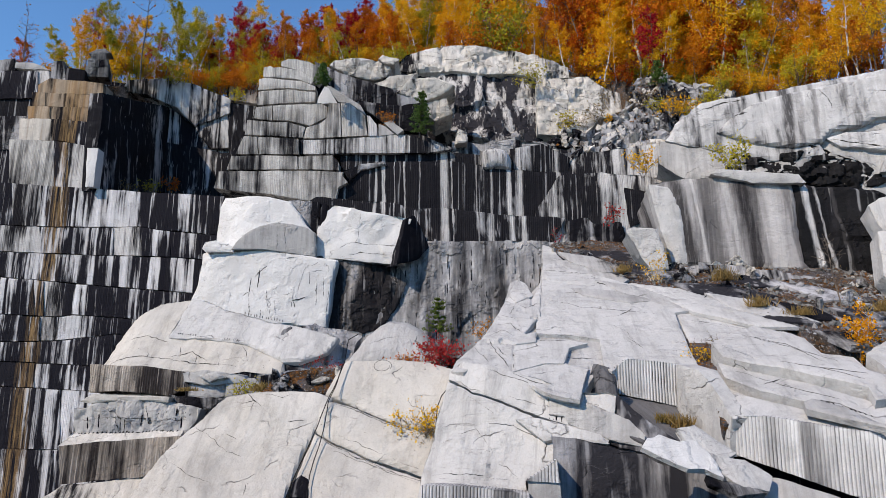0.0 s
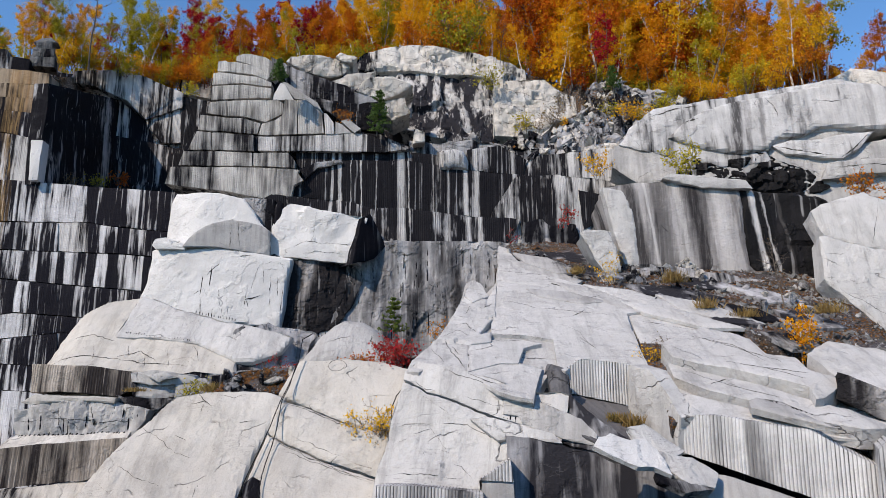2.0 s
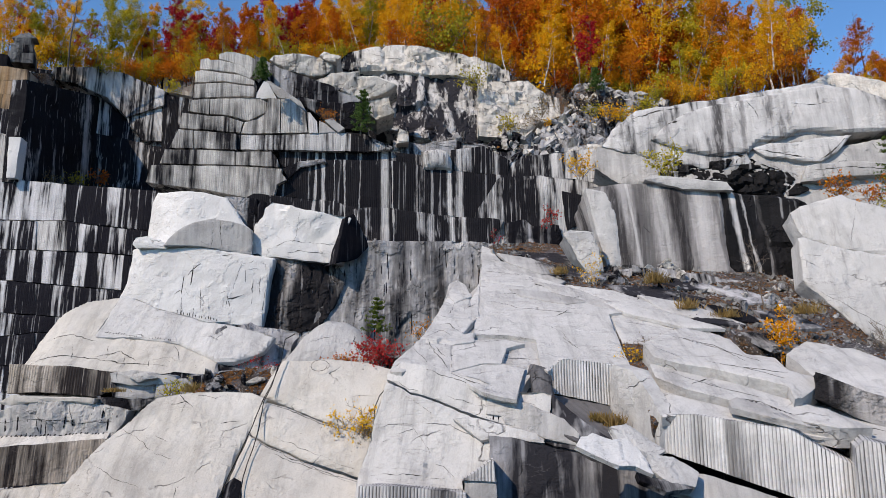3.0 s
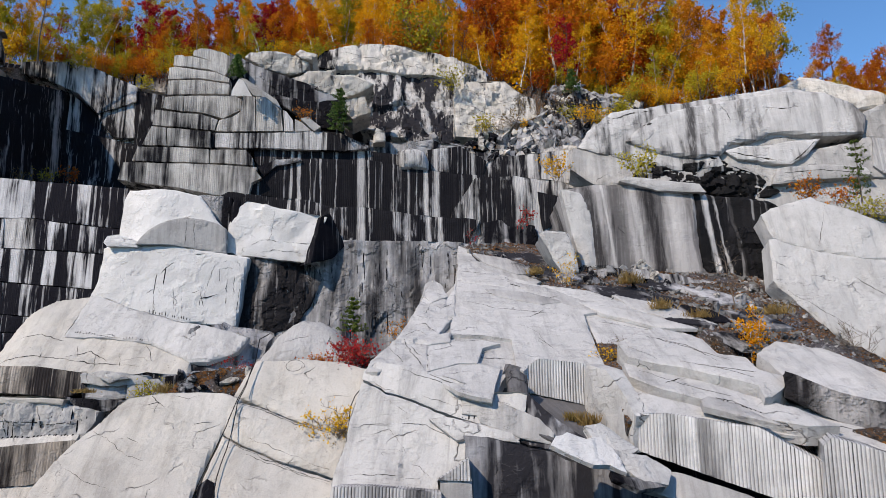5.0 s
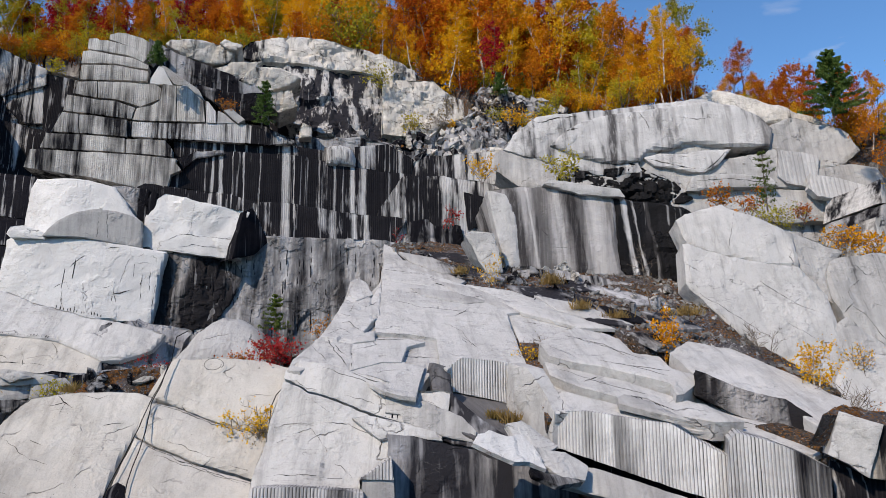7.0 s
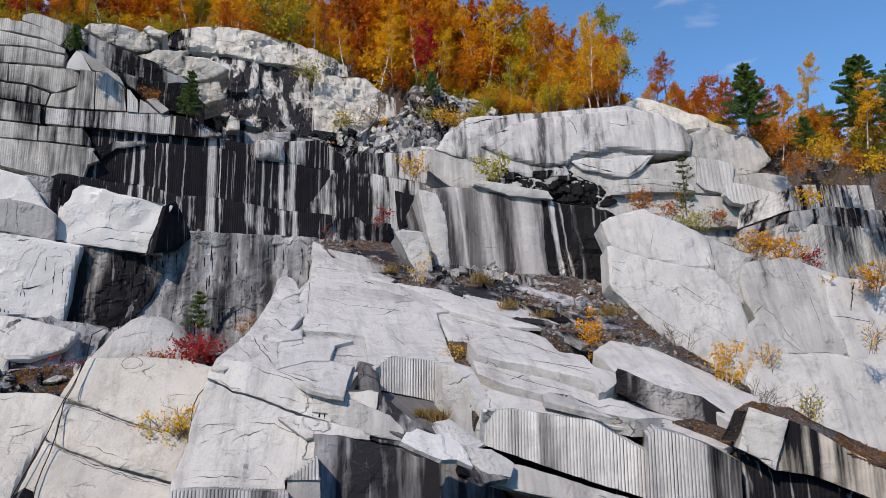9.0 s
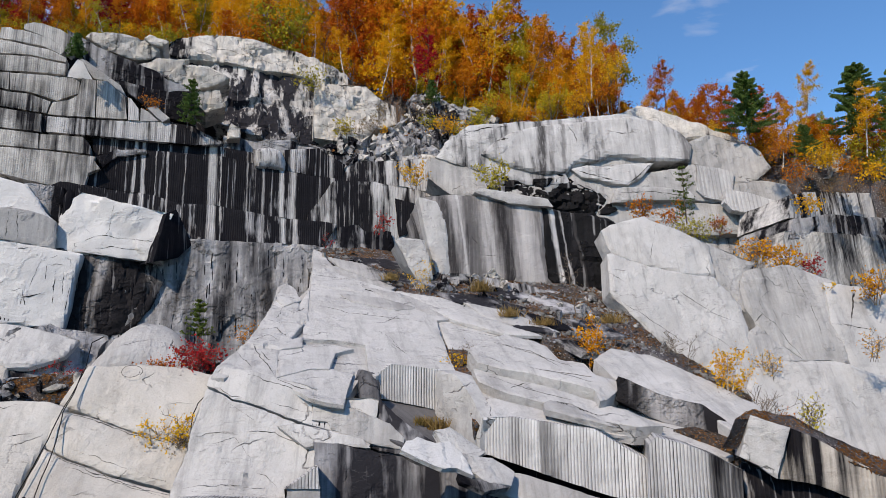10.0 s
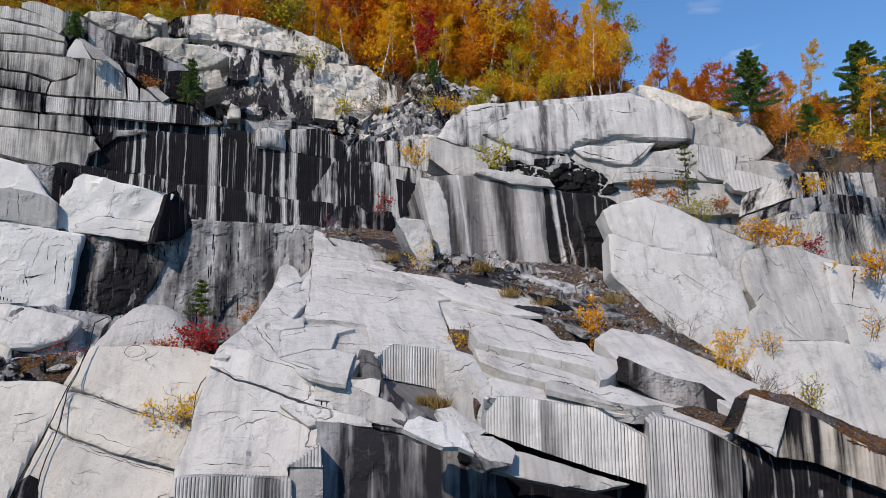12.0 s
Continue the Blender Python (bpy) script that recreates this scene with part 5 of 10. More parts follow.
stone = rock("rock_ledge", "rubble ledge over the striped block", pose(11.59, 43.65, 21.79, -3, 0, -4),
     [(0.00, 0.20), (2.21, 0.92), (4.19, 1.03), (5.86, 1.77), (7.32, 2.20), (7.58, 1.04), (6.12, 0.61), (2.15, 0.00)],
     3, GREY, step=0.25, rough=0.2, chips=0.3, cell=1.0)
stone = rock("granite_wall", "pale grooved terrace wall with reddish stains", pose(5.46, 42.37, 17.29, -3, 0, 0),
     [(0.00, 0.00), (0.43, 2.77), (1.94, 5.01), (4.10, 5.16), (7.68, 4.93), (8.55, 4.55), (8.24, 1.66), (6.10, 1.30), (5.60, 0.00)],
     4, STREAK, step=0.35, rough=0.1, chips=0.15, cell=0.5)
stone = rock("granite_wall", "dark grooved corner of the terrace wall", pose(11.40, 42.31, 18.85, -3, 0, 0),
     [(0.00, 2.58), (1.62, 2.28), (2.21, 2.65), (2.07, 0.66), (0.24, 0.00)],
     2, BLACK, step=0.35, rough=0.08, edge=0.054)
stone = rock("granite_wall", "grey broken foot of the terrace wall", pose(7.51, 42.08, 17.46, -3, 0, 0),
     [(0.00, 0.00), (0.14, 1.73), (1.48, 1.95), (1.82, 1.58), (3.57, 1.66), (3.89, 0.00)],
     2, GREY, step=0.25, rough=0.15, chips=0.25)

# grey wall in the middle
stone = rock("granite_wall", "grey granite wall with drill scars and dark streaks", pose(-7.97, 40.48, 10.57, -5, 0, 0),
     [(0.00, 0.65), (0.39, 6.21), (5.12, 6.88), (6.30, 7.16), (11.24, 7.23), (15.66, 7.09), (15.44, 2.63), (11.74, 0.00)],
     4, WASH, step=0.13, rough=0.12, chips=0.26, cell=0.8, scars=80, tall=1.8, joints=0.05)
stone = rock("granite_wall", "dark streaked granite wall band", pose(-2.90, 41.92, 16.66, -5, 0, 0),
     [(0.00, 0.00), (0.82, 3.27), (3.11, 3.41), (6.28, 2.97), (10.48, 2.75), (9.53, 0.79), (6.23, 0.57), (3.46, 0.64)],
     3, BLACK, step=0.25, rough=0.1, chips=0.15, tall=2.0)
stone = rock("granite_wall", "dark overhung edge under the grooved wall", pose(-9.34, 42.13, 16.76, -5, 0, 0),
     [(0.00, 3.21), (1.37, 4.11), (6.36, 3.66), (7.96, 3.21), (7.63, 1.44), (2.90, 1.44), (0.87, 0.00)],
     3, BLACK, step=0.25, rough=0.1, chips=0.15)

# white mass and its block
stone = rock("granite_slab", "fresh white granite wall with chipped drill scars", pose(-16.28, 40.06, 11.95, -6, 0, -2),
     [(1.78, 5.12), (2.74, 5.47), (3.86, 5.10), (5.76, 5.24), (8.70, 4.71), (10.10, 4.51), (9.81, 2.94), (9.78, 1.65), (9.58, 0.33), (7.39, 0.69), (5.94, 0.43), (4.83, 0.00), (2.53, 0.05), (0.00, 0.04), (0.59, 1.07), (1.24, 2.12), (1.68, 3.13), (1.81, 4.41)],
     5, SHINE, step=0.13, rough=0.05, chips=0.09, cell=0.6, scars=7, edge=0.2, curl=(5.6, 1.2))
crack(stone, [(5.28, 3.51), (5.54, 3.84), (5.93, 4.17)], 0.1)
crack(stone, [(7.09, 4.61), (7.63, 4.72)], 0.08)
crack(stone, [(7.56, 2.07), (8.15, 2.21), (8.52, 2.37)], 0.09)
crack(stone, [(6.37, 2.69), (6.65, 2.89)], 0.08)
crack(stone, [(8.59, 4.15), (8.94, 4.36)], 0.07)
crack(stone, [(8.22, 4.14), (8.00, 3.23), (7.78, 2.27)], 0.025)
crack(stone, [(6.01, 2.72), (6.19, 1.46)], 0.05)
crack(stone, [(8.94, 3.57), (8.96, 1.80)], 0.06)
crack(stone, [(9.35, 3.41), (9.34, 2.29)], 0.05)
crack(stone, [(4.57, 2.38), (5.18, 2.71), (5.41, 2.24)], 0.08)
crack(stone, [(7.08, 2.42), (7.52, 2.52), (7.75, 1.63)], 0.06)
crack(stone, [(5.00, 2.23), (5.15, 1.36)], 0.05)
crack(stone, [(6.50, 2.25), (6.66, 1.25)], 0.05)
drill_row(stone, [(4.84, 1.26), (7.23, 0.82)], 14, 0.18)
drill_row(stone, [(7.44, 0.75), (9.49, 0.39)], 12, 0.2)
stone = rock("granite_slab", "grey finely grooved face on the white mass", pose(-12.45, 40.18, 16.62, -1, 0, 2),
     [(0.00, 0.45), (0.26, 0.87), (0.66, 1.30), (1.08, 1.61), (1.59, 1.86), (2.53, 2.09), (3.53, 2.00), (4.30, 1.81), (4.87, 1.50), (4.93, 0.00), (3.49, 0.24), (1.99, 0.45)],
     1.2, PALE, step=0.12, rough=0.02, edge=0.05)
crack(stone, [(2.66, 1.90), (2.64, 0.51)], 0.03)
crack(stone, [(3.08, 1.95), (3.18, 0.46)], 0.03)
stone = rock("granite_slab", "fresh white granite mass with a curved break", pose(-14.20, 40.64, 16.97, -10, 0, -3),
     [(0.21, 3.30), (0.52, 3.91), (1.06, 3.79), (3.64, 3.58), (4.93, 3.26), (5.59, 2.39), (5.97, 1.73), (6.55, 1.22), (6.64, 0.33), (3.36, 0.27), (1.77, 0.00), (0.63, 0.38), (0.00, 0.23), (0.19, 1.18)],
     4, SHINE, step=0.13, rough=0.05, edge=0.15, curl=(3.0, 1.2))
stone = rock("granite_slab", "projecting lip on the white mass", pose(-14.25, 40.49, 16.94, -2, 0, -4),
     [(0.00, 0.23), (0.14, 0.61), (0.73, 0.72), (1.35, 0.57), (1.92, 0.26), (1.88, 0.00), (1.10, 0.02), (0.20, 0.04)],
     1.5, SHINE, step=0.12, rough=0.06, chips=0.06)
stone = rock("granite_slab", "drip-stained granite wall beside the block", pose(-9.44, 41.16, 18.21, -2, 0, 0),
     [(0.00, 2.11), (1.96, 1.95), (1.89, 0.14), (1.61, 0.00), (1.11, 0.52), (0.62, 1.22)],
     3, GREY, step=0.2, rough=0.08)
stone = rock("granite_block", "large pale broken granite block casting a dark shadow", pose(-7.62, 40.90, 16.14, -2, 0, -8),
     [(0.00, 0.49), (0.05, 2.43), (0.37, 3.27), (1.06, 3.77), (2.75, 3.33), (5.76, 2.78), (5.50, 1.93), (5.30, 0.00), (2.85, 0.22), (1.46, 0.46)],
     3, SHINE, step=0.15, rough=0.07, chips=0.3, cell=0.5, edge=0.045)
crack(stone, [(2.76, 3.12), (2.59, 1.74), (2.40, 1.33)], 0.035)
crack(stone, [(1.44, 1.08), (2.12, 1.40), (3.16, 1.31), (4.87, 1.13)], 0.056)
crack(stone, [(1.46, 0.53), (2.83, 0.77), (4.88, 0.58)], 0.042)
# near-black colour paints the shaded side and shadow at the block's end
stone = rock("granite_slab", "split end of the great pale block, blackened to paint its shade", pose(-2.70, 39.62, 16.07, -2, 0, 36),
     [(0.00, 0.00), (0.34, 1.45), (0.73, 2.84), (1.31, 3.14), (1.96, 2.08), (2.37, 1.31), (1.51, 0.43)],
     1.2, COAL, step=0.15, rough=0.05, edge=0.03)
stone = rock("granite_wall", "dark chipped wall beside the fresh white face", pose(-6.76, 40.49, 12.08, -5, 0, 0),
     [(0.42, 4.41), (2.06, 4.32), (4.14, 4.10), (4.65, 3.30), (4.08, 1.63), (3.19, 0.49), (1.98, 0.00), (0.00, 0.05), (0.17, 1.58), (0.21, 2.88)],
     1, WASHDARK, step=0.1, rough=0.12, chips=0.34, cell=0.9, tall=1.8, joints=0.06, scars=16)
# no opening here: a black slab paints the crevice's shade
stone = rock("granite_slab", "black slab painting in the shade of a root-filled crevice", pose(-7.52, 40.90, 17.76, 0, 0, 0),
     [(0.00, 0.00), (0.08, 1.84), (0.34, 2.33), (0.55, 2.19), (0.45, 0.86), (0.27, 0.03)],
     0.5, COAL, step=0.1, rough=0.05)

# lower left terraces
stone = rock("rock_ledge", "smooth pale granite terrace with chipped drill holes", pose(-15.32, 29.46, 9.28, -42, 0, -6),
     [(0.00, 1.29), (0.17, 2.39), (0.43, 3.56), (0.75, 4.37), (1.78, 5.21), (3.04, 5.58), (5.03, 4.62), (7.15, 3.75), (8.16, 2.86), (8.64, 1.21), (8.79, 0.00), (7.31, 0.60), (6.31, 0.69), (4.48, 1.00), (2.44, 1.09), (0.82, 1.29)],
     4, CREAM, step=0.12, rough=0.09, edge=0.12, chips=0.07, cell=0.7, curl=(1.6, 0.7))
crack(stone, [(3.42, 1.80), (4.31, 2.13), (5.24, 1.54)], 0.05)
crack(stone, [(0.70, 1.55), (2.10, 1.87), (4.28, 1.54), (6.63, 1.22)], 0.06)
crack(stone, [(1.12, 2.91), (1.92, 3.04), (3.07, 2.68)], 0.05)
crack(stone, [(4.60, 2.03), (4.72, 1.38)], 0.04)
crack(stone, [(2.20, 2.38), (2.44, 1.68)], 0.04)
crack(stone, [(3.67, 2.48), (3.90, 1.74)], 0.04)
crack(stone, [(5.42, 2.26), (5.84, 1.22)], 0.05)
crack(stone, [(6.50, 2.46), (7.03, 1.54)], 0.05)
stone = rock("granite_slab", "chipped white apron under the granite mass", pose(-12.32, 30.04, 10.41, -42, 0, -6),
     [(0.00, 1.43), (0.06, 2.36), (0.16, 4.11), (0.78, 3.94), (2.12, 3.23), (4.19, 2.53), (6.14, 2.01), (7.77, 1.44), (7.45, 0.58), (6.36, 0.00), (5.63, 0.00), (4.75, 0.52), (3.58, 1.09), (1.81, 1.41)],
     0.25, WHITE, step=0.12, rough=0.07, edge=0.15, chips=0.08, cell=0.5)
drill_row(stone, [(0.31, 1.71), (3.42, 1.20)], 26, 0.1)
stone = rock("rock_ledge", "drilled granite terrace face with brown drips", pose(-14.53, 28.89, 9.00, -4, 0, -4),
     [(0.00, 1.31), (0.97, 1.27), (2.54, 1.20), (3.98, 0.99), (4.03, 0.27), (3.54, 0.00), (2.66, 0.11), (1.10, 0.22), (0.08, 0.17)],
     4, TERRACE, step=0.2, rough=0.05, edge=0.05)
stone = rock("rock_ledge", "broken pale granite ledge with damp patches", pose(-10.52, 28.39, 9.46, -4, 0, -4),
     [(0.00, 0.49), (0.88, 0.60), (2.52, 0.40), (2.77, 0.13), (1.40, 0.00), (0.08, 0.13)],
     1.2, PALE, step=0.12, rough=0.08, edge=0.04, chips=0.14, cell=1.0, group='broken terrace ledges')
stone = rock("rock_ledge", "broken pale granite ledge with damp patches", pose(-10.57, 28.56, 8.92, -4, 0, -4),
     [(0.00, 0.67), (1.37, 0.58), (2.75, 0.71), (2.61, 0.14), (1.42, 0.00), (0.24, 0.09)],
     1.2, GREY, step=0.12, rough=0.08, edge=0.04, chips=0.14, cell=1.0, group='broken terrace ledges')
stone = rock("rock_ledge", "broken pale granite ledge with damp patches", pose(-9.79, 28.15, 9.60, -4, 0, -4),
     [(0.00, 0.27), (0.73, 0.35), (1.21, 0.18), (0.49, 0.00)],
     1.2, PALE, step=0.12, rough=0.08, edge=0.04, chips=0.14, cell=1.0, group='broken terrace ledges')
stone = rock("rock_ledge", "broken pale granite ledge with damp patches", pose(-8.71, 28.27, 8.80, -4, 0, -4),
     [(0.00, 0.97), (1.16, 0.97), (1.65, 0.49), (0.77, 0.00), (0.02, 0.13)],
     1.2, PALE, step=0.12, rough=0.08, edge=0.04, chips=0.14, cell=1.0, group='broken terrace ledges')
stone = rock("rock_ledge", "broken pale granite ledge with damp patches", pose(-10.97, 28.41, 8.49, -4, 0, -4),
     [(0.00, 0.57), (1.22, 0.48), (2.34, 0.40), (1.72, 0.00), (0.47, 0.08)],
     1.2, GREY, step=0.12, rough=0.08, edge=0.04, chips=0.14, cell=1.0, group='broken terrace ledges')
stone = rock("rock_ledge", "broken pale granite ledge with damp patches", pose(-7.84, 28.40, 8.71, -4, 0, -4),
     [(0.00, 1.07), (1.38, 1.25), (1.55, 0.36), (0.54, 0.00)],
     1.2, GREY, step=0.12, rough=0.08, edge=0.04, chips=0.14, cell=1.0, group='broken terrace ledges')
stone = rock("rock_ledge", "thin pale lip between the terrace faces", pose(-14.45, 28.29, 8.75, -5, 0, -4),
     [(0.00, 0.09), (0.50, 0.37), (1.67, 0.33), (3.65, 0.25), (3.58, 0.05), (1.70, 0.14), (0.43, 0.00)],
     1.5, CREAM, step=0.12, rough=0.06, edge=0.05, chips=0.06)
stone = rock("rock_ledge", "rough split granite terrace face", pose(-14.67, 28.29, 7.46, -5, 0, -4),
     [(0.00, 1.16), (0.38, 1.12), (1.05, 1.34), (1.85, 1.47), (3.37, 1.43), (4.54, 1.22), (5.15, 1.09), (4.66, 0.10), (2.39, 0.00), (1.69, 0.08), (0.03, 0.03)],
     4, PALE, step=0.1, rough=0.14, chips=0.22, cell=1.2, tall=2.0, joints=0.06, scars=14)
crack(stone, [(0.22, 0.61), (1.59, 0.77), (3.46, 0.63), (4.60, 0.70)], 0.05)
crack(stone, [(1.66, 1.17), (1.95, 0.19)], 0.05)
crack(stone, [(2.92, 1.28), (3.17, 0.20)], 0.04)
stone = rock("rock_ledge", "sloping rim of the drilled terrace", pose(-14.46, 26.94, 7.28, -60, 0, -4),
     [(0.00, 0.00), (0.11, 0.87), (2.40, 0.81), (4.42, 1.06), (4.47, 0.58), (3.06, 0.39), (0.99, 0.12)],
     0.8, WARM, step=0.15, rough=0.06, edge=0.05)
drill_row(stone, [(0.31, 0.72), (4.26, 0.91)], 30, 0.1)
stone = rock("rock_ledge", "lower drilled granite terrace face with brown drips", pose(-14.41, 26.78, 5.88, -4, 0, -4),
     [(0.00, 1.36), (1.02, 1.49), (3.18, 1.65), (4.79, 1.78), (3.96, 0.49), (3.23, 0.29), (1.20, 0.13), (0.22, 0.00)],
     4, TERRACE, step=0.2, rough=0.04, edge=0.04, flute=0.03, spacing=0.10)
stone = rock("rock_ledge", "brown-stained foot of the lower terraces", pose(-15.25, 26.13, 4.97, -35, 0, -4),
     [(0.00, 0.00), (1.17, 1.17), (3.05, 1.32), (4.30, 1.56), (4.06, 0.06)],
     1.5, WARM, step=0.15, rough=0.06, edge=0.06)
stone = rock("granite_wall", "shaded rock behind the domed sheets", pose(-10.54, 28.54, 4.73, -4, 0, -4),
     [(4.78, 0.05), (0.51, 0.00), (0.00, 5.23), (4.48, 5.23)],
     3, GREY, step=0.4, rough=0.2)
stone = rock("granite_slab", "dark weathered hollow with leaf litter between ledges", pose(-6.91, 28.95, 9.26, -35, 0, 8),
     [(0.00, 1.41), (0.10, 3.08), (1.55, 3.51), (3.56, 2.95), (2.85, 0.84), (1.71, 0.00), (0.35, 0.01)],
     3, GREY, step=0.2, rough=0.2, chips=0.2)

# domed sheets with the hanging cables
stone = rock("granite_wall", "dark dirt-filled joints under the domed sheets", pose(-10.21, 21.08, 4.41, -40, 0, -4),
     [(3.77, 6.07), (5.70, 7.03), (6.46, 7.50), (10.23, 7.18), (10.57, 0.21), (0.00, 0.00), (0.57, 2.56), (2.44, 6.07)],
     2, LITTER, step=0.3, rough=0.05)
stone = rock("boulder", "rounded pale granite boulder", pose(-3.88, 26.32, 9.85, -48, 0, -4),
     [(0.00, 0.28), (0.06, 1.18), (0.49, 2.42), (0.96, 3.15), (1.50, 3.60), (2.45, 3.51), (3.45, 2.47), (4.44, 0.00)],
     3, PALE, category='boulder', step=0.17, rough=0.06, edge=0.9, bulge=0.3)
stone = rock("rock_sheet", "cream domed granite sheet above a curved crack", pose(-4.10, 23.15, 8.07, -40, 0, -4),
     [(0.00, 1.52), (0.33, 2.58), (0.51, 3.02), (2.08, 3.10), (3.50, 2.97), (4.55, 2.56), (4.41, 1.02), (3.90, 0.00), (2.36, 0.47), (0.95, 1.14)],
     2, CREAM, step=0.12, rough=0.05, bulge=0.1, edge=0.1, chips=0.04)
stone = rock("rock_sheet", "cream domed granite sheet between curved cracks", pose(-4.71, 21.96, 6.74, -40, 0, -4),
     [(0.34, 3.15), (1.51, 2.82), (2.90, 2.15), (4.76, 1.67), (4.83, 0.00), (3.96, 0.26), (2.33, 0.83), (1.37, 1.31), (0.40, 1.81), (0.00, 2.52)],
     2, CREAM, step=0.12, rough=0.05, bulge=0.1, edge=0.1, chips=0.04)
crack(stone, [(0.32, 3.03), (1.53, 2.66), (2.91, 2.04), (4.40, 1.58)], 0.034)
crack(stone, [(1.32, 1.60), (2.49, 1.03), (3.95, 0.41)], 0.019)
stone = rock("rock_sheet", "cream domed granite sheet below a curved crack", pose(-4.60, 20.25, 4.78, -40, 0, -4),
     [(0.27, 4.27), (1.16, 3.79), (2.12, 3.31), (3.74, 2.73), (4.60, 2.48), (4.70, 0.09), (0.01, 0.00), (0.00, 2.59)],
     2, CREAM, step=0.12, rough=0.05, bulge=0.1, edge=0.1, chips=0.04)
crack(stone, [(0.47, 4.08), (1.56, 3.47), (3.04, 2.85), (4.54, 2.35)], 0.038)
crack(stone, [(1.01, 3.58), (2.32, 3.08), (3.75, 2.52)], 0.023)
stone = rock("rock_sheet", "broad cream granite sheet sloping to the pit", pose(-10.46, 20.35, 4.46, -40, 0, -4),
     [(0.83, 2.20), (1.11, 3.15), (1.55, 4.16), (2.28, 5.37), (2.80, 6.23), (3.55, 6.35), (4.72, 6.41), (5.90, 6.36), (6.44, 6.15), (6.24, 5.17), (5.91, 4.00), (5.65, 2.27), (5.83, 0.12), (0.00, 0.00)],
     2.5, CREAM, step=0.1, rough=0.06, bulge=0.12, edge=0.12, chips=0.05, cell=0.5)
crack(stone, [(2.16, 4.88), (2.79, 4.49), (3.46, 3.97), (4.03, 3.73)], 0.03)
crack(stone, [(1.77, 3.55), (2.57, 3.07), (3.36, 2.79)], 0.02)
crack(stone, [(3.40, 5.83), (3.87, 5.90), (4.15, 5.72)], 0.05)
crack(stone, [(5.21, 5.05), (5.76, 5.14)], 0.03)
crack(stone, [(3.29, 4.56), (3.70, 4.39)], 0.02)
crack(stone, [(1.45, 2.96), (2.18, 2.40)], 0.02)
crack(stone, [(3.57, 6.31), (3.87, 5.90), (3.88, 5.49)], 0.03)
crack(stone, [(4.42, 2.43), (4.42, 2.80)], 0.025)
crack(stone, [(4.19, 6.19), (4.80, 6.07), (5.15, 6.24)], 0.03)
# thin black piece; its colour stands for the hollow's shade
stone = rock("rock_hollow", "black piece painting the shade of a hollow under a broken granite sheet", pose(-4.55, 21.42, 6.35, -40, 0, -4),
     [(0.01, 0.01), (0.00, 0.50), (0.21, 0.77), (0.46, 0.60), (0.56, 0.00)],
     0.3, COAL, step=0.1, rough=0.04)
stone = rock("rock_sheet", "hollow filled with leaf litter and stones", pose(-6.44, 24.57, 9.11, -40, 0, -4),
     [(0.00, 0.00), (0.33, 0.69), (1.03, 1.23), (2.65, 1.37), (2.75, 0.25), (1.67, 0.10)],
     2, LITTER, step=0.15, rough=0.12, chips=0.2)
scatter_leaves(stone, 900, FALLEN, 0.06, 4)

# great pale slab
stone = rock("rock_slab", "bare granite bed under the pale slabs", pose(0.18, 20.87, 9.18, -66, 0, -6),
     [(3.50, 18.71), (4.44, 15.38), (6.10, 12.39), (8.01, 9.84), (9.78, 8.06), (9.33, 7.23), (8.29, 7.49), (7.81, 4.56), (7.72, 2.35), (7.34, 2.08), (7.08, 2.59), (5.60, 2.83), (5.01, 1.96), (4.77, 1.83), (4.33, 1.62), (3.79, 0.00), (2.77, 0.53), (1.74, 1.93), (0.81, 2.65), (0.00, 1.98), (0.08, 2.98), (0.79, 4.88), (1.43, 8.19), (1.77, 11.76), (2.14, 12.31), (2.51, 11.33), (2.57, 10.08), (3.12, 11.78)],
     0.4, PALE, step=0.15, rough=0.05)
stone = rock("rock_slab", "great pale slab of bare granite sloping up to a point", pose(3.03, 21.97, 9.96, -66, 0, -6),
     [(0.80, 16.81), (1.20, 16.05), (1.68, 13.27), (2.48, 12.03), (3.33, 10.41), (4.63, 8.78), (5.21, 7.89), (6.89, 6.13), (6.16, 5.71), (5.29, 5.50), (5.14, 3.98), (5.03, 2.67), (4.93, 1.28), (4.92, 0.40), (4.55, 0.00), (4.30, 0.76), (2.84, 1.05), (2.22, 0.14), (2.00, 0.45), (2.09, 1.68), (2.14, 2.83), (1.22, 3.27), (0.00, 3.38), (0.03, 5.19), (0.25, 6.56), (0.51, 10.63)],
     0.7, WHITE, step=0.09, rough=0.035, edge=0.02)
crack(stone, [(2.49, 5.02), (3.13, 5.15), (3.75, 5.89)], 0.05)
crack(stone, [(2.07, 2.93), (2.05, 1.68), (1.94, 0.45)], 0.05)
crack(stone, [(3.09, 2.99), (3.26, 2.50), (3.51, 1.98)], 0.03)
crack(stone, [(1.39, 8.16), (2.19, 8.09), (3.01, 7.40)], 0.1)
crack(stone, [(1.17, 10.28), (2.60, 9.77), (3.95, 8.44)], 0.13)
crack(stone, [(1.19, 13.69), (2.03, 13.39), (2.82, 12.66)], 0.12)
crack(stone, [(4.27, 7.34), (5.86, 6.40), (7.02, 5.51)], 0.08)
crack(stone, [(0.69, 7.15), (1.36, 6.71), (1.89, 6.15)], 0.035)
crack(stone, [(3.99, 2.14), (4.21, 2.14)], 0.07)
crack(stone, [(2.78, 4.21), (3.19, 3.39), (3.31, 2.19)], 0.03)
crack(stone, [(0.50, 11.79), (1.56, 11.42), (2.59, 10.96)], 0.04)
crack(stone, [(2.83, 1.00), (3.64, 0.77), (4.54, 0.58)], 0.025)
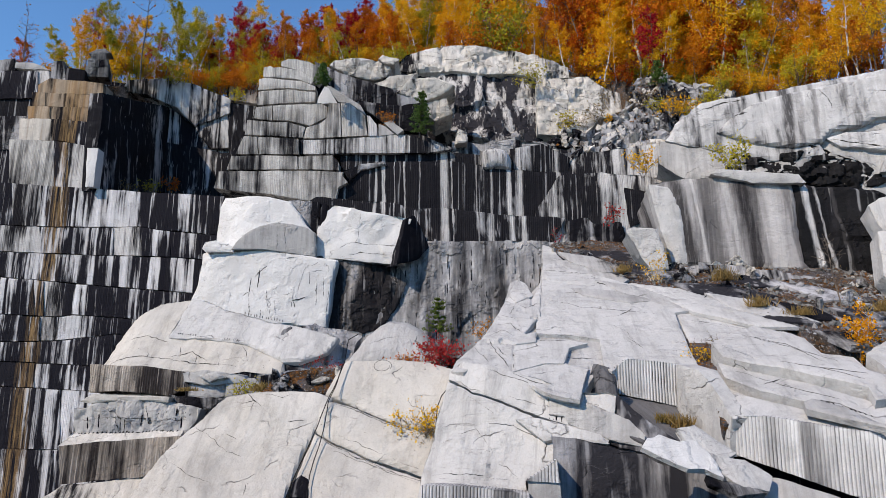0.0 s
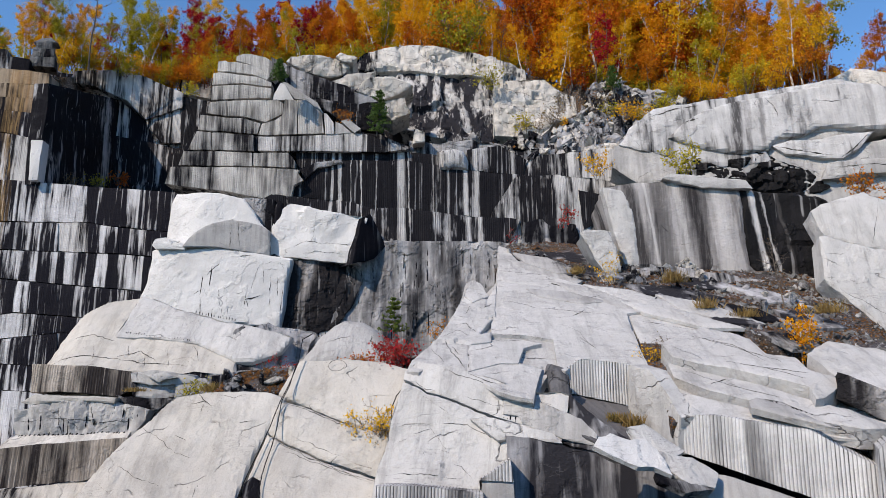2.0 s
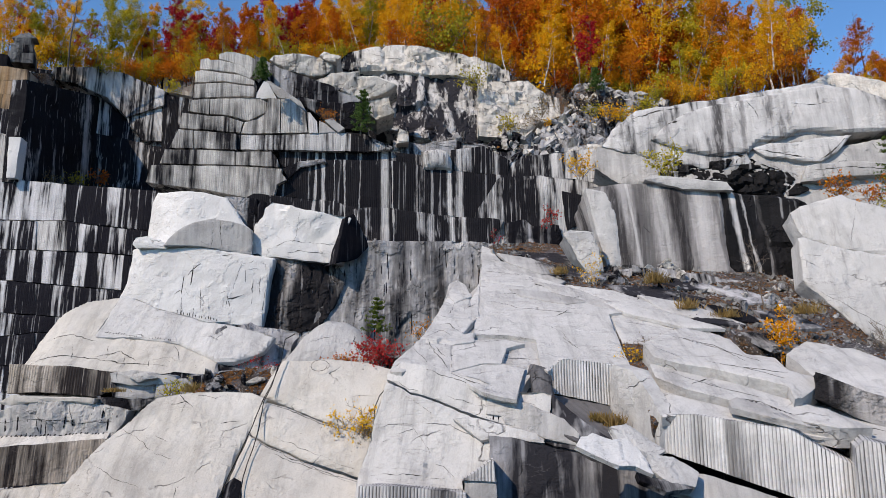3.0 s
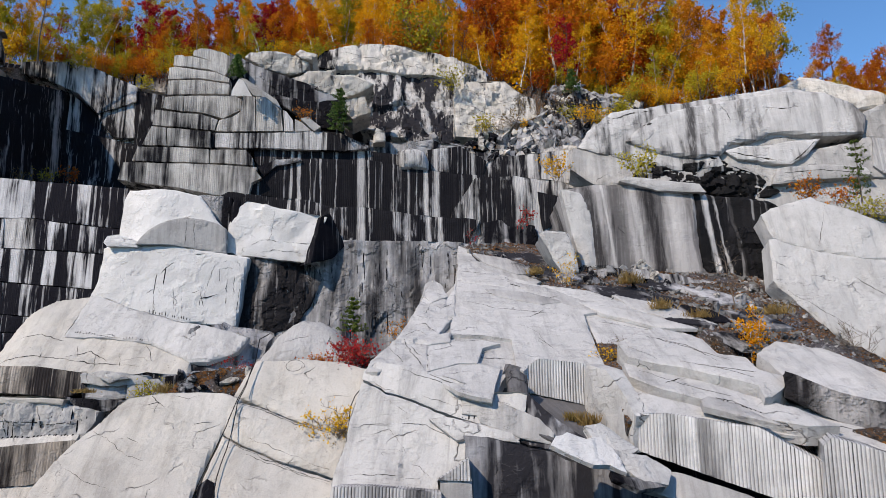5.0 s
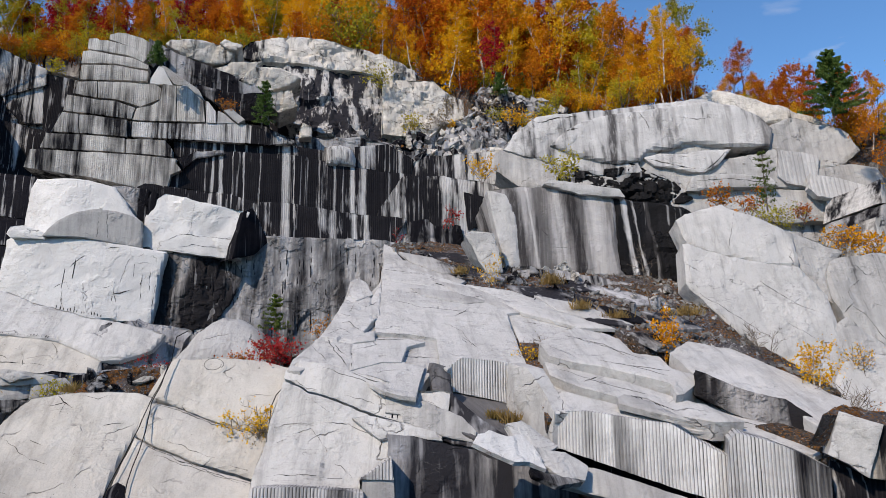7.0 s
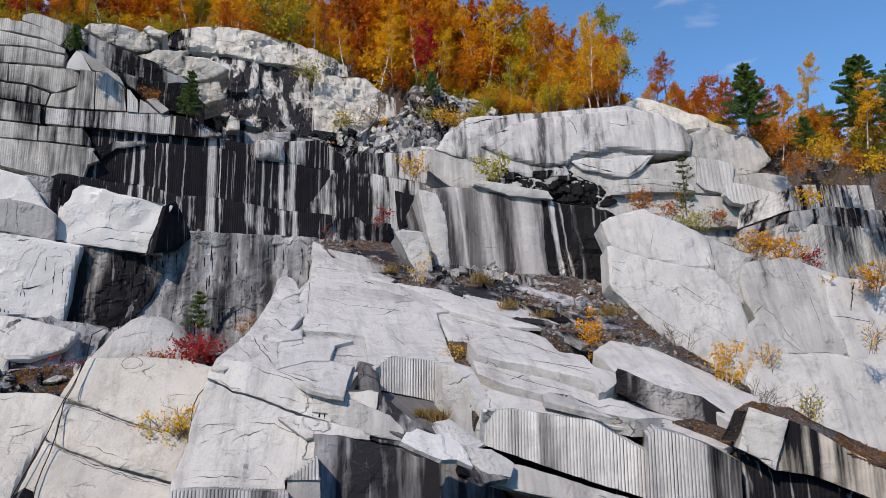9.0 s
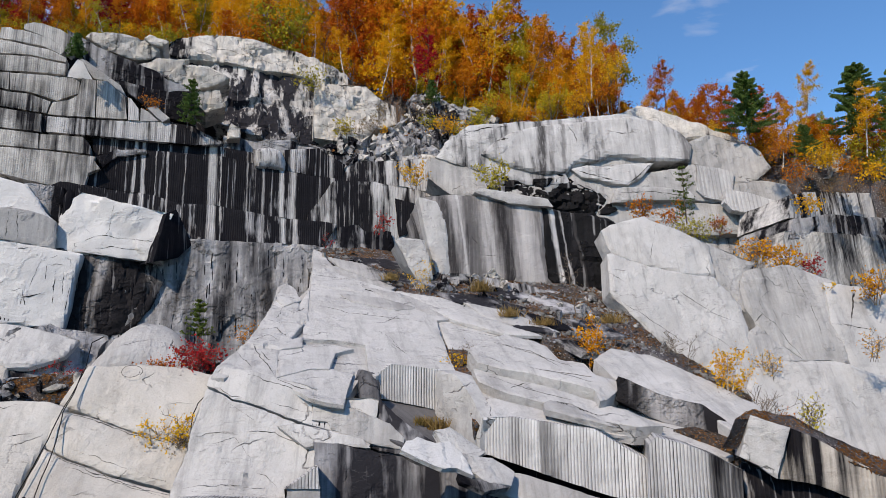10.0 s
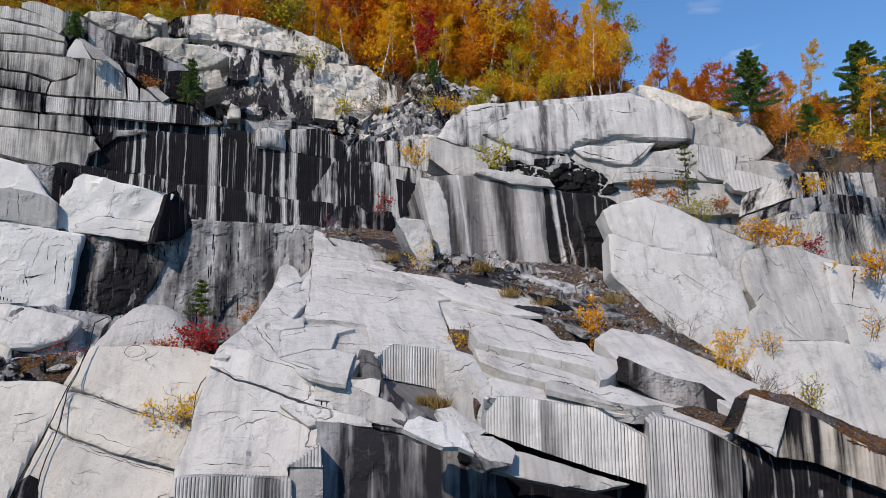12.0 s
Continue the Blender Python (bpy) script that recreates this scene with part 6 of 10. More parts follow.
crack(stone, [(1.90, 6.22), (3.44, 5.75), (4.70, 5.23)], 0.03)
stone = rock("rock_slab", "stepped pale slab with a broken corner", pose(1.96, 20.50, 9.22, -66, 0, -6),
     [(0.00, 1.88), (1.06, 2.63), (1.73, 2.63), (2.44, 2.27), (1.96, 0.00), (1.52, 0.15), (0.95, 0.53)],
     0.15, WHITE, step=0.09, rough=0.035, edge=0.02)
stone = rock("rock_slab", "square raised plate on the pale slab", pose(2.17, 22.16, 10.02, -66, 0, -6),
     [(0.08, 2.29), (0.90, 2.66), (1.86, 2.72), (2.59, 2.34), (1.93, 1.98), (1.67, 0.66), (1.02, 0.62), (0.00, 0.00)],
     0.3, WHITE, step=0.09, rough=0.035, edge=0.03)
crack(stone, [(0.10, 2.13), (0.89, 2.50), (1.85, 2.55)], 0.04)
crack(stone, [(0.04, 2.03), (0.03, 0.22)], 0.05)
stone = rock("rock_slab", "pointed shard at the slab's broken edge", pose(2.65, 28.17, 12.77, -66, 0, -6),
     [(0.09, 1.85), (0.43, 3.32), (0.83, 2.28), (1.04, 0.91), (0.33, 0.00), (0.00, 0.90)],
     0.4, WHITE, step=0.08, rough=0.05, edge=0.04, chips=0.10, cell=0.9)
stone = rock("rock_slab", "broken pale shard at the slab's edge", pose(2.02, 24.99, 11.28, -66, 0, -6),
     [(0.00, 2.85), (0.34, 4.76), (1.24, 4.16), (1.74, 6.45), (1.52, 1.93), (0.83, 0.00), (0.33, 1.54)],
     0.4, WHITE, step=0.08, rough=0.05, edge=0.04, chips=0.10, cell=0.9)
crack(stone, [(0.67, 3.28), (1.06, 2.93), (1.46, 3.57)], 0.06)
crack(stone, [(1.01, 0.11), (1.30, 0.93), (1.41, 1.93)], 0.05)
crack(stone, [(0.35, 1.92), (0.54, 3.27), (0.63, 4.00)], 0.04)
stone = rock("rock_slab", "broken pale shard at the slab's edge", pose(1.33, 24.12, 10.88, -66, 0, -6),
     [(0.00, 0.52), (0.64, 3.88), (1.14, 2.75), (1.51, 1.08), (1.94, 1.36), (1.86, 0.31), (1.07, 0.00), (0.71, 0.31)],
     0.4, WHITE, step=0.08, rough=0.05, edge=0.04, chips=0.10, cell=0.9)
crack(stone, [(0.47, 1.95), (0.99, 2.13), (1.41, 1.08)], 0.05)
crack(stone, [(0.66, 2.88), (1.14, 2.50)], 0.03)
crack(stone, [(0.21, 0.80), (0.69, 1.36), (1.06, 0.97)], 0.03)
stone = rock("rock_slab", "pale slab shoulder over the domed sheets", pose(0.25, 22.17, 9.94, -66, 0, -6),
     [(0.00, 0.22), (0.13, 1.16), (0.88, 2.92), (1.82, 2.44), (2.01, 2.23), (1.91, 0.16), (1.62, 0.34), (1.08, 0.61), (0.73, 0.43), (0.40, 0.00)],
     0.5, WHITE, step=0.08, rough=0.05, edge=0.04, chips=0.10, cell=0.9)
crack(stone, [(1.06, 2.76), (1.41, 1.73), (1.84, 0.43)], 0.07)
crack(stone, [(1.39, 2.23), (1.75, 1.34)], 0.05)
crack(stone, [(0.63, 2.08), (1.16, 0.88)], 0.03)
stone = rock("litter_gully", "gully of leaf litter and soil between pale slabs", pose(7.47, 18.96, 8.66, -66, 0, -6),
     [(0.42, 6.08), (1.50, 6.20), (1.08, 3.79), (0.72, 1.86), (0.39, 0.13), (0.00, 0.00), (0.15, 1.48), (0.17, 3.33)],
     0.5, LITTER, step=0.12, rough=0.08)
scatter_leaves(stone, 500, FALLEN, 0.05, 9)
stone = rock("rock_slab", "pale sloping slab above the grooved faces", pose(7.50, 16.74, 7.73, -66, 0, -6),
     [(0.46, 11.25), (2.80, 10.27), (4.10, 8.35), (4.10, 7.02), (4.89, 6.67), (4.94, 5.59), (5.61, 4.84), (4.94, 3.53), (5.88, 2.02), (6.79, 0.73), (7.15, 0.39), (6.28, 0.00), (5.70, 0.47), (4.81, 1.29), (3.72, 1.52), (2.90, 1.87), (1.61, 2.24), (0.73, 2.48), (0.00, 2.42), (0.30, 4.07), (0.71, 6.20), (0.90, 7.91), (0.17, 8.01)],
     0.12, WHITE, step=0.12, rough=0.04, edge=0.027)
crack(stone, [(2.61, 9.64), (3.50, 9.04), (4.27, 8.24)], 0.05)
crack(stone, [(3.55, 2.25), (4.32, 1.85), (5.30, 1.59)], 0.06)
crack(stone, [(4.58, 2.99), (5.07, 2.03), (5.81, 1.64)], 0.03)
crack(stone, [(0.75, 10.13), (2.48, 9.21), (3.85, 8.24)], 0.03)
stone = rock("rock_slab", "thick white plate lying on the slope", pose(8.20, 18.72, 9.30, -66, 0, -6),
     [(0.00, 4.00), (0.86, 4.85), (1.77, 5.52), (2.92, 4.21), (2.86, 2.93), (3.61, 2.57), (3.75, 1.74), (4.27, 1.36), (4.17, 0.88), (3.30, 0.07), (3.04, 0.00), (3.20, 0.74), (2.64, 1.21), (2.07, 1.54), (1.38, 2.04), (0.66, 2.31), (0.01, 2.85)],
     0.7, WHITE, step=0.1, rough=0.03, edge=0.04, chips=0.03, cell=0.5)
crack(stone, [(2.50, 1.95), (3.04, 1.74), (3.56, 1.53)], 0.06)
crack(stone, [(1.39, 4.32), (2.35, 3.22), (3.13, 2.39)], 0.03)
crack(stone, [(0.24, 3.70), (0.84, 2.57)], 0.04)
crack(stone, [(1.50, 2.39), (2.42, 1.95), (3.33, 1.21)], 0.03)
crack(stone, [(1.08, 4.58), (2.15, 3.71), (2.68, 2.39)], 0.03)
stone = rock("rock_slab", "long thin white plate on the slope", pose(7.93, 17.80, 8.58, -66, 0, -6),
     [(0.10, 4.17), (0.89, 3.55), (2.26, 2.63), (3.37, 1.56), (4.08, 1.06), (4.71, 0.00), (3.86, 0.01), (2.86, 0.53), (1.69, 1.61), (0.74, 2.25), (0.00, 3.13)],
     0.6, WHITE, step=0.1, rough=0.03, edge=0.04, chips=0.03, cell=0.5)
crack(stone, [(0.95, 2.64), (1.50, 2.96)], 0.05)
crack(stone, [(1.90, 1.72), (2.45, 1.42), (2.95, 0.73)], 0.04)
crack(stone, [(0.43, 3.51), (1.50, 2.48), (2.57, 1.71)], 0.03)
drill_row(stone, [(2.04, 1.57), (2.98, 0.73)], 12, 0.1)
stone = rock("rock_slab", "small chipped plate on the slope", pose(9.29, 17.38, 8.61, -66, 0, -6),
     [(0.09, 1.53), (0.40, 1.74), (1.02, 1.24), (1.42, 0.50), (1.70, 0.00), (1.23, 0.32), (0.63, 0.71), (0.00, 1.11)],
     0.2, PALE, step=0.1, rough=0.03, edge=0.04, chips=0.03, cell=0.5)
stone = rock("rock_slab", "lowest white plate above the grooved face", pose(7.57, 18.17, 8.51, -66, 0, -6),
     [(0.28, 2.33), (1.12, 1.86), (2.02, 1.27), (3.31, 0.31), (3.38, 0.12), (2.93, 0.00), (2.36, 0.32), (1.64, 0.53), (0.61, 0.81), (0.00, 0.68)],
     0.3, WHITE, step=0.1, rough=0.03, edge=0.03)
stone = rock("rock_slab", "broken white slab lying on rubble", pose(4.99, 16.99, 7.50, -45, 0, 10),
     [(0.00, 0.93), (0.26, 1.21), (0.45, 1.24), (0.60, 1.33), (1.05, 1.09), (1.52, 1.14), (1.70, 0.78), (1.78, 0.38), (1.77, 0.00), (1.38, 0.23), (0.95, 0.27), (0.51, 0.57)],
     0.14, SHINE, step=0.08, rough=0.035, edge=0.015, sheets=0.015)
stone = rock("rock_plate", "broken granite plate in the rubble under the overhang", pose(6.16, 17.69, 7.86, -45, 0, 10),
     [(0.00, 0.99), (0.50, 1.08), (1.23, 0.18), (0.84, 0.00), (0.06, 0.52)],
     0.2, WHITE, step=0.1, rough=0.06, edge=0.02, chips=0.06, group='plates of the rubble')
stone = rock("rock_plate", "broken granite plate in the rubble under the overhang", pose(6.30, 17.34, 7.49, -45, 0, 10),
     [(0.00, 1.08), (0.76, 0.58), (0.93, 0.00), (0.48, 0.27), (0.13, 0.61)],
     0.2, PALE, step=0.1, rough=0.06, edge=0.02, chips=0.06, group='plates of the rubble')
stone = rock("rock_plate", "broken granite plate in the rubble under the overhang", pose(6.79, 17.11, 7.18, -45, 0, 10),
     [(0.29, 1.06), (0.80, 0.91), (1.26, 0.40), (0.98, 0.00), (0.35, 0.18), (0.00, 0.65)],
     0.2, WHITE, step=0.1, rough=0.06, edge=0.02, chips=0.06, group='plates of the rubble')
stone = rock("rock_plate", "broken granite plate in the rubble under the overhang", pose(6.41, 17.01, 7.14, -45, 0, 10),
     [(0.01, 0.57), (0.84, 0.25), (1.30, 0.02), (0.55, 0.00), (0.00, 0.37)],
     0.2, GREY, step=0.1, rough=0.06, edge=0.02, chips=0.06, group='plates of the rubble')
stone = rock("rock_slab", "rough grey half of the slab's front band", pose(2.86, 20.40, 7.96, -28.3, 0, -18.5),
     [(0.00, 1.63), (0.59, 1.52), (1.46, 1.20), (2.37, 0.81), (2.78, 0.35), (2.72, 0.00), (1.82, 0.22), (0.65, 0.62), (0.54, 0.85), (0.09, 0.93)],
     0.4, PALE, step=0.07, rough=0.06, chips=0.1, cell=1.2, edge=0.03)
stone = rock("rock_plate", "thin flat plate of granite split from the slab", pose(4.96, 30.47, 13.83, -66, 0, -6),
     [(0.00, 4.36), (1.46, 3.68), (3.27, 0.56), (2.93, 0.00), (0.82, 2.38)],
     0.15, PALE, step=0.15, rough=0.03, group='thin plates on the slab')
stone = rock("rock_plate", "thin flat plate of granite split from the slab", pose(4.44, 30.07, 13.64, -66, 0, -6),
     [(0.00, 1.93), (1.23, 1.86), (2.42, 0.71), (2.09, 0.00), (0.16, 0.86)],
     0.15, WHITE, step=0.15, rough=0.03, group='thin plates on the slab')
stone = rock("rock_plate", "thin flat plate of granite split from the slab", pose(6.32, 27.06, 12.41, -66, 0, -6),
     [(0.00, 4.06), (1.88, 2.84), (3.40, 0.45), (2.82, 0.00), (1.20, 1.67)],
     0.15, PALE, step=0.15, rough=0.03, group='thin plates on the slab')
stone = rock("rock_plate", "thin flat plate of granite split from the slab", pose(7.70, 26.11, 12.06, -66, 0, -6),
     [(0.00, 4.32), (1.90, 3.46), (3.42, 1.37), (3.98, 0.00), (2.21, 0.47)],
     0.15, WHITE, step=0.15, rough=0.03, group='thin plates on the slab')
stone = rock("rock_plate", "thin flat plate of granite split from the slab", pose(5.29, 27.80, 12.71, -66, 0, -6),
     [(0.00, 2.09), (1.91, 1.66), (3.17, 0.35), (2.16, 0.00), (0.40, 1.09)],
     0.15, PALE, step=0.15, rough=0.03, group='thin plates on the slab')
stone = rock("rock_plate", "thin flat plate of granite split from the slab", pose(8.65, 24.78, 11.55, -66, 0, -6),
     [(0.00, 3.23), (2.14, 2.04), (3.87, 0.00), (2.51, 0.09), (0.63, 1.70)],
     0.15, WHITE, step=0.15, rough=0.03, group='thin plates on the slab')
stone = rock("rock_plate", "thin flat plate of granite split from the slab", pose(5.55, 31.77, 14.51, -66, 0, -6),
     [(0.00, 4.00), (1.64, 2.85), (3.00, 0.30), (1.89, 0.00), (0.45, 2.05)],
     0.15, PALE, step=0.15, rough=0.03, group='thin plates on the slab')
stone = rock("rock_plate", "thin flat plate of granite split from the slab", pose(10.35, 24.99, 11.75, -66, 0, -6),
     [(0.00, 3.60), (1.72, 2.47), (3.08, 0.03), (2.11, 0.00), (0.45, 1.54)],
     0.15, WHITE, step=0.15, rough=0.03, group='thin plates on the slab')
stone = rock("rock_slab", "upper band of the steep pale front", pose(-0.12, 21.51, 8.08, -28.3, 0, -18.5),
     [(0.00, 1.91), (0.02, 2.18), (0.39, 2.56), (1.17, 2.40), (1.98, 2.25), (2.95, 1.90), (4.00, 1.48), (4.92, 1.54), (5.14, 1.44), (5.12, 0.51), (4.96, 0.00), (3.42, 0.59), (2.05, 1.08), (0.82, 1.48), (0.37, 1.76)],
     3, WHITE, step=0.12, rough=0.07, chips=0.16, cell=0.5)
crack(stone, [(0.40, 1.78), (0.81, 1.54), (1.12, 1.46)], 0.034)
crack(stone, [(2.02, 1.31), (3.04, 1.09), (4.06, 0.76), (5.06, 0.41)], 0.019)
crack(stone, [(1.20, 2.25), (2.27, 1.90), (3.33, 1.49), (4.70, 1.08)], 0.038)
crack(stone, [(2.03, 2.15), (2.97, 1.75), (4.02, 1.30)], 0.03)
drill_row(stone, [(3.25, 0.68), (3.67, 0.55)], 4, 0.3)
stone = rock("rock_slab", "dark-stained end of the pale front", pose(4.57, 19.81, 7.74, -28.3, 0, -18.5),
     [(0.17, 1.82), (0.71, 1.34), (1.80, 0.50), (1.07, 0.00), (0.00, 0.37), (0.17, 0.89)],
     1.5, WET, step=0.12, rough=0.07, chips=0.1)
stone = rock("rock_slab", "steep pale granite front with fine cracks", pose(-0.76, 20.65, 6.35, -28.3, 0, -18.5),
     [(0.00, 0.02), (0.02, 0.59), (0.13, 1.57), (0.22, 2.64), (0.38, 3.80), (0.74, 3.65), (1.20, 3.37), (2.42, 2.97), (3.44, 2.59), (4.45, 2.28), (5.10, 2.07), (3.83, 2.01), (3.93, 1.30), (3.04, 0.76), (3.21, 0.00)],
     3, WHITE, step=0.12, rough=0.07, chips=0.16, cell=0.5)
crack(stone, [(0.35, 2.27), (0.64, 2.40), (1.17, 2.43)], 0.019)
crack(stone, [(0.88, 2.09), (1.47, 2.28), (1.81, 1.89), (2.08, 1.56)], 0.019)
crack(stone, [(1.11, 1.63), (1.66, 1.66), (2.11, 1.56)], 0.015)
crack(stone, [(1.85, 2.43), (2.58, 2.39), (3.18, 2.08), (3.61, 1.84)], 0.027)
crack(stone, [(0.36, 0.77), (0.88, 0.83), (1.49, 0.86), (2.58, 0.76)], 0.03)
crack(stone, [(0.52, 1.81), (0.82, 1.89)], 0.019)
crack(stone, [(2.27, 1.23), (2.61, 1.07), (2.88, 0.79)], 0.023)
crack(stone, [(1.05, 3.28), (1.50, 3.06), (1.96, 2.74)], 0.015)
stone = rock("rock_slab", "thin broken scale on the slab front", pose(2.00, 20.44, 8.08, -28.3, 0, -18.5),
     [(0.00, 0.62), (0.47, 0.72), (1.13, 0.58), (2.43, 0.27), (2.68, 0.00), (1.18, 0.07), (0.87, 0.01)],
     0.5, WHITE, step=0.1, rough=0.04)
stone = rock("rock_slab", "shaded back of the broken slab front", pose(2.97, 20.34, 6.78, -28.3, 0, -18.5),
     [(0.00, 1.49), (2.40, 1.31), (2.41, 0.97), (0.24, 0.00)],
     1, GREY, step=0.2, rough=0.1)
stone = rock("granite_wall", "dark wet granite wall under the slab", pose(2.98, 19.47, 5.60, -6, 0, -6),
     [(0.04, 0.30), (0.00, 2.65), (0.68, 2.60), (1.62, 2.40), (2.58, 2.13), (3.88, 1.78), (5.20, 1.36), (5.80, 0.00)],
     4, WET, step=0.25, rough=0.08, edge=0.045)
stone = rock("granite_block", "drill-grooved foot of the slab", pose(-0.59, 18.99, 6.11, -6, 0, -6),
     [(0.03, 0.15), (0.00, 0.93), (1.04, 0.94), (2.83, 0.78), (2.88, 0.00)],
     3, FLUTE, step=0.2, rough=0.03, edge=0.023, flute=0.026)
stone = rock("granite_block", "drill-grooved patch on the slab", pose(2.17, 18.91, 7.15, -6, 0, -6),
     [(0.00, 0.03), (0.49, 0.35), (0.81, 0.59), (0.88, 0.00)],
     1, FLUTE, step=0.2, rough=0.02, edge=0.013, flute=0.026)
stone = rock("granite_block", "plain block at the slab's foot", pose(2.20, 18.84, 6.04, -6, 0, -6),
     [(0.00, 0.05), (0.01, 1.16), (0.84, 1.16), (0.89, 0.00)],
     2, PALE, step=0.2, rough=0.05, edge=0.045)
stone = rock("granite_block", "white block with a drill-grooved face", pose(5.24, 22.07, 8.79, 0, 0, -1.8),
     [(0.00, 1.22), (0.18, 1.36), (0.55, 1.61), (2.24, 1.43), (2.63, 1.34), (2.62, 0.00), (1.47, 0.27), (0.12, 0.54)],
     3, FLUTE, step=0.2, rough=0.03, edge=0.027, flute=0.026)
stone = rock("granite_block", "white corner block with a broken face", pose(7.28, 21.90, 7.80, 0, 0, -83.6),
     [(0.00, 1.04), (0.14, 2.42), (1.49, 2.23), (3.02, 1.04), (2.92, 0.00), (1.15, 0.30), (0.17, 0.53)],
     0.5, WHITE, step=0.15, rough=0.06, chips=0.2, cell=0.6)
stone = rock("granite_slab", "dark-stained step beside the white block", pose(4.12, 22.05, 9.16, 0, 0, -1.8),
     [(0.00, 0.11), (0.70, 1.06), (1.14, 0.92), (1.26, 0.13), (0.72, 0.00)],
     3, DAMP, step=0.2, rough=0.06)
stone = rock("rock_slab", "dark-stained worn face beside the grooved block", pose(4.49, 20.97, 9.19, -30, 0, -10),
     [(0.00, 1.05), (0.32, 1.09), (0.66, 0.85), (0.72, 0.00), (0.31, 0.00), (0.05, 0.27)],
     0.4, DAMP, step=0.08, rough=0.06, edge=0.15)
stone = rock("rock_slab", "dark damp slope below the grooved block", pose(5.80, 18.23, 7.46, -63.4, 0, 24.3),
     [(0.63, 3.76), (1.21, 4.18), (2.50, 3.60), (3.55, 3.03), (2.70, 0.71), (1.93, 0.00), (0.45, 1.00), (0.00, 1.80)],
     1.5, DAMP, step=0.2, rough=0.06)
stone = rock("granite_block", "long drill-grooved granite face under the sloping slab", pose(7.61, 19.05, 6.49, 0, 0, -30.6),
     [(0.00, 1.40), (0.05, 2.35), (0.86, 2.36), (2.06, 2.21), (3.22, 2.05), (3.97, 1.60), (4.67, 1.21), (4.60, 0.00), (2.40, 0.62)],
     3, FLUTE, step=0.25, rough=0.03, edge=0.027, flute=0.028)
stone = rock("granite_block", "long drill-grooved granite face under the sloping slab", pose(11.30, 16.46, 5.47, 0, 0, -30.6),
     [(0.00, 0.00), (0.14, 2.71), (0.36, 2.92), (1.00, 2.75), (1.77, 2.47), (2.47, 2.09), (2.38, 0.10)],
     3, FLUTE, step=0.25, rough=0.03, edge=0.027, flute=0.028)
# shade below the overhang is put into this wall's black colour
stone = rock("granite_wall", "wall blackened to paint the shade of the hollow under the grooved face", pose(7.26, 20.41, 5.24, 0, 0, -30.6),
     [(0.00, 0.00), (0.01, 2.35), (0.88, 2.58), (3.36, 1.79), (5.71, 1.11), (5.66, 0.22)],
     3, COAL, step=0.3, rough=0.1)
stone = rock("granite_wall", "dark stained step in the slope", pose(11.95, 18.62, 7.47, -6, 0, -30),
     [(0.00, 1.80), (0.07, 2.52), (1.51, 1.90), (2.47, 1.67), (3.81, 0.73), (3.55, 0.00), (2.40, 0.88), (1.45, 1.07)],
     2, WASHDARK, step=0.17, rough=0.06)
stone = rock("rock_slab", "pale fallen slab under the overhang", pose(6.98, 17.58, 6.45, -30, 0, -14),
     [(0.10, 0.69), (0.00, 1.29), (1.23, 1.11), (2.56, 0.65), (4.02, 0.16), (3.06, 0.00), (1.43, 0.33)],
     0.25, PALE, step=0.15, rough=0.06)
stone = rock("granite_block", "white broken end of a granite block", pose(13.49, 15.40, 7.36, -4, 0, -36),
     [(0.00, 0.51), (0.25, 1.27), (0.39, 1.60), (1.35, 1.29), (0.91, 0.00), (0.48, 0.27)],
     3, WHITE, step=0.15, rough=0.06, chips=0.12)
stone = rock("granite_block", "drill-grooved granite block with rusty drips", pose(14.31, 14.97, 6.29, -4, 0, -36),
     [(0.00, 1.05), (0.44, 2.35), (1.01, 2.10), (1.75, 1.62), (3.40, 0.69), (3.31, 0.00), (1.65, 0.65), (0.90, 0.94)],
     3, OCHRE, step=0.25, rough=0.03, edge=0.027, flute=0.028)
stone = rock("granite_wall", "black wet wall under the blocks", pose(13.73, 15.80, 5.29, -4, 0, -36),
     [(0.00, 0.12), (0.17, 2.35), (1.02, 2.05), (1.93, 1.91), (4.39, 0.98), (4.27, 0.00)],
     3, BLACK, step=0.2, rough=0.1, chips=0.2, cell=0.8)
stone = rock("litter_ledge", "narrow ledge of leaf litter above the blocks", pose(13.78, 12.25, 6.86, -56.6, 0, 6.3),
     [(0.00, 3.71), (1.01, 4.07), (2.13, 3.66), (3.12, 2.22), (4.35, 0.47), (3.57, 0.00), (2.17, 1.83), (1.86, 2.66), (1.40, 3.09), (0.47, 3.64)],
     1, LITTER, step=0.15, rough=0.1)
scatter_leaves(stone, 3600, FALLEN, 0.055, 2)
stone = rock("litter_ledge", "pocket of leaf litter below the dark step", pose(12.98, 15.96, 7.74, -66, 0, -6),
     [(0.00, 1.78), (0.95, 1.95), (1.66, 0.90), (1.23, 0.00), (0.59, 0.96)],
     0.3, LITTER, step=0.15, rough=0.08)
scatter_leaves(stone, 900, FALLEN, 0.06, 6)
stone = rock("rock_slab", "pale slab along the litter ledge", pose(12.49, 16.28, 8.17, -66, 0, -6),
     [(0.00, 5.91), (1.17, 6.99), (2.44, 6.35), (3.39, 4.19), (4.00, 2.17), (3.09, 0.80), (1.91, 0.00), (1.84, 2.08), (1.06, 2.73), (0.07, 4.18)],
     1, WHITE, step=0.15, rough=0.06, chips=0.06)

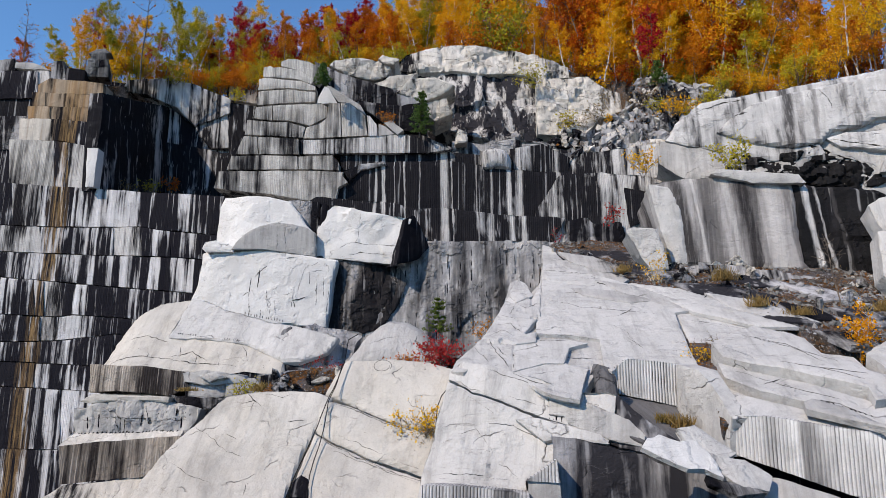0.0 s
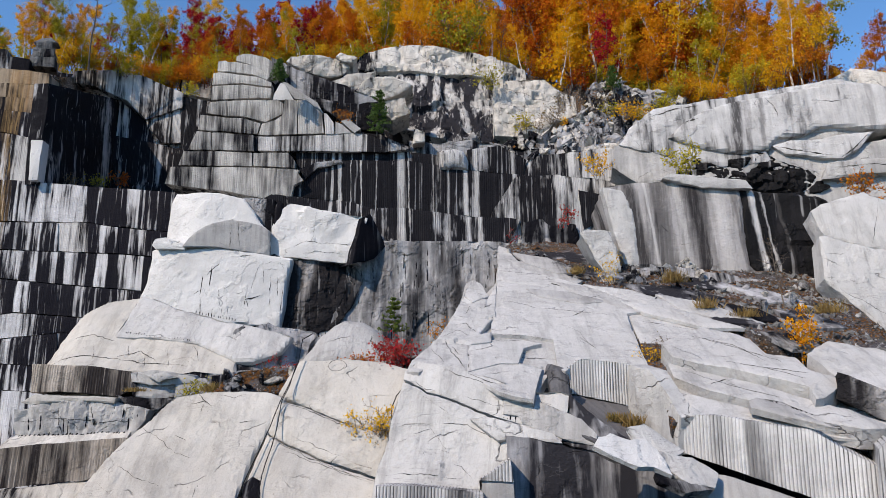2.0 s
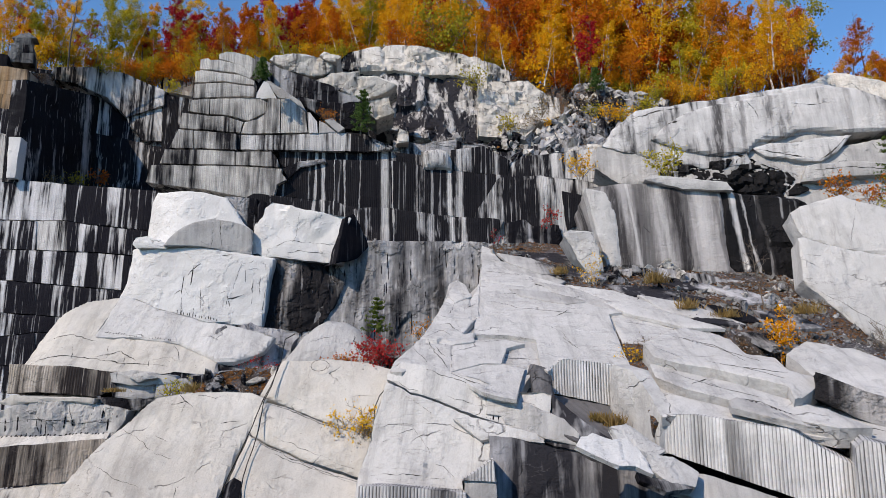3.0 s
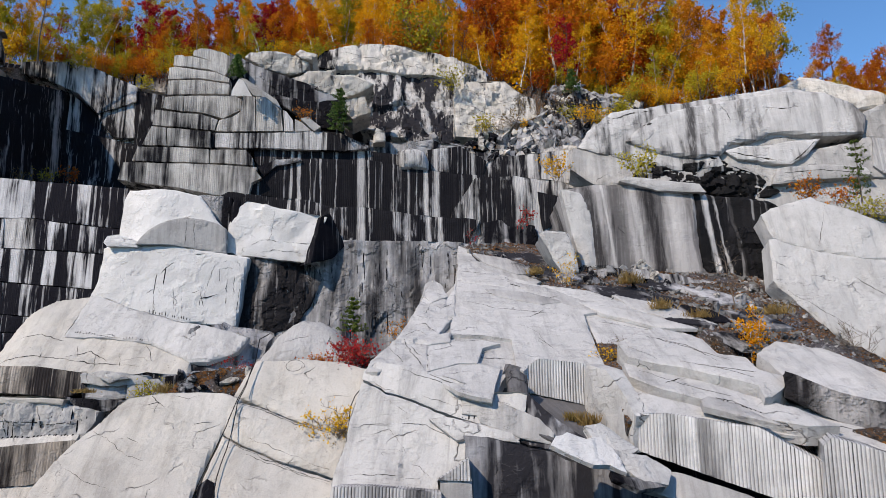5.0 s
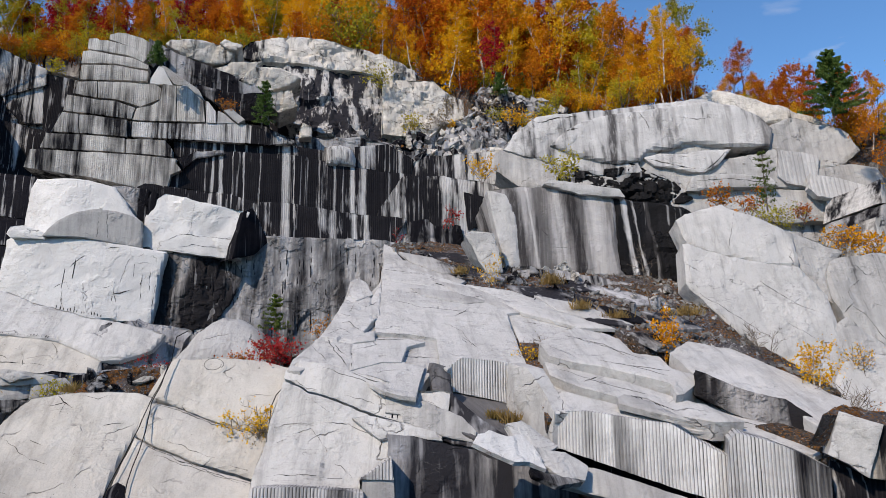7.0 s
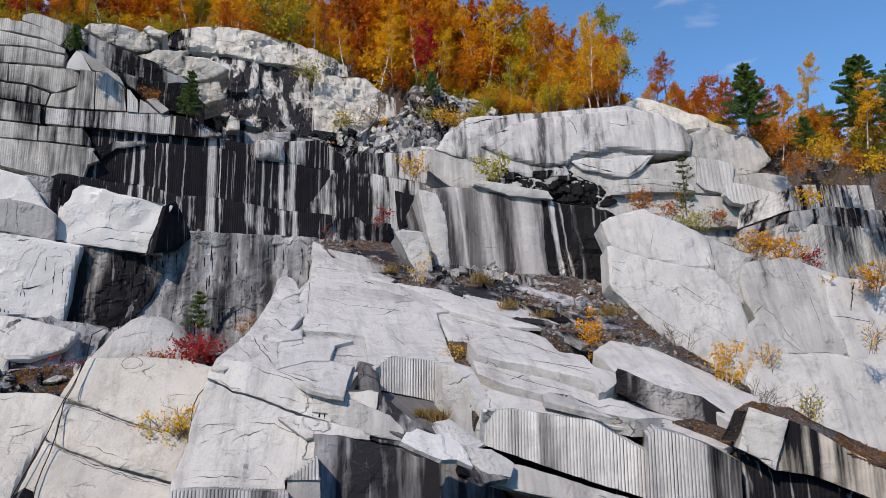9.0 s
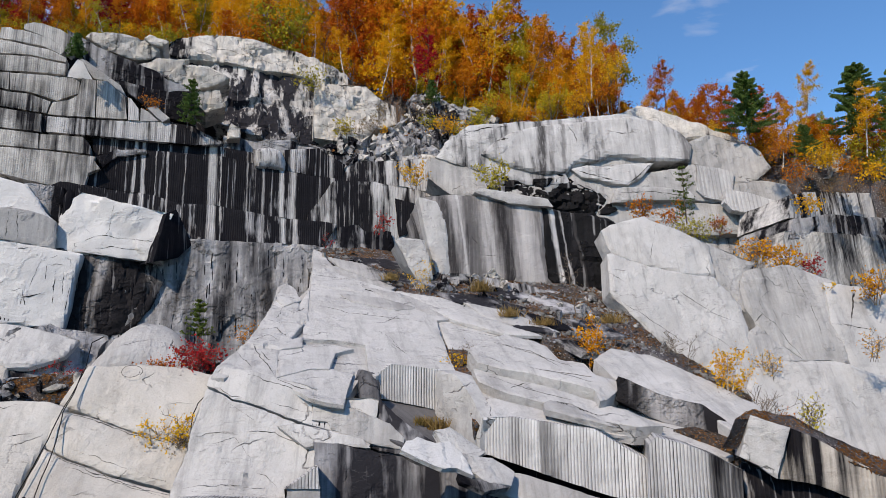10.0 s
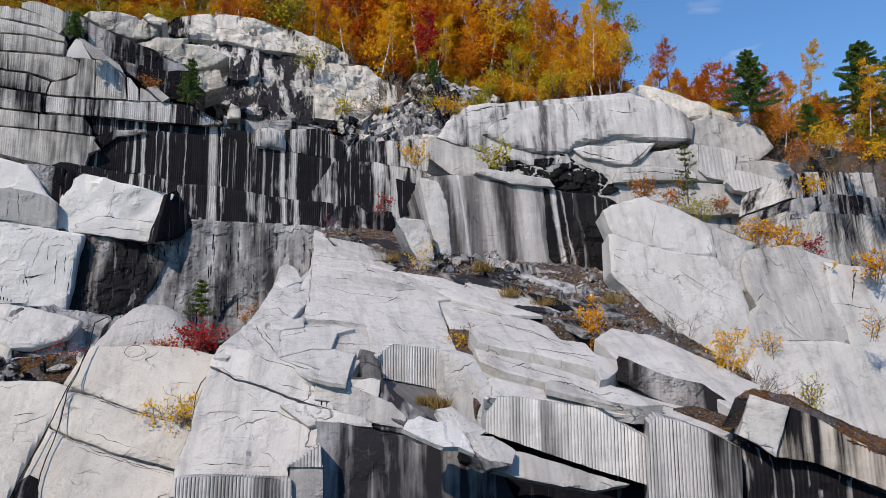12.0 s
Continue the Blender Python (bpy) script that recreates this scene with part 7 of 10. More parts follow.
# ledge of leaf litter above the slab
stone = rock("litter_ledge", "ledge of brown leaf litter, gravel and moss", pose(3.64, 18.31, 8.77, -68, 0, -4),
     [(0.00, 16.43), (0.77, 21.83), (3.52, 23.36), (7.23, 21.60), (10.84, 18.00), (14.71, 14.89), (13.30, 6.24), (13.39, 1.33), (12.35, 0.00), (11.69, 1.65), (11.32, 4.17), (10.33, 4.84), (8.89, 6.15), (7.59, 8.84), (5.57, 10.28), (3.78, 13.72), (1.59, 17.62)],
     1.5, LITTER, step=0.25, rough=0.15, chips=0.12, cell=1.2)
scatter_leaves(stone, 12000, FALLEN, 0.075, 1)
scatter_gravel(stone, 5000, GREY, 0.03, 0.10, 1)
scatter_gravel(stone, 4000, DULL, 0.06, 0.20, 2)
scatter_gravel(stone, 160, PALE, 0.10, 0.26, 4)
stone = rock("rock_plate", "flat weathered rock plate half buried in litter", pose(6.60, 33.85, 15.23, -68, 0, -4),
     [(0.00, 3.43), (2.70, 2.80), (4.50, 0.96), (3.09, 0.00), (1.00, 1.69)],
     0.25, WET, step=0.15, rough=0.05, chips=0.05, group='rock plates on the litter ledge')
stone = rock("rock_plate", "flat weathered rock plate half buried in litter", pose(7.27, 31.11, 14.15, -68, 0, -4),
     [(0.00, 3.48), (2.17, 2.59), (3.95, 0.35), (2.74, 0.00), (1.08, 1.29)],
     0.25, WET, step=0.15, rough=0.05, chips=0.05, group='rock plates on the litter ledge')
stone = rock("rock_plate", "flat weathered rock plate half buried in litter", pose(9.51, 33.14, 15.05, -68, 0, -4),
     [(0.00, 3.00), (2.81, 1.59), (3.90, 0.01), (2.08, 0.00)],
     0.25, GREY, step=0.15, rough=0.05, chips=0.05, group='rock plates on the litter ledge')
stone = rock("rock_plate", "flat weathered rock plate half buried in litter", pose(9.61, 27.74, 12.89, -68, 0, -4),
     [(0.00, 2.73), (2.52, 2.01), (3.81, 0.28), (2.39, 0.00), (0.64, 1.09)],
     0.25, WET, step=0.15, rough=0.05, chips=0.05, group='rock plates on the litter ledge')
stone = rock("rock_plate", "flat weathered rock plate half buried in litter", pose(11.90, 29.31, 13.55, -68, 0, -4),
     [(0.00, 2.74), (2.08, 1.89), (3.25, 0.37), (1.41, 0.00)],
     0.25, WET, step=0.15, rough=0.05, chips=0.05, group='rock plates on the litter ledge')
stone = rock("rock_plate", "flat weathered rock plate half buried in litter", pose(12.31, 24.86, 11.78, -68, 0, -4),
     [(0.00, 2.85), (1.68, 1.80), (2.14, 0.00), (0.82, 0.38)],
     0.25, GREY, step=0.15, rough=0.05, chips=0.05, group='rock plates on the litter ledge')
stone = rock("rock_plate", "flat weathered rock plate half buried in litter", pose(14.30, 27.11, 12.75, -68, 0, -4),
     [(0.00, 2.99), (1.51, 1.76), (2.09, 0.00), (0.48, 0.06)],
     0.25, WET, step=0.15, rough=0.05, chips=0.05, group='rock plates on the litter ledge')
stone = rock("rock_plate", "flat weathered rock plate half buried in litter", pose(11.05, 24.70, 11.70, -68, 0, -4),
     [(0.00, 2.44), (1.45, 1.58), (2.28, 0.00), (0.93, 0.23)],
     0.25, WET, step=0.15, rough=0.05, chips=0.05, group='rock plates on the litter ledge')
stone = rock("rock_plate", "flat weathered rock plate half buried in litter", pose(12.69, 22.43, 10.80, -68, 0, -4),
     [(0.00, 1.73), (1.26, 1.38), (1.39, 0.00), (0.42, 0.11)],
     0.25, GREY, step=0.15, rough=0.05, chips=0.05, group='rock plates on the litter ledge')
stone = rock("rock_plate", "flat weathered rock plate half buried in litter", pose(14.49, 24.20, 11.57, -68, 0, -4),
     [(0.00, 2.38), (1.32, 1.82), (1.68, 0.04), (0.40, 0.00)],
     0.25, WET, step=0.15, rough=0.05, chips=0.05, group='rock plates on the litter ledge')

# striped block
stone = rock("granite_block", "huge smooth granite block striped by grey and black water", pose(10.25, 33.12, 14.46, -5, 0, -8),
     [(0.00, 4.78), (1.75, 4.99), (3.90, 4.90), (6.71, 4.53), (6.78, 0.54), (7.22, 0.00), (4.02, 0.53), (1.35, 0.58), (0.84, 1.58), (0.51, 2.77)],
     5, BAND, step=0.35, rough=0.1, edge=0.135)
# black stands for wet stone and for the overhang's shade together
stone = rock("granite_block", "wet end of the striped block, its black also painting shade", pose(16.80, 32.27, 13.59, -5, 0, -8),
     [(0.00, 5.50), (2.90, 5.18), (4.19, 4.78), (5.13, 4.10), (4.90, 0.00), (1.12, 0.70), (0.35, 0.89), (0.05, 2.66)],
     5, JET, step=0.25, rough=0.2, edge=0.18, chips=0.2, cell=0.5)
stone = rock("granite_slab", "pale split corner of the striped block", pose(10.18, 33.12, 15.02, -5, 0, -8),
     [(0.00, 4.20), (0.95, 3.99), (1.47, 2.84), (1.58, 0.08), (0.88, 0.00), (0.44, 1.89)],
     1, WHITE, step=0.2, rough=0.06, edge=0.09)
stone = rock("granite_slab", "long white slab lying on the striped block", pose(13.13, 32.80, 18.92, -5, 0, -8),
     [(0.00, 0.62), (0.32, 0.89), (1.86, 0.71), (4.05, 0.43), (4.34, 0.00), (1.83, 0.07)],
     3, WHITE, step=0.2, rough=0.06, edge=0.068)
stone = rock("granite_block", "pale weathered block leaning at the ledge", pose(8.69, 32.13, 14.55, -5, 0, -8),
     [(0.00, 2.02), (0.34, 2.26), (1.41, 2.12), (1.73, 1.27), (1.83, 0.13), (1.15, 0.00), (0.61, 0.89)],
     2, WHITE, step=0.17, rough=0.1, edge=0.135)
stone = rock("granite_slab", "grey rock shelf at the foot of the block", pose(10.43, 31.03, 13.25, -40, 0, -14),
     [(0.00, 1.95), (2.28, 2.14), (4.48, 1.59), (6.08, 0.99), (6.17, 0.00), (3.51, 0.68), (0.79, 1.22)],
     1, GREY, step=0.2, rough=0.12, chips=0.12)
stone = rock("granite_slab", "dark damp rock shelf", pose(12.86, 28.42, 10.77, -40, 0, -14),
     [(0.00, 4.01), (2.74, 3.64), (5.00, 3.66), (6.28, 2.13), (7.22, 0.69), (6.48, 0.00), (4.37, 1.04), (2.38, 1.75), (0.43, 3.04)],
     1, WET, step=0.2, rough=0.1)
stone = rock("granite_slab", "pale rounded rock with dark drips", pose(16.53, 26.37, 10.86, -40, 0, -14),
     [(0.00, 1.17), (0.83, 1.88), (2.23, 1.70), (2.76, 0.66), (2.25, 0.00), (1.01, 0.10)],
     1, PALE, step=0.15, rough=0.08, edge=0.18)

# upper right dome
stone = rock("granite_dome", "smooth grey granite dome with few dark streaks", pose(13.62, 40.69, 22.23, -12, 0, -14),
     [(0.00, 1.92), (0.77, 3.09), (2.31, 4.40), (6.54, 4.80), (11.29, 5.42), (13.31, 5.67), (15.20, 4.87), (17.16, 3.29), (17.28, 1.85), (13.24, 2.04), (10.92, 1.98), (8.53, 0.98), (8.82, 0.07), (5.83, 0.00), (3.28, 0.76)],
     5, DOME, step=0.25, rough=0.12, edge=0.135, chips=0.1, cell=0.3)
crack(stone, [(9.69, 1.22), (10.94, 2.23), (13.30, 2.47), (17.17, 2.15)], 0.084)
crack(stone, [(8.53, 0.98), (10.51, 1.79), (12.46, 2.02)], 0.056)
crack(stone, [(1.91, 3.69), (3.44, 4.17), (4.97, 4.31)], 0.126)
crack(stone, [(12.50, 2.28), (14.82, 2.17), (16.99, 1.97)], 0.112)
stone = rock("granite_dome", "pale rock foot under the dome", pose(13.10, 40.75, 21.27, -12, 0, -14),
     [(0.24, 2.86), (1.27, 2.72), (3.84, 1.87), (6.40, 1.15), (9.03, 1.21), (7.44, 0.15), (4.48, 0.00), (1.57, 0.10), (0.00, 1.36)],
     3, PALE, step=0.2, rough=0.12, edge=0.09, chips=0.15, cell=0.5)
stone = rock("granite_dome", "weathered rounded crown of the dome", pose(26.72, 39.51, 25.73, -12, 0, -14),
     [(0.00, 2.45), (1.78, 3.46), (4.57, 2.61), (8.50, 1.10), (10.17, 0.00), (6.72, 0.45), (4.32, 0.97)],
     4, WARM, step=0.3, rough=0.15, edge=0.225)
stone = rock("granite_dome", "split plates on the granite dome", pose(21.93, 38.50, 20.89, -12, 0, -14),
     [(0.29, 1.49), (0.00, 2.49), (2.42, 3.66), (5.14, 3.65), (5.84, 3.07), (5.17, 2.37), (7.77, 2.82), (10.11, 2.66), (10.48, 0.35), (7.41, 0.49), (3.53, 0.00)],
     4, PALE, step=0.25, rough=0.1, edge=0.135, chips=0.2, cell=0.35)
stone = rock("granite_dome", "lens-shaped plate on the dome", pose(22.21, 38.37, 22.32, -12, 0, -14),
     [(0.00, 1.11), (1.14, 1.39), (2.43, 1.35), (3.83, 1.55), (5.67, 1.61), (4.76, 0.56), (3.76, 0.00), (2.27, 0.16), (0.62, 0.53)],
     1, DOME, step=0.2, rough=0.06, edge=0.1, chips=0.06, cell=0.4)
crack(stone, [(0.06, 1.02), (1.97, 0.49), (3.29, 0.21)], 0.12)
# dark seam along the lower right rim paints in the shading there
crack(stone, [(3.67, 0.04), (4.42, 0.57), (5.30, 1.42)], 0.1)
stone = rock("granite_dome", "thin stepped plate below the dome", pose(24.38, 37.38, 20.98, -12, 0, -14),
     [(0.00, 0.00), (0.55, 1.07), (3.17, 1.19), (5.44, 0.93), (5.78, 0.31), (3.01, 0.23)],
     1, PALE, step=0.2, rough=0.06, edge=0.1, chips=0.06, cell=0.4)
crack(stone, [(0.76, 0.67), (3.10, 0.76), (5.04, 0.56)], 0.08)
stone = rock("granite_dome", "smooth overhanging sheet of the granite dome", pose(16.51, 39.78, 22.89, -12, 0, -14),
     [(0.00, 1.47), (0.96, 2.47), (2.27, 3.27), (3.98, 3.76), (5.53, 3.95), (7.32, 4.18), (10.19, 4.63), (12.24, 4.33), (13.81, 3.47), (14.45, 2.50), (14.10, 1.33), (11.72, 1.21), (9.73, 1.47), (8.65, 1.59), (7.91, 1.21), (6.23, 0.94), (5.63, 0.27), (4.06, 0.00), (2.03, 0.50)],
     1, DOME, step=0.2, rough=0.06, edge=0.25, chips=0.08, cell=0.35)
crack(stone, [(0.11, 2.04), (0.95, 2.43), (1.78, 2.57)], 0.2)
crack(stone, [(8.62, 3.41), (9.64, 3.21), (10.69, 3.34)], 0.08)
crack(stone, [(5.86, 3.77), (6.31, 3.12), (6.40, 2.41)], 0.05)
stone = rock("granite_dome", "ribbed pale block of the dome with drill grooves", pose(30.31, 36.20, 21.14, -12, 0, -14),
     [(0.29, 2.80), (1.85, 2.59), (2.86, 2.32), (2.24, 0.00), (0.44, 0.43), (0.00, 0.91)],
     0.6, RIB, step=0.25, rough=0.03, edge=0.05, flute=0.03, spacing=0.26)
stone = rock("granite_dome", "ribbed low course of the dome with drill grooves", pose(31.47, 35.08, 20.21, -12, 0, -14),
     [(0.33, 1.84), (1.81, 1.54), (3.81, 0.92), (4.12, 0.04), (2.09, 0.00), (0.43, 0.29), (0.00, 0.85)],
     0.5, RIB, step=0.25, rough=0.03, edge=0.05, flute=0.03, spacing=0.26)
stone = rock("granite_dome", "broken grey shoulder of the dome", pose(30.21, 36.79, 22.60, -12, 0, -14),
     [(0.00, 1.47), (0.44, 3.24), (2.25, 3.92), (5.40, 2.76), (5.89, 1.36), (4.71, 0.30), (3.06, 0.00), (1.65, 0.91)],
     4, PALE, step=0.23, rough=0.15, edge=0.135, chips=0.35, cell=0.4)
stone = rock("granite_dome", "drill-grooved pale shelf of the dome", pose(29.27, 36.41, 20.09, -12, 0, -14),
     [(0.00, 2.97), (0.95, 4.02), (2.67, 3.68), (3.85, 2.55), (5.70, 2.89), (7.44, 2.63), (8.06, 1.46), (7.66, 0.00), (3.20, 1.15)],
     3, PALE, step=0.25, rough=0.08, edge=0.068)
stone = rock("granite_dome", "pale tilted shelf below the dome", pose(21.78, 38.16, 18.76, -12, 0, -14),
     [(0.00, 3.69), (3.61, 2.12), (7.50, 2.61), (10.96, 2.44), (15.44, 1.28), (17.28, 0.74), (16.71, 0.00), (12.12, 0.33), (7.14, 0.25), (2.68, 0.58)],
     3, PALE, step=0.25, rough=0.12, edge=0.09, chips=0.15)
stone = rock("rock_ledge", "dark broken hollow under the dome", pose(16.68, 39.54, 19.97, -12, 0, -14),
     [(0.00, 1.95), (0.79, 2.95), (2.68, 3.33), (5.28, 2.90), (7.42, 1.71), (8.43, 0.59), (7.24, 0.00), (3.61, 0.81)],
     2, JET, step=0.12, rough=0.15, chips=0.45, cell=0.6, joints=0.3, tall=0.4)
stone = rock("rock_ledge", "shaded ledge with bushes", pose(27.47, 36.63, 15.39, -12, 0, -14),
     [(0.00, 3.81), (4.05, 5.02), (7.56, 4.83), (10.20, 4.17), (11.76, 2.36), (12.35, 0.00), (6.89, 1.51), (2.88, 2.65)],
     3, GREY, step=0.25, rough=0.2, chips=0.25)
stone = rock("granite_wall", "grey grooved wall below the pines", pose(32.51, 31.22, 19.17, -6, 0, 4),
     [(0.00, 0.00), (0.61, 1.56), (3.65, 2.07), (8.98, 2.44), (17.46, 3.11), (16.75, 1.25), (3.17, 0.28)],
     4, STREAK, step=0.3, rough=0.08, edge=0.068)
stone = rock("granite_wall", "broken grey course below the pines", pose(31.88, 30.77, 17.68, -6, 0, 4),
     [(0.00, 0.00), (0.56, 1.36), (4.05, 1.96), (8.72, 2.17), (16.97, 2.74), (16.33, 1.08), (5.13, 0.53)],
     4, GREY, step=0.2, rough=0.12, chips=0.2, cell=0.5, edge=0.068)
crack(stone, [(4.51, 1.86), (4.35, 0.58)], 0.084)
crack(stone, [(7.07, 1.94), (6.48, 0.64)], 0.07)
stone = rock("granite_wall", "dark streaked grooved wall below the pines", pose(30.70, 30.24, 13.90, -6, 0, 4),
     [(0.00, 1.77), (1.06, 4.37), (7.39, 4.70), (17.55, 5.11), (15.59, 0.00), (2.85, 0.58)],
     4, STEP, step=0.3, rough=0.1)
stone = rock("rock_ledge", "leaf-strewn ledge below the pines", pose(34.77, 38.11, 20.99, -30, 0, -30),
     [(0.00, 1.85), (0.99, 8.04), (3.04, 6.94), (6.14, 5.77), (8.87, 6.00), (16.64, 5.03), (14.89, 0.00), (3.98, 1.01)],
     3, LITTER, step=0.3, rough=0.3, chips=0.3)
stone = rock("boulder", "brown weathered boulder below the pines", pose(39.29, 34.12, 23.11, -6, 0, 4),
     [(0.00, 0.00), (1.38, 2.04), (4.42, 2.66), (6.62, 2.42), (6.07, 0.70)],
     3, WARM, chips=0.3, category='boulder', step=0.25, rough=0.2, edge=0.27)

# white slabs beside the striped block
stone = rock("rock_slab", "fresh white granite slab sloping to the ledge", pose(17.68, 27.50, 14.52, -20, 0, -12),
     [(0.00, 2.57), (0.51, 2.90), (2.33, 3.41), (3.92, 2.67), (5.40, 1.80), (5.14, 0.00), (2.82, 0.26), (0.35, 1.19)],
     1.2, WHITE, edge=0.18, chips=0.12, cell=0.35, step=0.23, rough=0.1)
crack(stone, [(2.83, 3.03), (2.27, 1.42), (2.02, 0.74)], 0.035)
stone = rock("rock_slab", "fresh white granite slab sloping to the ledge", pose(17.13, 25.67, 9.56, -20, 0, -12),
     [(0.00, 4.54), (0.24, 6.57), (0.49, 6.58), (2.95, 5.65), (5.25, 5.32), (6.19, 3.89), (6.20, 1.79), (5.48, 0.00), (3.43, 0.73), (2.56, 1.46), (1.44, 2.32)],
     1.2, WHITE, edge=0.18, chips=0.12, cell=0.35, step=0.23, rough=0.1)
crack(stone, [(0.43, 3.97), (1.81, 2.86), (3.16, 1.78)], 0.028)
crack(stone, [(3.26, 4.58), (4.64, 3.44), (5.86, 2.89)], 0.035)
crack(stone, [(3.89, 2.60), (5.02, 1.79), (5.88, 1.52)], 0.035)
stone = rock("rock_slab", "grey granite slab leaning on the slope", pose(22.65, 26.04, 12.84, -20, 0, -12),
     [(0.16, 3.77), (2.37, 2.73), (1.40, 1.66), (1.22, 0.00), (0.00, 1.76)],
     4, PALE, edge=0.135, step=0.23, rough=0.1)
stone = rock("rock_slab", "grey washed granite slab", pose(23.51, 24.68, 9.98, -20, 0, -12),
     [(0.13, 4.63), (0.57, 5.37), (3.05, 5.64), (5.15, 4.83), (4.54, 1.36), (3.99, 0.00), (2.17, 0.27), (0.48, 1.91), (0.00, 3.33)],
     4, PALE, edge=0.18, chips=0.2, cell=0.4, step=0.23, rough=0.1)
crack(stone, [(0.09, 2.47), (0.82, 3.04), (0.70, 3.62), (1.45, 4.23)], 0.056)
crack(stone, [(0.34, 3.33), (1.21, 2.47), (2.07, 0.81)], 0.042)
crack(stone, [(2.90, 5.16), (3.28, 3.65), (3.27, 1.92)], 0.035)
stone = rock("rock_slab", "white split granite blocks", pose(27.23, 23.13, 8.24, -20, 0, -12),
     [(0.38, 6.59), (3.30, 6.14), (7.01, 4.97), (4.72, 0.00), (0.33, 2.12), (0.00, 4.34)],
     4, WHITE, edge=0.09, chips=0.2, cell=0.35, step=0.23, rough=0.1)
crack(stone, [(1.80, 6.12), (1.00, 4.34)], 0.126)
crack(stone, [(0.00, 4.34), (1.90, 4.06)], 0.056)
stone = rock("rock_slab", "long white slab descending to the lower blocks", pose(20.98, 22.05, 4.68, -20, 0, -12),
     [(0.00, 4.68), (0.70, 5.91), (2.13, 6.37), (4.77, 6.36), (7.12, 5.50), (9.85, 4.35), (7.85, 0.00), (4.89, 1.20), (2.41, 2.49), (0.33, 3.72)],
     3, WHITE, edge=0.18, step=0.23, rough=0.1)
stone = rock("rock_slab", "grey slab foot among bushes", pose(21.72, 24.48, 9.01, -20, 0, -12),
     [(0.00, 1.31), (0.89, 2.65), (1.95, 3.48), (3.63, 1.84), (5.45, 0.77), (4.63, 0.00), (2.59, 0.27)],
     3, PALE, edge=0.135, step=0.23, rough=0.1)

# ---------------------------------------------------------------- ground and water
def lerp(x, knots):
    return float(np.interp(x, [k[0] for k in knots], [k[1] for k in knots]))


CREST_Z = [(-40.1, 34.1), (-35.4, 35.6), (-30.2, 36.6), (-28.5, 40.1), (-21.8, 39.7), (-15.3, 36.1), (-8.8, 35.8), (-4.1, 36.2), (0.8, 37.0), (5.5, 36.5), (10.1, 35.3), (12.5, 33.8), (16.0, 32.2), (21.5, 30.9), (26.4, 30.0), (28.4, 30.0), (31.6, 30.1), (34.0, 27.7), (36.6, 26.1), (38.2, 24.5), (40.4, 23.6), (43.4, 22.1)]
CREST_Y = [(-40.1, 52.4), (-35.4, 55.7), (-30.2, 59.8), (-28.5, 68.3), (-21.8, 69.7), (-15.3, 58.0), (-8.8, 55.3), (-4.1, 55.9), (0.8, 55.0), (5.5, 54.7), (10.1, 54.1), (12.5, 52.5), (16.0, 50.5), (21.5, 48.4), (26.4, 46.0), (28.4, 44.7), (31.6, 42.5), (34.0, 39.3), (36.6, 36.8), (38.2, 33.6), (40.4, 31.0), (43.4, 26.7)]


def hill(x, y):
    """Height of the forest floor behind the cliffs."""
    z, edge = lerp(x, CREST_Z), lerp(x, CREST_Y)
    slope = lerp(x, [(-60, 0.06), (-16, 0.10), (-6, 0.40), (16, 0.42), (26, 0.25), (40, 0.10), (70, 0.06)])
    run = max(0.0, min(y - edge, 70.0))
    return z - 0.5 + slope * run + 0.5 * noise.noise(Vector((x * 0.1, y * 0.1, 0)))


def make_ground():
    xs = np.concatenate([np.linspace(-1500, -130, 8), np.linspace(-110, 130, 121), np.linspace(150, 1500, 8)])
    ys = np.concatenate([np.linspace(-600, -20, 8), np.linspace(-8, 130, 93), np.linspace(150, 2500, 9)])
    bm = bmesh.new()
    grid = []
    for y in ys:
        row = []
        for x in xs:
            edge = lerp(x, CREST_Y) + 1.0
            if y < -1:
                z = 8.4 + 0.15 * noise.noise(Vector((x * 0.2, y * 0.2, 1)))
            elif y < edge:
                z = -4.0
            else:
                z = hill(float(x), float(y))
            row.append(bm.verts.new((x, y, z)))
        grid.append(row)
    for a, b in zip(grid, grid[1:]):
        for i in range(len(xs) - 1):
            bm.faces.new((a[i], a[i + 1], b[i + 1], b[i]))
    ob = new("ground", finish_mesh("ground", bm, LITTER))
    return tagged(ob, "leaf-strewn forest floor and rim of the quarry pit", "ground", kind="structure")


make_ground()
wn2 = Nodes("pit_water")
WATER = wn2.finish((0.012, 0.016, 0.018, 1), 0.06, wn2.bump(wn2.noise(wn2.coords(), 3.0, 3), 0.01, 0.5))
bm = bmesh.new()
bmesh.ops.create_grid(bm, x_segments=20, y_segments=14, size=1.0)
for v in bm.verts:
    v.co = Vector((v.co.x * 90, 34 + v.co.y * 34, 0.7))
tagged(new("water", finish_mesh("water", bm, WATER)), "still dark water at the bottom of the pit", "water", kind="structure")


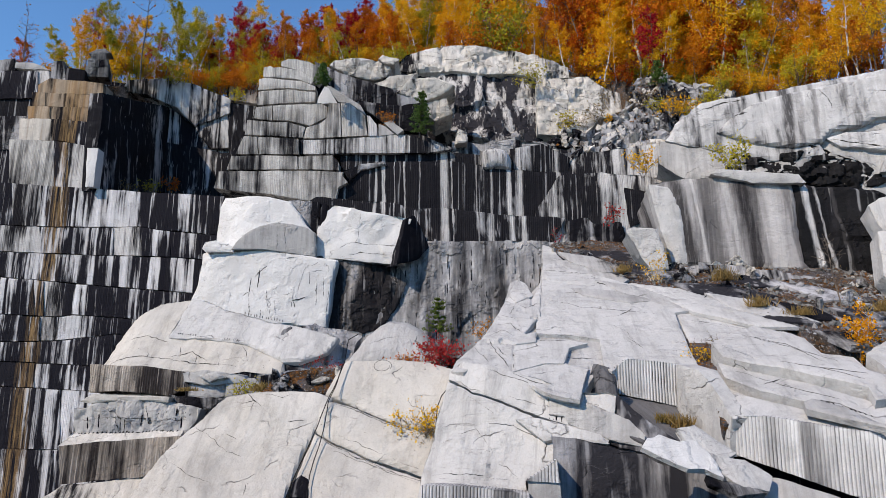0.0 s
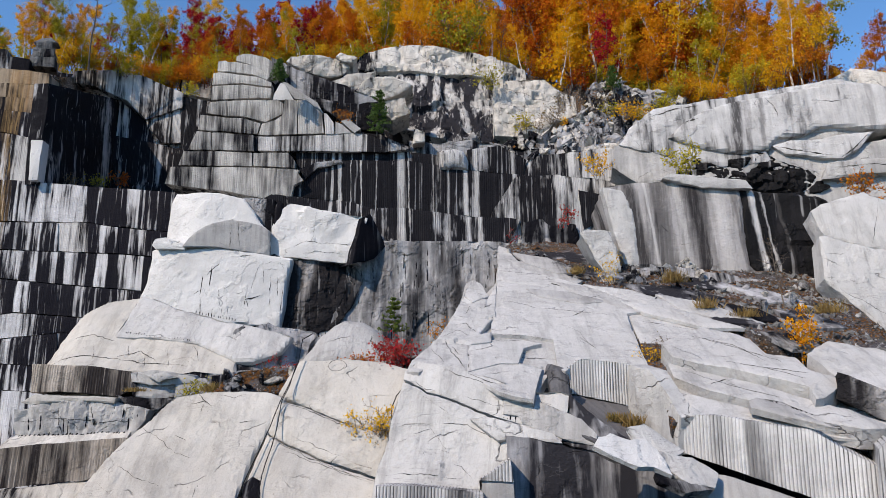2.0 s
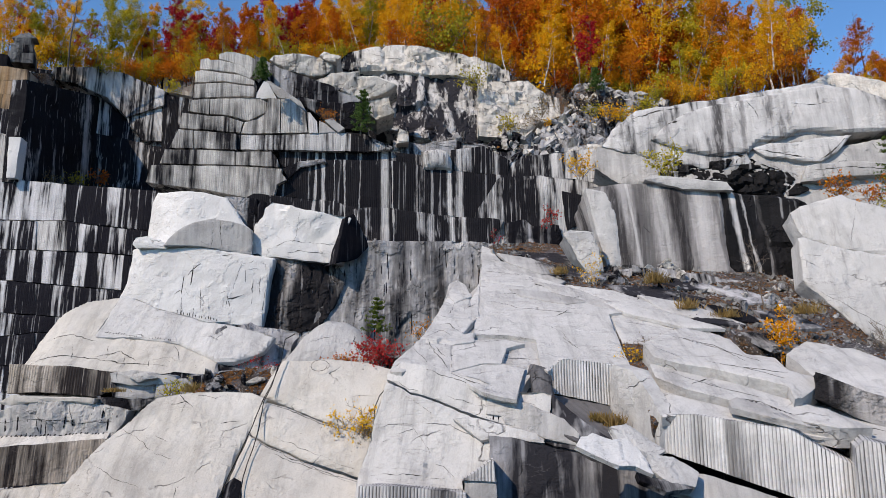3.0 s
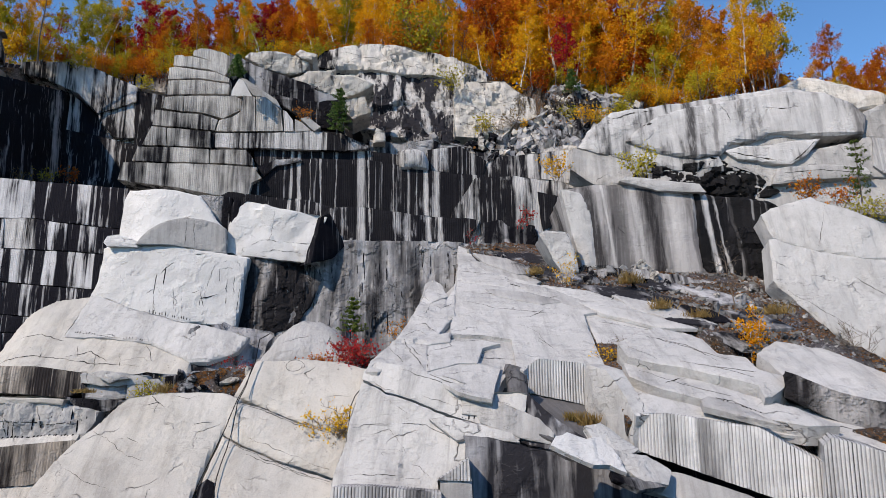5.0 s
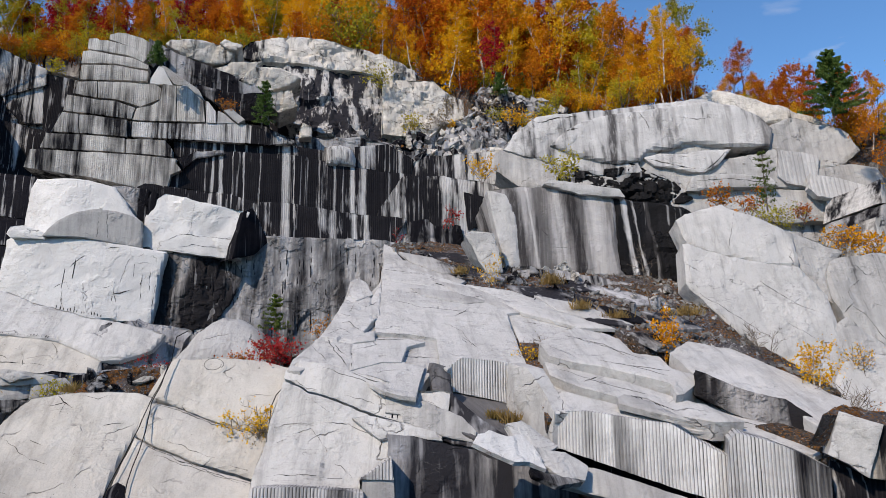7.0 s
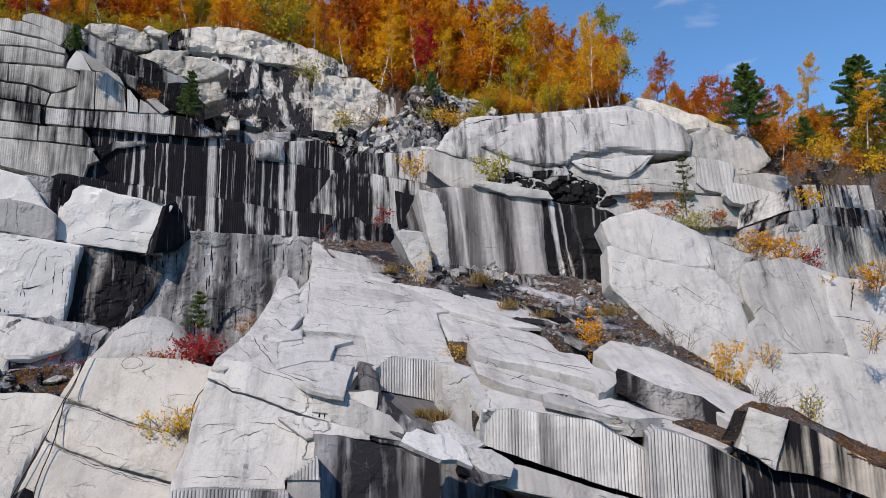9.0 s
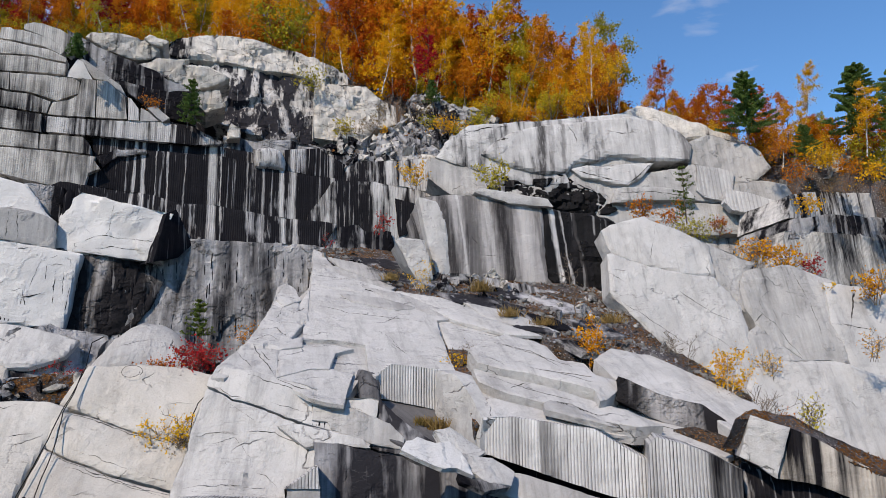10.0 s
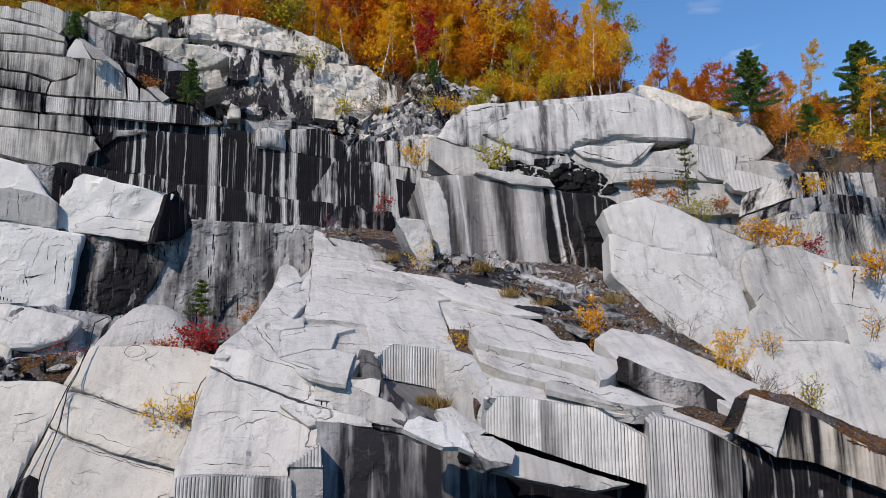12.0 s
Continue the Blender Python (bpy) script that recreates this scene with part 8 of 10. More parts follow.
# ---------------------------------------------------------------- loose stones
def stone_mesh(seed):
    """An angular broken stone, one metre across: a lump cut by random planes."""
    rng = random.Random(seed)
    bm = bmesh.new()
    bmesh.ops.create_cube(bm, size=1.25)
    for _ in range(11):
        way = Vector((rng.gauss(0, 1), rng.gauss(0, 1), rng.gauss(0, 1))).normalized()
        out = bmesh.ops.bisect_plane(bm, geom=bm.verts[:] + bm.edges[:] + bm.faces[:], plane_co=way * rng.uniform(0.30, 0.52),
                                     plane_no=way, clear_outer=True)
        rim = [e for e in out["geom_cut"] if isinstance(e, bmesh.types.BMEdge)]
        if rim:
            bmesh.ops.contextual_create(bm, geom=rim)
    bmesh.ops.recalc_face_normals(bm, faces=bm.faces)
    return finish_mesh("stone", bm, (WARM, GREY, GREY)[seed % 3], 25)


STONE_MESHES = [stone_mesh(200 + i) for i in range(9)]
STONES = []
STONES += [
    (9.1, 44.8, 24.7, 0.30), (10.2, 45.2, 25.3, 0.30), (18.1, 47.5, 29.0, 0.30), (9.0, 44.5, 24.3, 0.60),
    (18.5, 46.6, 28.0, 0.50), (9.9, 45.5, 25.5, 0.80), (15.3, 45.8, 26.7, 1.10), (8.8, 44.8, 24.6, 0.40),
    (18.6, 45.2, 26.6, 0.30), (12.2, 46.3, 26.8, 0.30), (8.9, 45.5, 25.4, 0.30), (16.5, 45.7, 26.8, 0.30),
    (19.0, 46.6, 28.2, 0.40), (18.3, 45.4, 26.7, 0.35), (8.1, 44.2, 23.9, 0.35), (16.6, 45.5, 26.6, 1.10),
    (18.3, 45.6, 27.0, 0.80), (7.8, 44.2, 23.7, 0.50), (14.2, 46.6, 27.4, 0.60), (14.4, 44.3, 24.9, 0.80),
    (14.6, 46.8, 27.6, 0.35), (14.5, 45.2, 26.0, 0.50), (15.0, 46.2, 27.1, 0.50), (11.3, 45.1, 25.3, 0.30),
    (17.3, 44.7, 25.8, 0.50), (8.8, 44.4, 24.1, 0.30), (11.8, 45.3, 25.6, 0.50), (18.5, 45.7, 27.1, 0.50),
    (17.1, 45.3, 26.4, 0.35), (14.7, 45.2, 25.9, 0.35), (10.9, 45.0, 25.1, 0.40), (17.7, 46.9, 28.3, 0.35),
]
STONES += [
    (11.4, 44.2, 24.3, 0.80), (4.8, 44.9, 24.3, 0.78), (7.3, 44.5, 24.2, 0.65), (6.4, 45.2, 24.9, 0.70),
    (4.9, 45.6, 25.0, 0.54), (5.6, 45.3, 24.8, 0.69), (8.5, 45.3, 25.2, 0.56), (4.4, 45.1, 24.4, 0.44),
    (5.5, 44.8, 24.2, 0.49), (5.0, 46.4, 26.0, 0.66), (6.9, 44.9, 24.6, 0.53), (8.7, 45.5, 25.5, 0.61),
    (8.8, 45.2, 25.2, 0.51), (9.3, 45.9, 26.0, 0.76), (7.2, 44.8, 24.5, 0.70), (5.5, 46.7, 26.4, 0.49),
    (9.0, 45.7, 25.8, 0.59), (8.3, 45.5, 25.5, 0.79), (5.1, 46.5, 26.1, 0.58), (6.7, 44.5, 24.1, 0.43),
    (5.2, 45.5, 25.0, 0.68), (4.9, 46.6, 26.1, 0.50), (7.4, 45.4, 25.2, 0.78), (8.3, 45.4, 25.4, 0.50),
    (8.4, 46.2, 26.3, 0.54), (6.9, 44.8, 24.5, 0.61), (4.6, 46.0, 25.4, 0.37), (45.1, 34.3, 24.3, 0.50),
    (37.5, 38.0, 23.3, 0.60), (46.0, 33.5, 23.9, 1.20), (46.4, 33.0, 23.4, 0.40), (47.4, 33.4, 25.0, 0.50),
]
STONES += [
    (40.4, 37.5, 25.0, 0.60), (47.2, 33.3, 24.7, 0.80), (37.2, 38.5, 23.8, 0.50), (43.0, 34.2, 22.3, 0.40),
    (37.3, 38.4, 23.6, 0.80), (43.6, 35.6, 24.9, 1.50), (40.3, 36.5, 23.4, 0.50), (41.1, 37.6, 25.8, 0.60),
    (45.7, 34.1, 24.6, 0.60), (47.4, 33.5, 25.1, 0.40), (44.7, 33.3, 22.5, 1.20), (39.1, 37.4, 23.7, 0.80),
    (46.4, 33.4, 24.0, 1.50), (44.2, 33.6, 22.4, 0.40), (46.2, 34.3, 25.3, 0.60), (38.9, 38.1, 24.6, 1.20),
    (38.6, 37.2, 23.1, 1.20), (43.3, 35.0, 23.9, 0.60), (42.9, 35.9, 24.8, 0.80), (44.1, 33.7, 22.6, 0.80),
    (38.0, 39.2, 25.4, 0.30), (43.7, 34.9, 24.0, 1.50), (37.8, 37.7, 23.1, 0.40), (42.6, 36.4, 25.3, 0.50),
    (41.1, 37.6, 25.8, 1.20), (42.7, 34.4, 22.5, 0.50), (46.6, 33.3, 24.1, 0.80), (46.0, 33.2, 23.5, 0.30),
    (37.9, 37.4, 22.7, 0.30), (38.6, 39.2, 26.0, 1.50), (45.9, 33.5, 23.9, 0.50), (42.4, 35.1, 23.3, 0.30),
]
STONES += [
    (38.4, 38.4, 24.6, 0.60), (47.2, 33.6, 25.1, 0.80), (38.8, 37.7, 24.0, 0.60), (40.7, 36.4, 23.6, 1.20),
    (40.8, 36.6, 24.1, 0.60), (36.9, 38.0, 22.8, 0.50), (40.5, 37.4, 24.9, 0.60), (45.0, 33.9, 23.6, 1.20),
    (45.5, 34.7, 25.3, 0.50), (44.9, 33.6, 23.2, 0.40), (41.6, 36.4, 24.5, 0.50), (37.3, 37.8, 22.8, 0.60),
    (41.9, 35.4, 23.2, 0.30), (43.1, 34.5, 22.9, 1.20), (40.5, 36.8, 24.2, 0.50), (41.8, 36.3, 24.4, 0.40),
    (45.8, 32.5, 22.2, 0.60), (39.8, 38.4, 25.9, 0.50), (44.2, 34.5, 23.8, 0.80), (43.5, 35.6, 24.9, 0.80),
    (38.4, 38.2, 24.3, 1.20), (47.2, 33.3, 24.7, 0.30), (42.2, 35.4, 23.4, 0.40), (15.0, 29.0, 13.5, 0.40),
    (17.6, 29.0, 13.6, 0.37), (16.3, 27.5, 13.0, 0.42), (11.0, 30.3, 14.0, 0.25), (14.0, 30.0, 13.9, 0.28),
    (15.3, 28.0, 13.2, 0.17), (9.4, 33.3, 15.1, 0.18), (6.4, 35.8, 16.1, 0.31), (16.0, 26.7, 12.6, 0.24),
]
STONES += [
    (13.0, 30.9, 14.2, 0.23), (7.2, 35.7, 16.0, 0.29), (9.8, 33.6, 15.2, 0.35), (15.9, 27.0, 12.7, 0.31),
    (10.0, 32.3, 14.7, 0.15), (12.9, 30.5, 14.1, 0.37), (13.1, 30.5, 14.1, 0.22), (7.6, 35.7, 16.0, 0.25),
    (14.0, 31.4, 14.5, 0.36), (14.4, 26.5, 12.5, 0.33), (6.4, 34.8, 15.6, 0.19), (5.9, 36.7, 16.4, 0.08),
    (12.4, 28.1, 13.1, 0.24), (7.7, 35.6, 16.0, 0.21), (17.4, 28.9, 13.6, 0.17), (11.0, 29.9, 13.8, 0.15),
    (10.4, 32.3, 14.7, 0.27), (12.9, 29.2, 13.6, 0.19), (16.0, 26.0, 12.4, 0.28), (12.5, 31.1, 14.3, 0.39),
    (10.4, 31.0, 14.2, 0.20), (8.0, 33.2, 15.1, 0.30), (5.6, 36.7, 16.4, 0.34), (9.4, 31.6, 14.4, 0.12),
    (15.8, 27.0, 12.7, 0.40), (12.0, 30.6, 14.1, 0.33), (15.8, 26.0, 12.4, 0.16), (7.6, 34.0, 15.3, 0.11),
    (16.4, 29.1, 13.6, 0.23), (5.8, 35.8, 16.0, 0.40), (-4.7, 24.7, 9.7, 0.23), (-5.7, 24.4, 9.2, 0.29),
]
STONES += [
    (-5.7, 24.8, 9.7, 0.16), (-5.7, 24.4, 9.3, 0.29), (-5.9, 24.9, 9.8, 0.35), (-3.7, 24.9, 10.0, 0.21),
    (-5.5, 24.4, 9.3, 0.37), (-5.5, 24.8, 9.8, 0.20), (-4.3, 24.7, 9.7, 0.33), (-5.1, 24.5, 9.5, 0.22),
    (-5.7, 24.6, 9.5, 0.36), (-5.2, 24.5, 9.5, 0.16), (-5.6, 24.7, 9.7, 0.22), (-5.4, 24.4, 9.3, 0.14),
    (12.8, 32.2, 14.8, 0.44), (13.9, 31.7, 14.6, 0.26), (10.8, 30.8, 14.1, 0.54), (12.9, 32.3, 14.8, 0.28),
    (11.5, 31.5, 14.5, 0.26), (12.9, 31.8, 14.6, 0.46), (13.6, 32.4, 14.9, 0.59), (10.9, 31.3, 14.4, 0.47),
    (12.4, 31.3, 14.4, 0.38), (13.8, 31.0, 14.3, 0.44), (12.1, 31.8, 14.6, 0.51), (13.6, 32.3, 14.8, 0.43),
    (13.0, 30.6, 14.1, 0.30), (12.2, 30.4, 14.0, 0.26), (13.7, 30.5, 14.1, 0.31), (14.0, 32.5, 15.0, 0.56),
]
rng = random.Random(5)
for i, (x, y, z, r) in enumerate(STONES):
    ob = new("stone", STONE_MESHES[i % 9])
    ob.matrix_world = Matrix.Translation((x, y, z)) @ pose(0, 0, 0, rng.uniform(0, 360), rng.uniform(0, 360), rng.uniform(0, 360)) @ Matrix.Diagonal((r * 1.5, r, r * 0.8, 1))
    tagged(ob, "angular grey stone fallen from the crag" if r > 0.3 else "small broken stone lying on the ledge", "stone", "fallen stones")


# ---------------------------------------------------------------- plants
def tube(bm, pts, r0, r1, sides=5):
    """A tapered tube along points."""
    rings = []
    for i, p in enumerate(pts):
        a = pts[min(i + 1, len(pts) - 1)] - pts[max(i - 1, 0)]
        a = a.normalized() if a.length > 1e-6 else Vector((0, 0, 1))
        side = a.cross(Vector((0.31, 0.95, 0.05))).normalized()
        up = a.cross(side)
        r = r0 + (r1 - r0) * i / (len(pts) - 1)
        rings.append([bm.verts.new(p + (side * math.cos(6.2832 * k / sides) + up * math.sin(6.2832 * k / sides)) * r)
                      for k in range(sides)])
    for a, b in zip(rings, rings[1:]):
        for k in range(sides):
            bm.faces.new((a[k], a[(k + 1) % sides], b[(k + 1) % sides], b[k]))
    bm.faces.new(rings[-1])


def rand_dir(rng):
    v = Vector((rng.gauss(0, 1), rng.gauss(0, 1), rng.gauss(0, 1)))
    return v.normalized() if v.length > 1e-5 else Vector((0, 0, 1))


def add_leaf(bm, at, size, rng, flat=0.0, long=1.0):
    n = rand_dir(rng)
    n.z = n.z + flat
    n.normalize()
    a = n.cross(rand_dir(rng)).normalized()
    b = n.cross(a) * size * 0.5
    a = a * size * 0.5 * long
    bm.faces.new([bm.verts.new(at + q) for q in (-a, b * 0.8, a, -b * 0.8)])


def wander(rng, start, way, length, steps, bend):
    pts, p, d = [start.copy()], start.copy(), way.normalized()
    for _ in range(steps):
        d = (d + rand_dir(rng) * bend).normalized()
        p = p + d * length / steps
        pts.append(p.copy())
    return pts


def broadleaf(name, seed, height, width, leaves, size, wood_mat, leaf_mat, stems=1, bare=0.3, lean=0.12, radius=0.011):
    """A leafy tree or shrub: stems, limbs and twigs, and a loose crown of single leaves in clumps."""
    rng = random.Random(seed)
    crown = bmesh.new()
    woods, tips = [], []
    for s in range(stems):
        wood = bmesh.new()
        woods.append(wood)
        way = Vector((rng.gauss(0, lean), rng.gauss(0, lean), 1))
        tall = height * (1.0 if s == 0 else rng.uniform(0.6, 0.95))
        spine = wander(rng, Vector((rng.gauss(0, 0.05), rng.gauss(0, 0.05), -0.15)) * (1 + stems * 0.4), way, tall, 7, 0.10)
        tube(wood, spine, max(0.012, height * radius), 0.008)
        limbs = max(5, int(16 / stems ** 0.5))
        for i in range(limbs):
            k = bare + (0.97 - bare) * (i + rng.random()) / limbs
            f = k * 7
            j = min(6, int(f))
            at = spine[j].lerp(spine[j + 1], f - j)
            ang = rng.uniform(0, 6.283)
            reach = width * 0.5 * (1.15 - abs(k - 0.55)) * rng.uniform(0.6, 1.1)
            d = Vector((math.cos(ang), math.sin(ang), rng.uniform(0.35, 1.1)))
            limb = wander(rng, at, d, reach, 4, 0.22)
            tube(wood, limb, max(0.008, height * radius * 0.35), 0.004, 4)
            tips += [(limb[2], reach), (limb[3], reach), (limb[4], reach)]
            for q in (2, 3):
                twig = wander(rng, limb[q], rand_dir(rng) + Vector((0, 0, 0.6)), reach * 0.55, 3, 0.25)
                tube(wood, twig, 0.006 + height * 0.0006, 0.003, 3)
                tips += [(twig[2], reach), (twig[3], reach)]
    for _ in range(leaves):
        at, reach = rng.choice(tips)
        add_leaf(crown, at + rand_dir(rng) * abs(rng.gauss(0, 0.17)) * (reach + 0.25), size * rng.uniform(0.6, 1.3), rng)
    base = new(name)
    for wood in woods:
        part("trunk" if stems == 1 else "stem", wood, wood_mat, base)
    if leaves:
        part("crown", crown, leaf_mat, base)
    else:
        crown.free()
    return base


def conifer(name, seed, height, width, leaf_mat, leaves=26, size=0.16, whorls=12, bare=0.12, droop=0.05, ragged=0.25):
    """A pine or spruce: whorls of boughs that carry tufts of needles."""
    rng = random.Random(seed)
    wood, crown = bmesh.new(), bmesh.new()
    spine = wander(rng, Vector((0, 0, -0.15)), Vector((rng.gauss(0, 0.04), rng.gauss(0, 0.04), 1)), height, 6, 0.04)
    tube(wood, spine, max(0.015, height * 0.014), 0.008)
    for w in range(whorls):
        k = bare + (1 - bare) * (w + 0.3) / whorls
        f = min(5.99, k * 6)
        at = spine[int(f)].lerp(spine[int(f) + 1], f - int(f))
        reach = width * 0.5 * (1.0 - k) ** 0.7 + 0.06 * width
        for b in range(5):
            if rng.random() < ragged * 0.6:
                continue
            ang = w * 1.1 + b * 1.2566 + rng.uniform(-0.3, 0.3)
            r = reach * rng.uniform(1 - ragged, 1 + ragged * 0.6)
            d = Vector((math.cos(ang), math.sin(ang), 0.25 - droop))
            bough = wander(rng, at, d, r, 3, 0.10)
            tube(wood, bough, 0.006 + height * 0.002, 0.004, 3)
            for _ in range(leaves):
                g = rng.uniform(0.2, 3.0)
                j = min(2, int(g))
                p = bough[j].lerp(bough[j + 1], g - j) + rand_dir(rng) * size * 0.9
                add_leaf(crown, p, size * rng.uniform(0.7, 1.3), rng, 0.4, 1.5)
    base = new(name)
    part("trunk", wood, BARK_DARK, base)
    part("crown", crown, leaf_mat, base)
    return base


def tuft(name, seed, height, width, mat, blades=140):
    """Dry grass and weeds as one clump."""
    rng = random.Random(seed)
    bm = bmesh.new()
    for _ in range(blades):
        at = Vector((rng.gauss(0, width * 0.25), rng.gauss(0, width * 0.25), -0.05))
        d = Vector((rng.gauss(0, 0.45), rng.gauss(0, 0.45), 1)).normalized() * height * rng.uniform(0.4, 1.0)
        s = d.cross(rand_dir(rng)).normalized() * 0.018
        mid = at + d * 0.6 + rand_dir(rng) * 0.04
        a, b, c, e = (bm.verts.new(q) for q in (at - s, at + s, mid + s * 0.7, mid - s * 0.7))
        t = bm.verts.new(at + d)
        bm.faces.new((a, b, c, e))
        bm.faces.new((e, c, t))
    return tagged(new(name, finish_mesh(name, bm, mat)), kind="stuff")


def spot(ob, x, y, z, turn=0.0, scale=1.0):
    ob.matrix_world = Matrix.Translation((x, y, z)) @ pose(0, 0, 0, 0, 0, turn) @ Matrix.Scale(scale, 4)
    return ob


# forest on the hill: a few trees of each kind, then copies
FOREST = {
    "gold": [broadleaf("birch_tree", 10 + i, 9.0, 3.4, 4600, 0.15, BARK_PALE, GOLD, bare=0.3) for i in range(4)],
    "orange": [broadleaf("maple_tree", 20 + i, 8.4, 3.8, 4600, 0.16, BARK_DARK, ORANGE, bare=0.25) for i in range(4)],
    "red": [broadleaf("red_maple_tree", 30 + i, 7.0, 2.8, 2600, 0.17, BARK_DARK, RED, bare=0.2) for i in range(2)],
    "lime": [broadleaf("aspen_tree", 40 + i, 9.0, 3.2, 4400, 0.15, BARK_PALE, LIME, bare=0.2) for i in range(3)],
    "bare": [broadleaf("bare_tree", 50 + i, 8.5, 3.4, 60, 0.16, BARK_DARK, ORANGE, bare=0.25) for i in range(2)],
    "pine": [conifer("pine_tree", 60 + i, 6.0, 4.8, NEEDLE, 190, 0.13, 17, ragged=0.3) for i in range(2)],
    "thin_lime": [broadleaf("young_aspen", 80 + i, 8.5, 3.2, 3000, 0.15, BARK_PALE, LIME, bare=0.25) for i in range(2)],
    "thin_red": [broadleaf("young_maple", 84 + i, 7.5, 2.8, 2400, 0.15, BARK_DARK, RED, bare=0.25) for i in range(2)],
    "thin_gold": [broadleaf("young_birch", 88 + i, 8.5, 3.0, 3000, 0.15, BARK_PALE, GOLD, bare=0.25) for i in range(2)],
    "shrub": [broadleaf("autumn_shrub", 70 + i, 2.4, 2.4, 1600, 0.13, BARK_DARK, (GOLD, ORANGE, LIME)[i % 3], stems=5, bare=0.1, lean=0.3) for i in range(6)],
}
TREE_LABEL = {
    "gold": ("slender birch with golden autumn leaves on the hill", "tree"),
    "orange": ("maple with orange and russet autumn leaves on the hill", "tree"),
    "red": ("small maple with thin red autumn leaves", "tree"),
    "lime": ("slim aspen with yellow-green leaves at the cliff top", "tree"),
    "bare": ("leafless dark tree at the cliff top", "tree"),
    "pine": ("dark green pine at the cliff top", "tree"),
    "thin_lime": ("thin young aspen with sparse yellow-green leaves", "tree"),
    "thin_red": ("thin young maple with sparse red leaves", "tree"),
    "thin_gold": ("thin young birch with sparse golden leaves", "tree"),
    "shrub": ("low autumn shrub at the forest's edge", "shrub"),
}
NATIVE = {"gold": 9.0, "orange": 8.4, "red": 7.0, "lime": 9.0, "bare": 8.5, "pine": 6.0, "thin_lime": 8.5, "thin_red": 7.5, "thin_gold": 8.5, "shrub": 2.4}
used = set()


def forest_tree(kind, pick, x, y, z, height, turn):
    src = FOREST[kind][pick % len(FOREST[kind])]
    label, category = TREE_LABEL[kind]
    if src.name not in used:
        used.add(src.name)
        ob = src
    else:
        ob = copy_thing(src, Matrix.Identity(4))
    tagged(ob, label, category, "forest on the hill")
    return spot(ob, x, y, z, turn, height / NATIVE[kind])


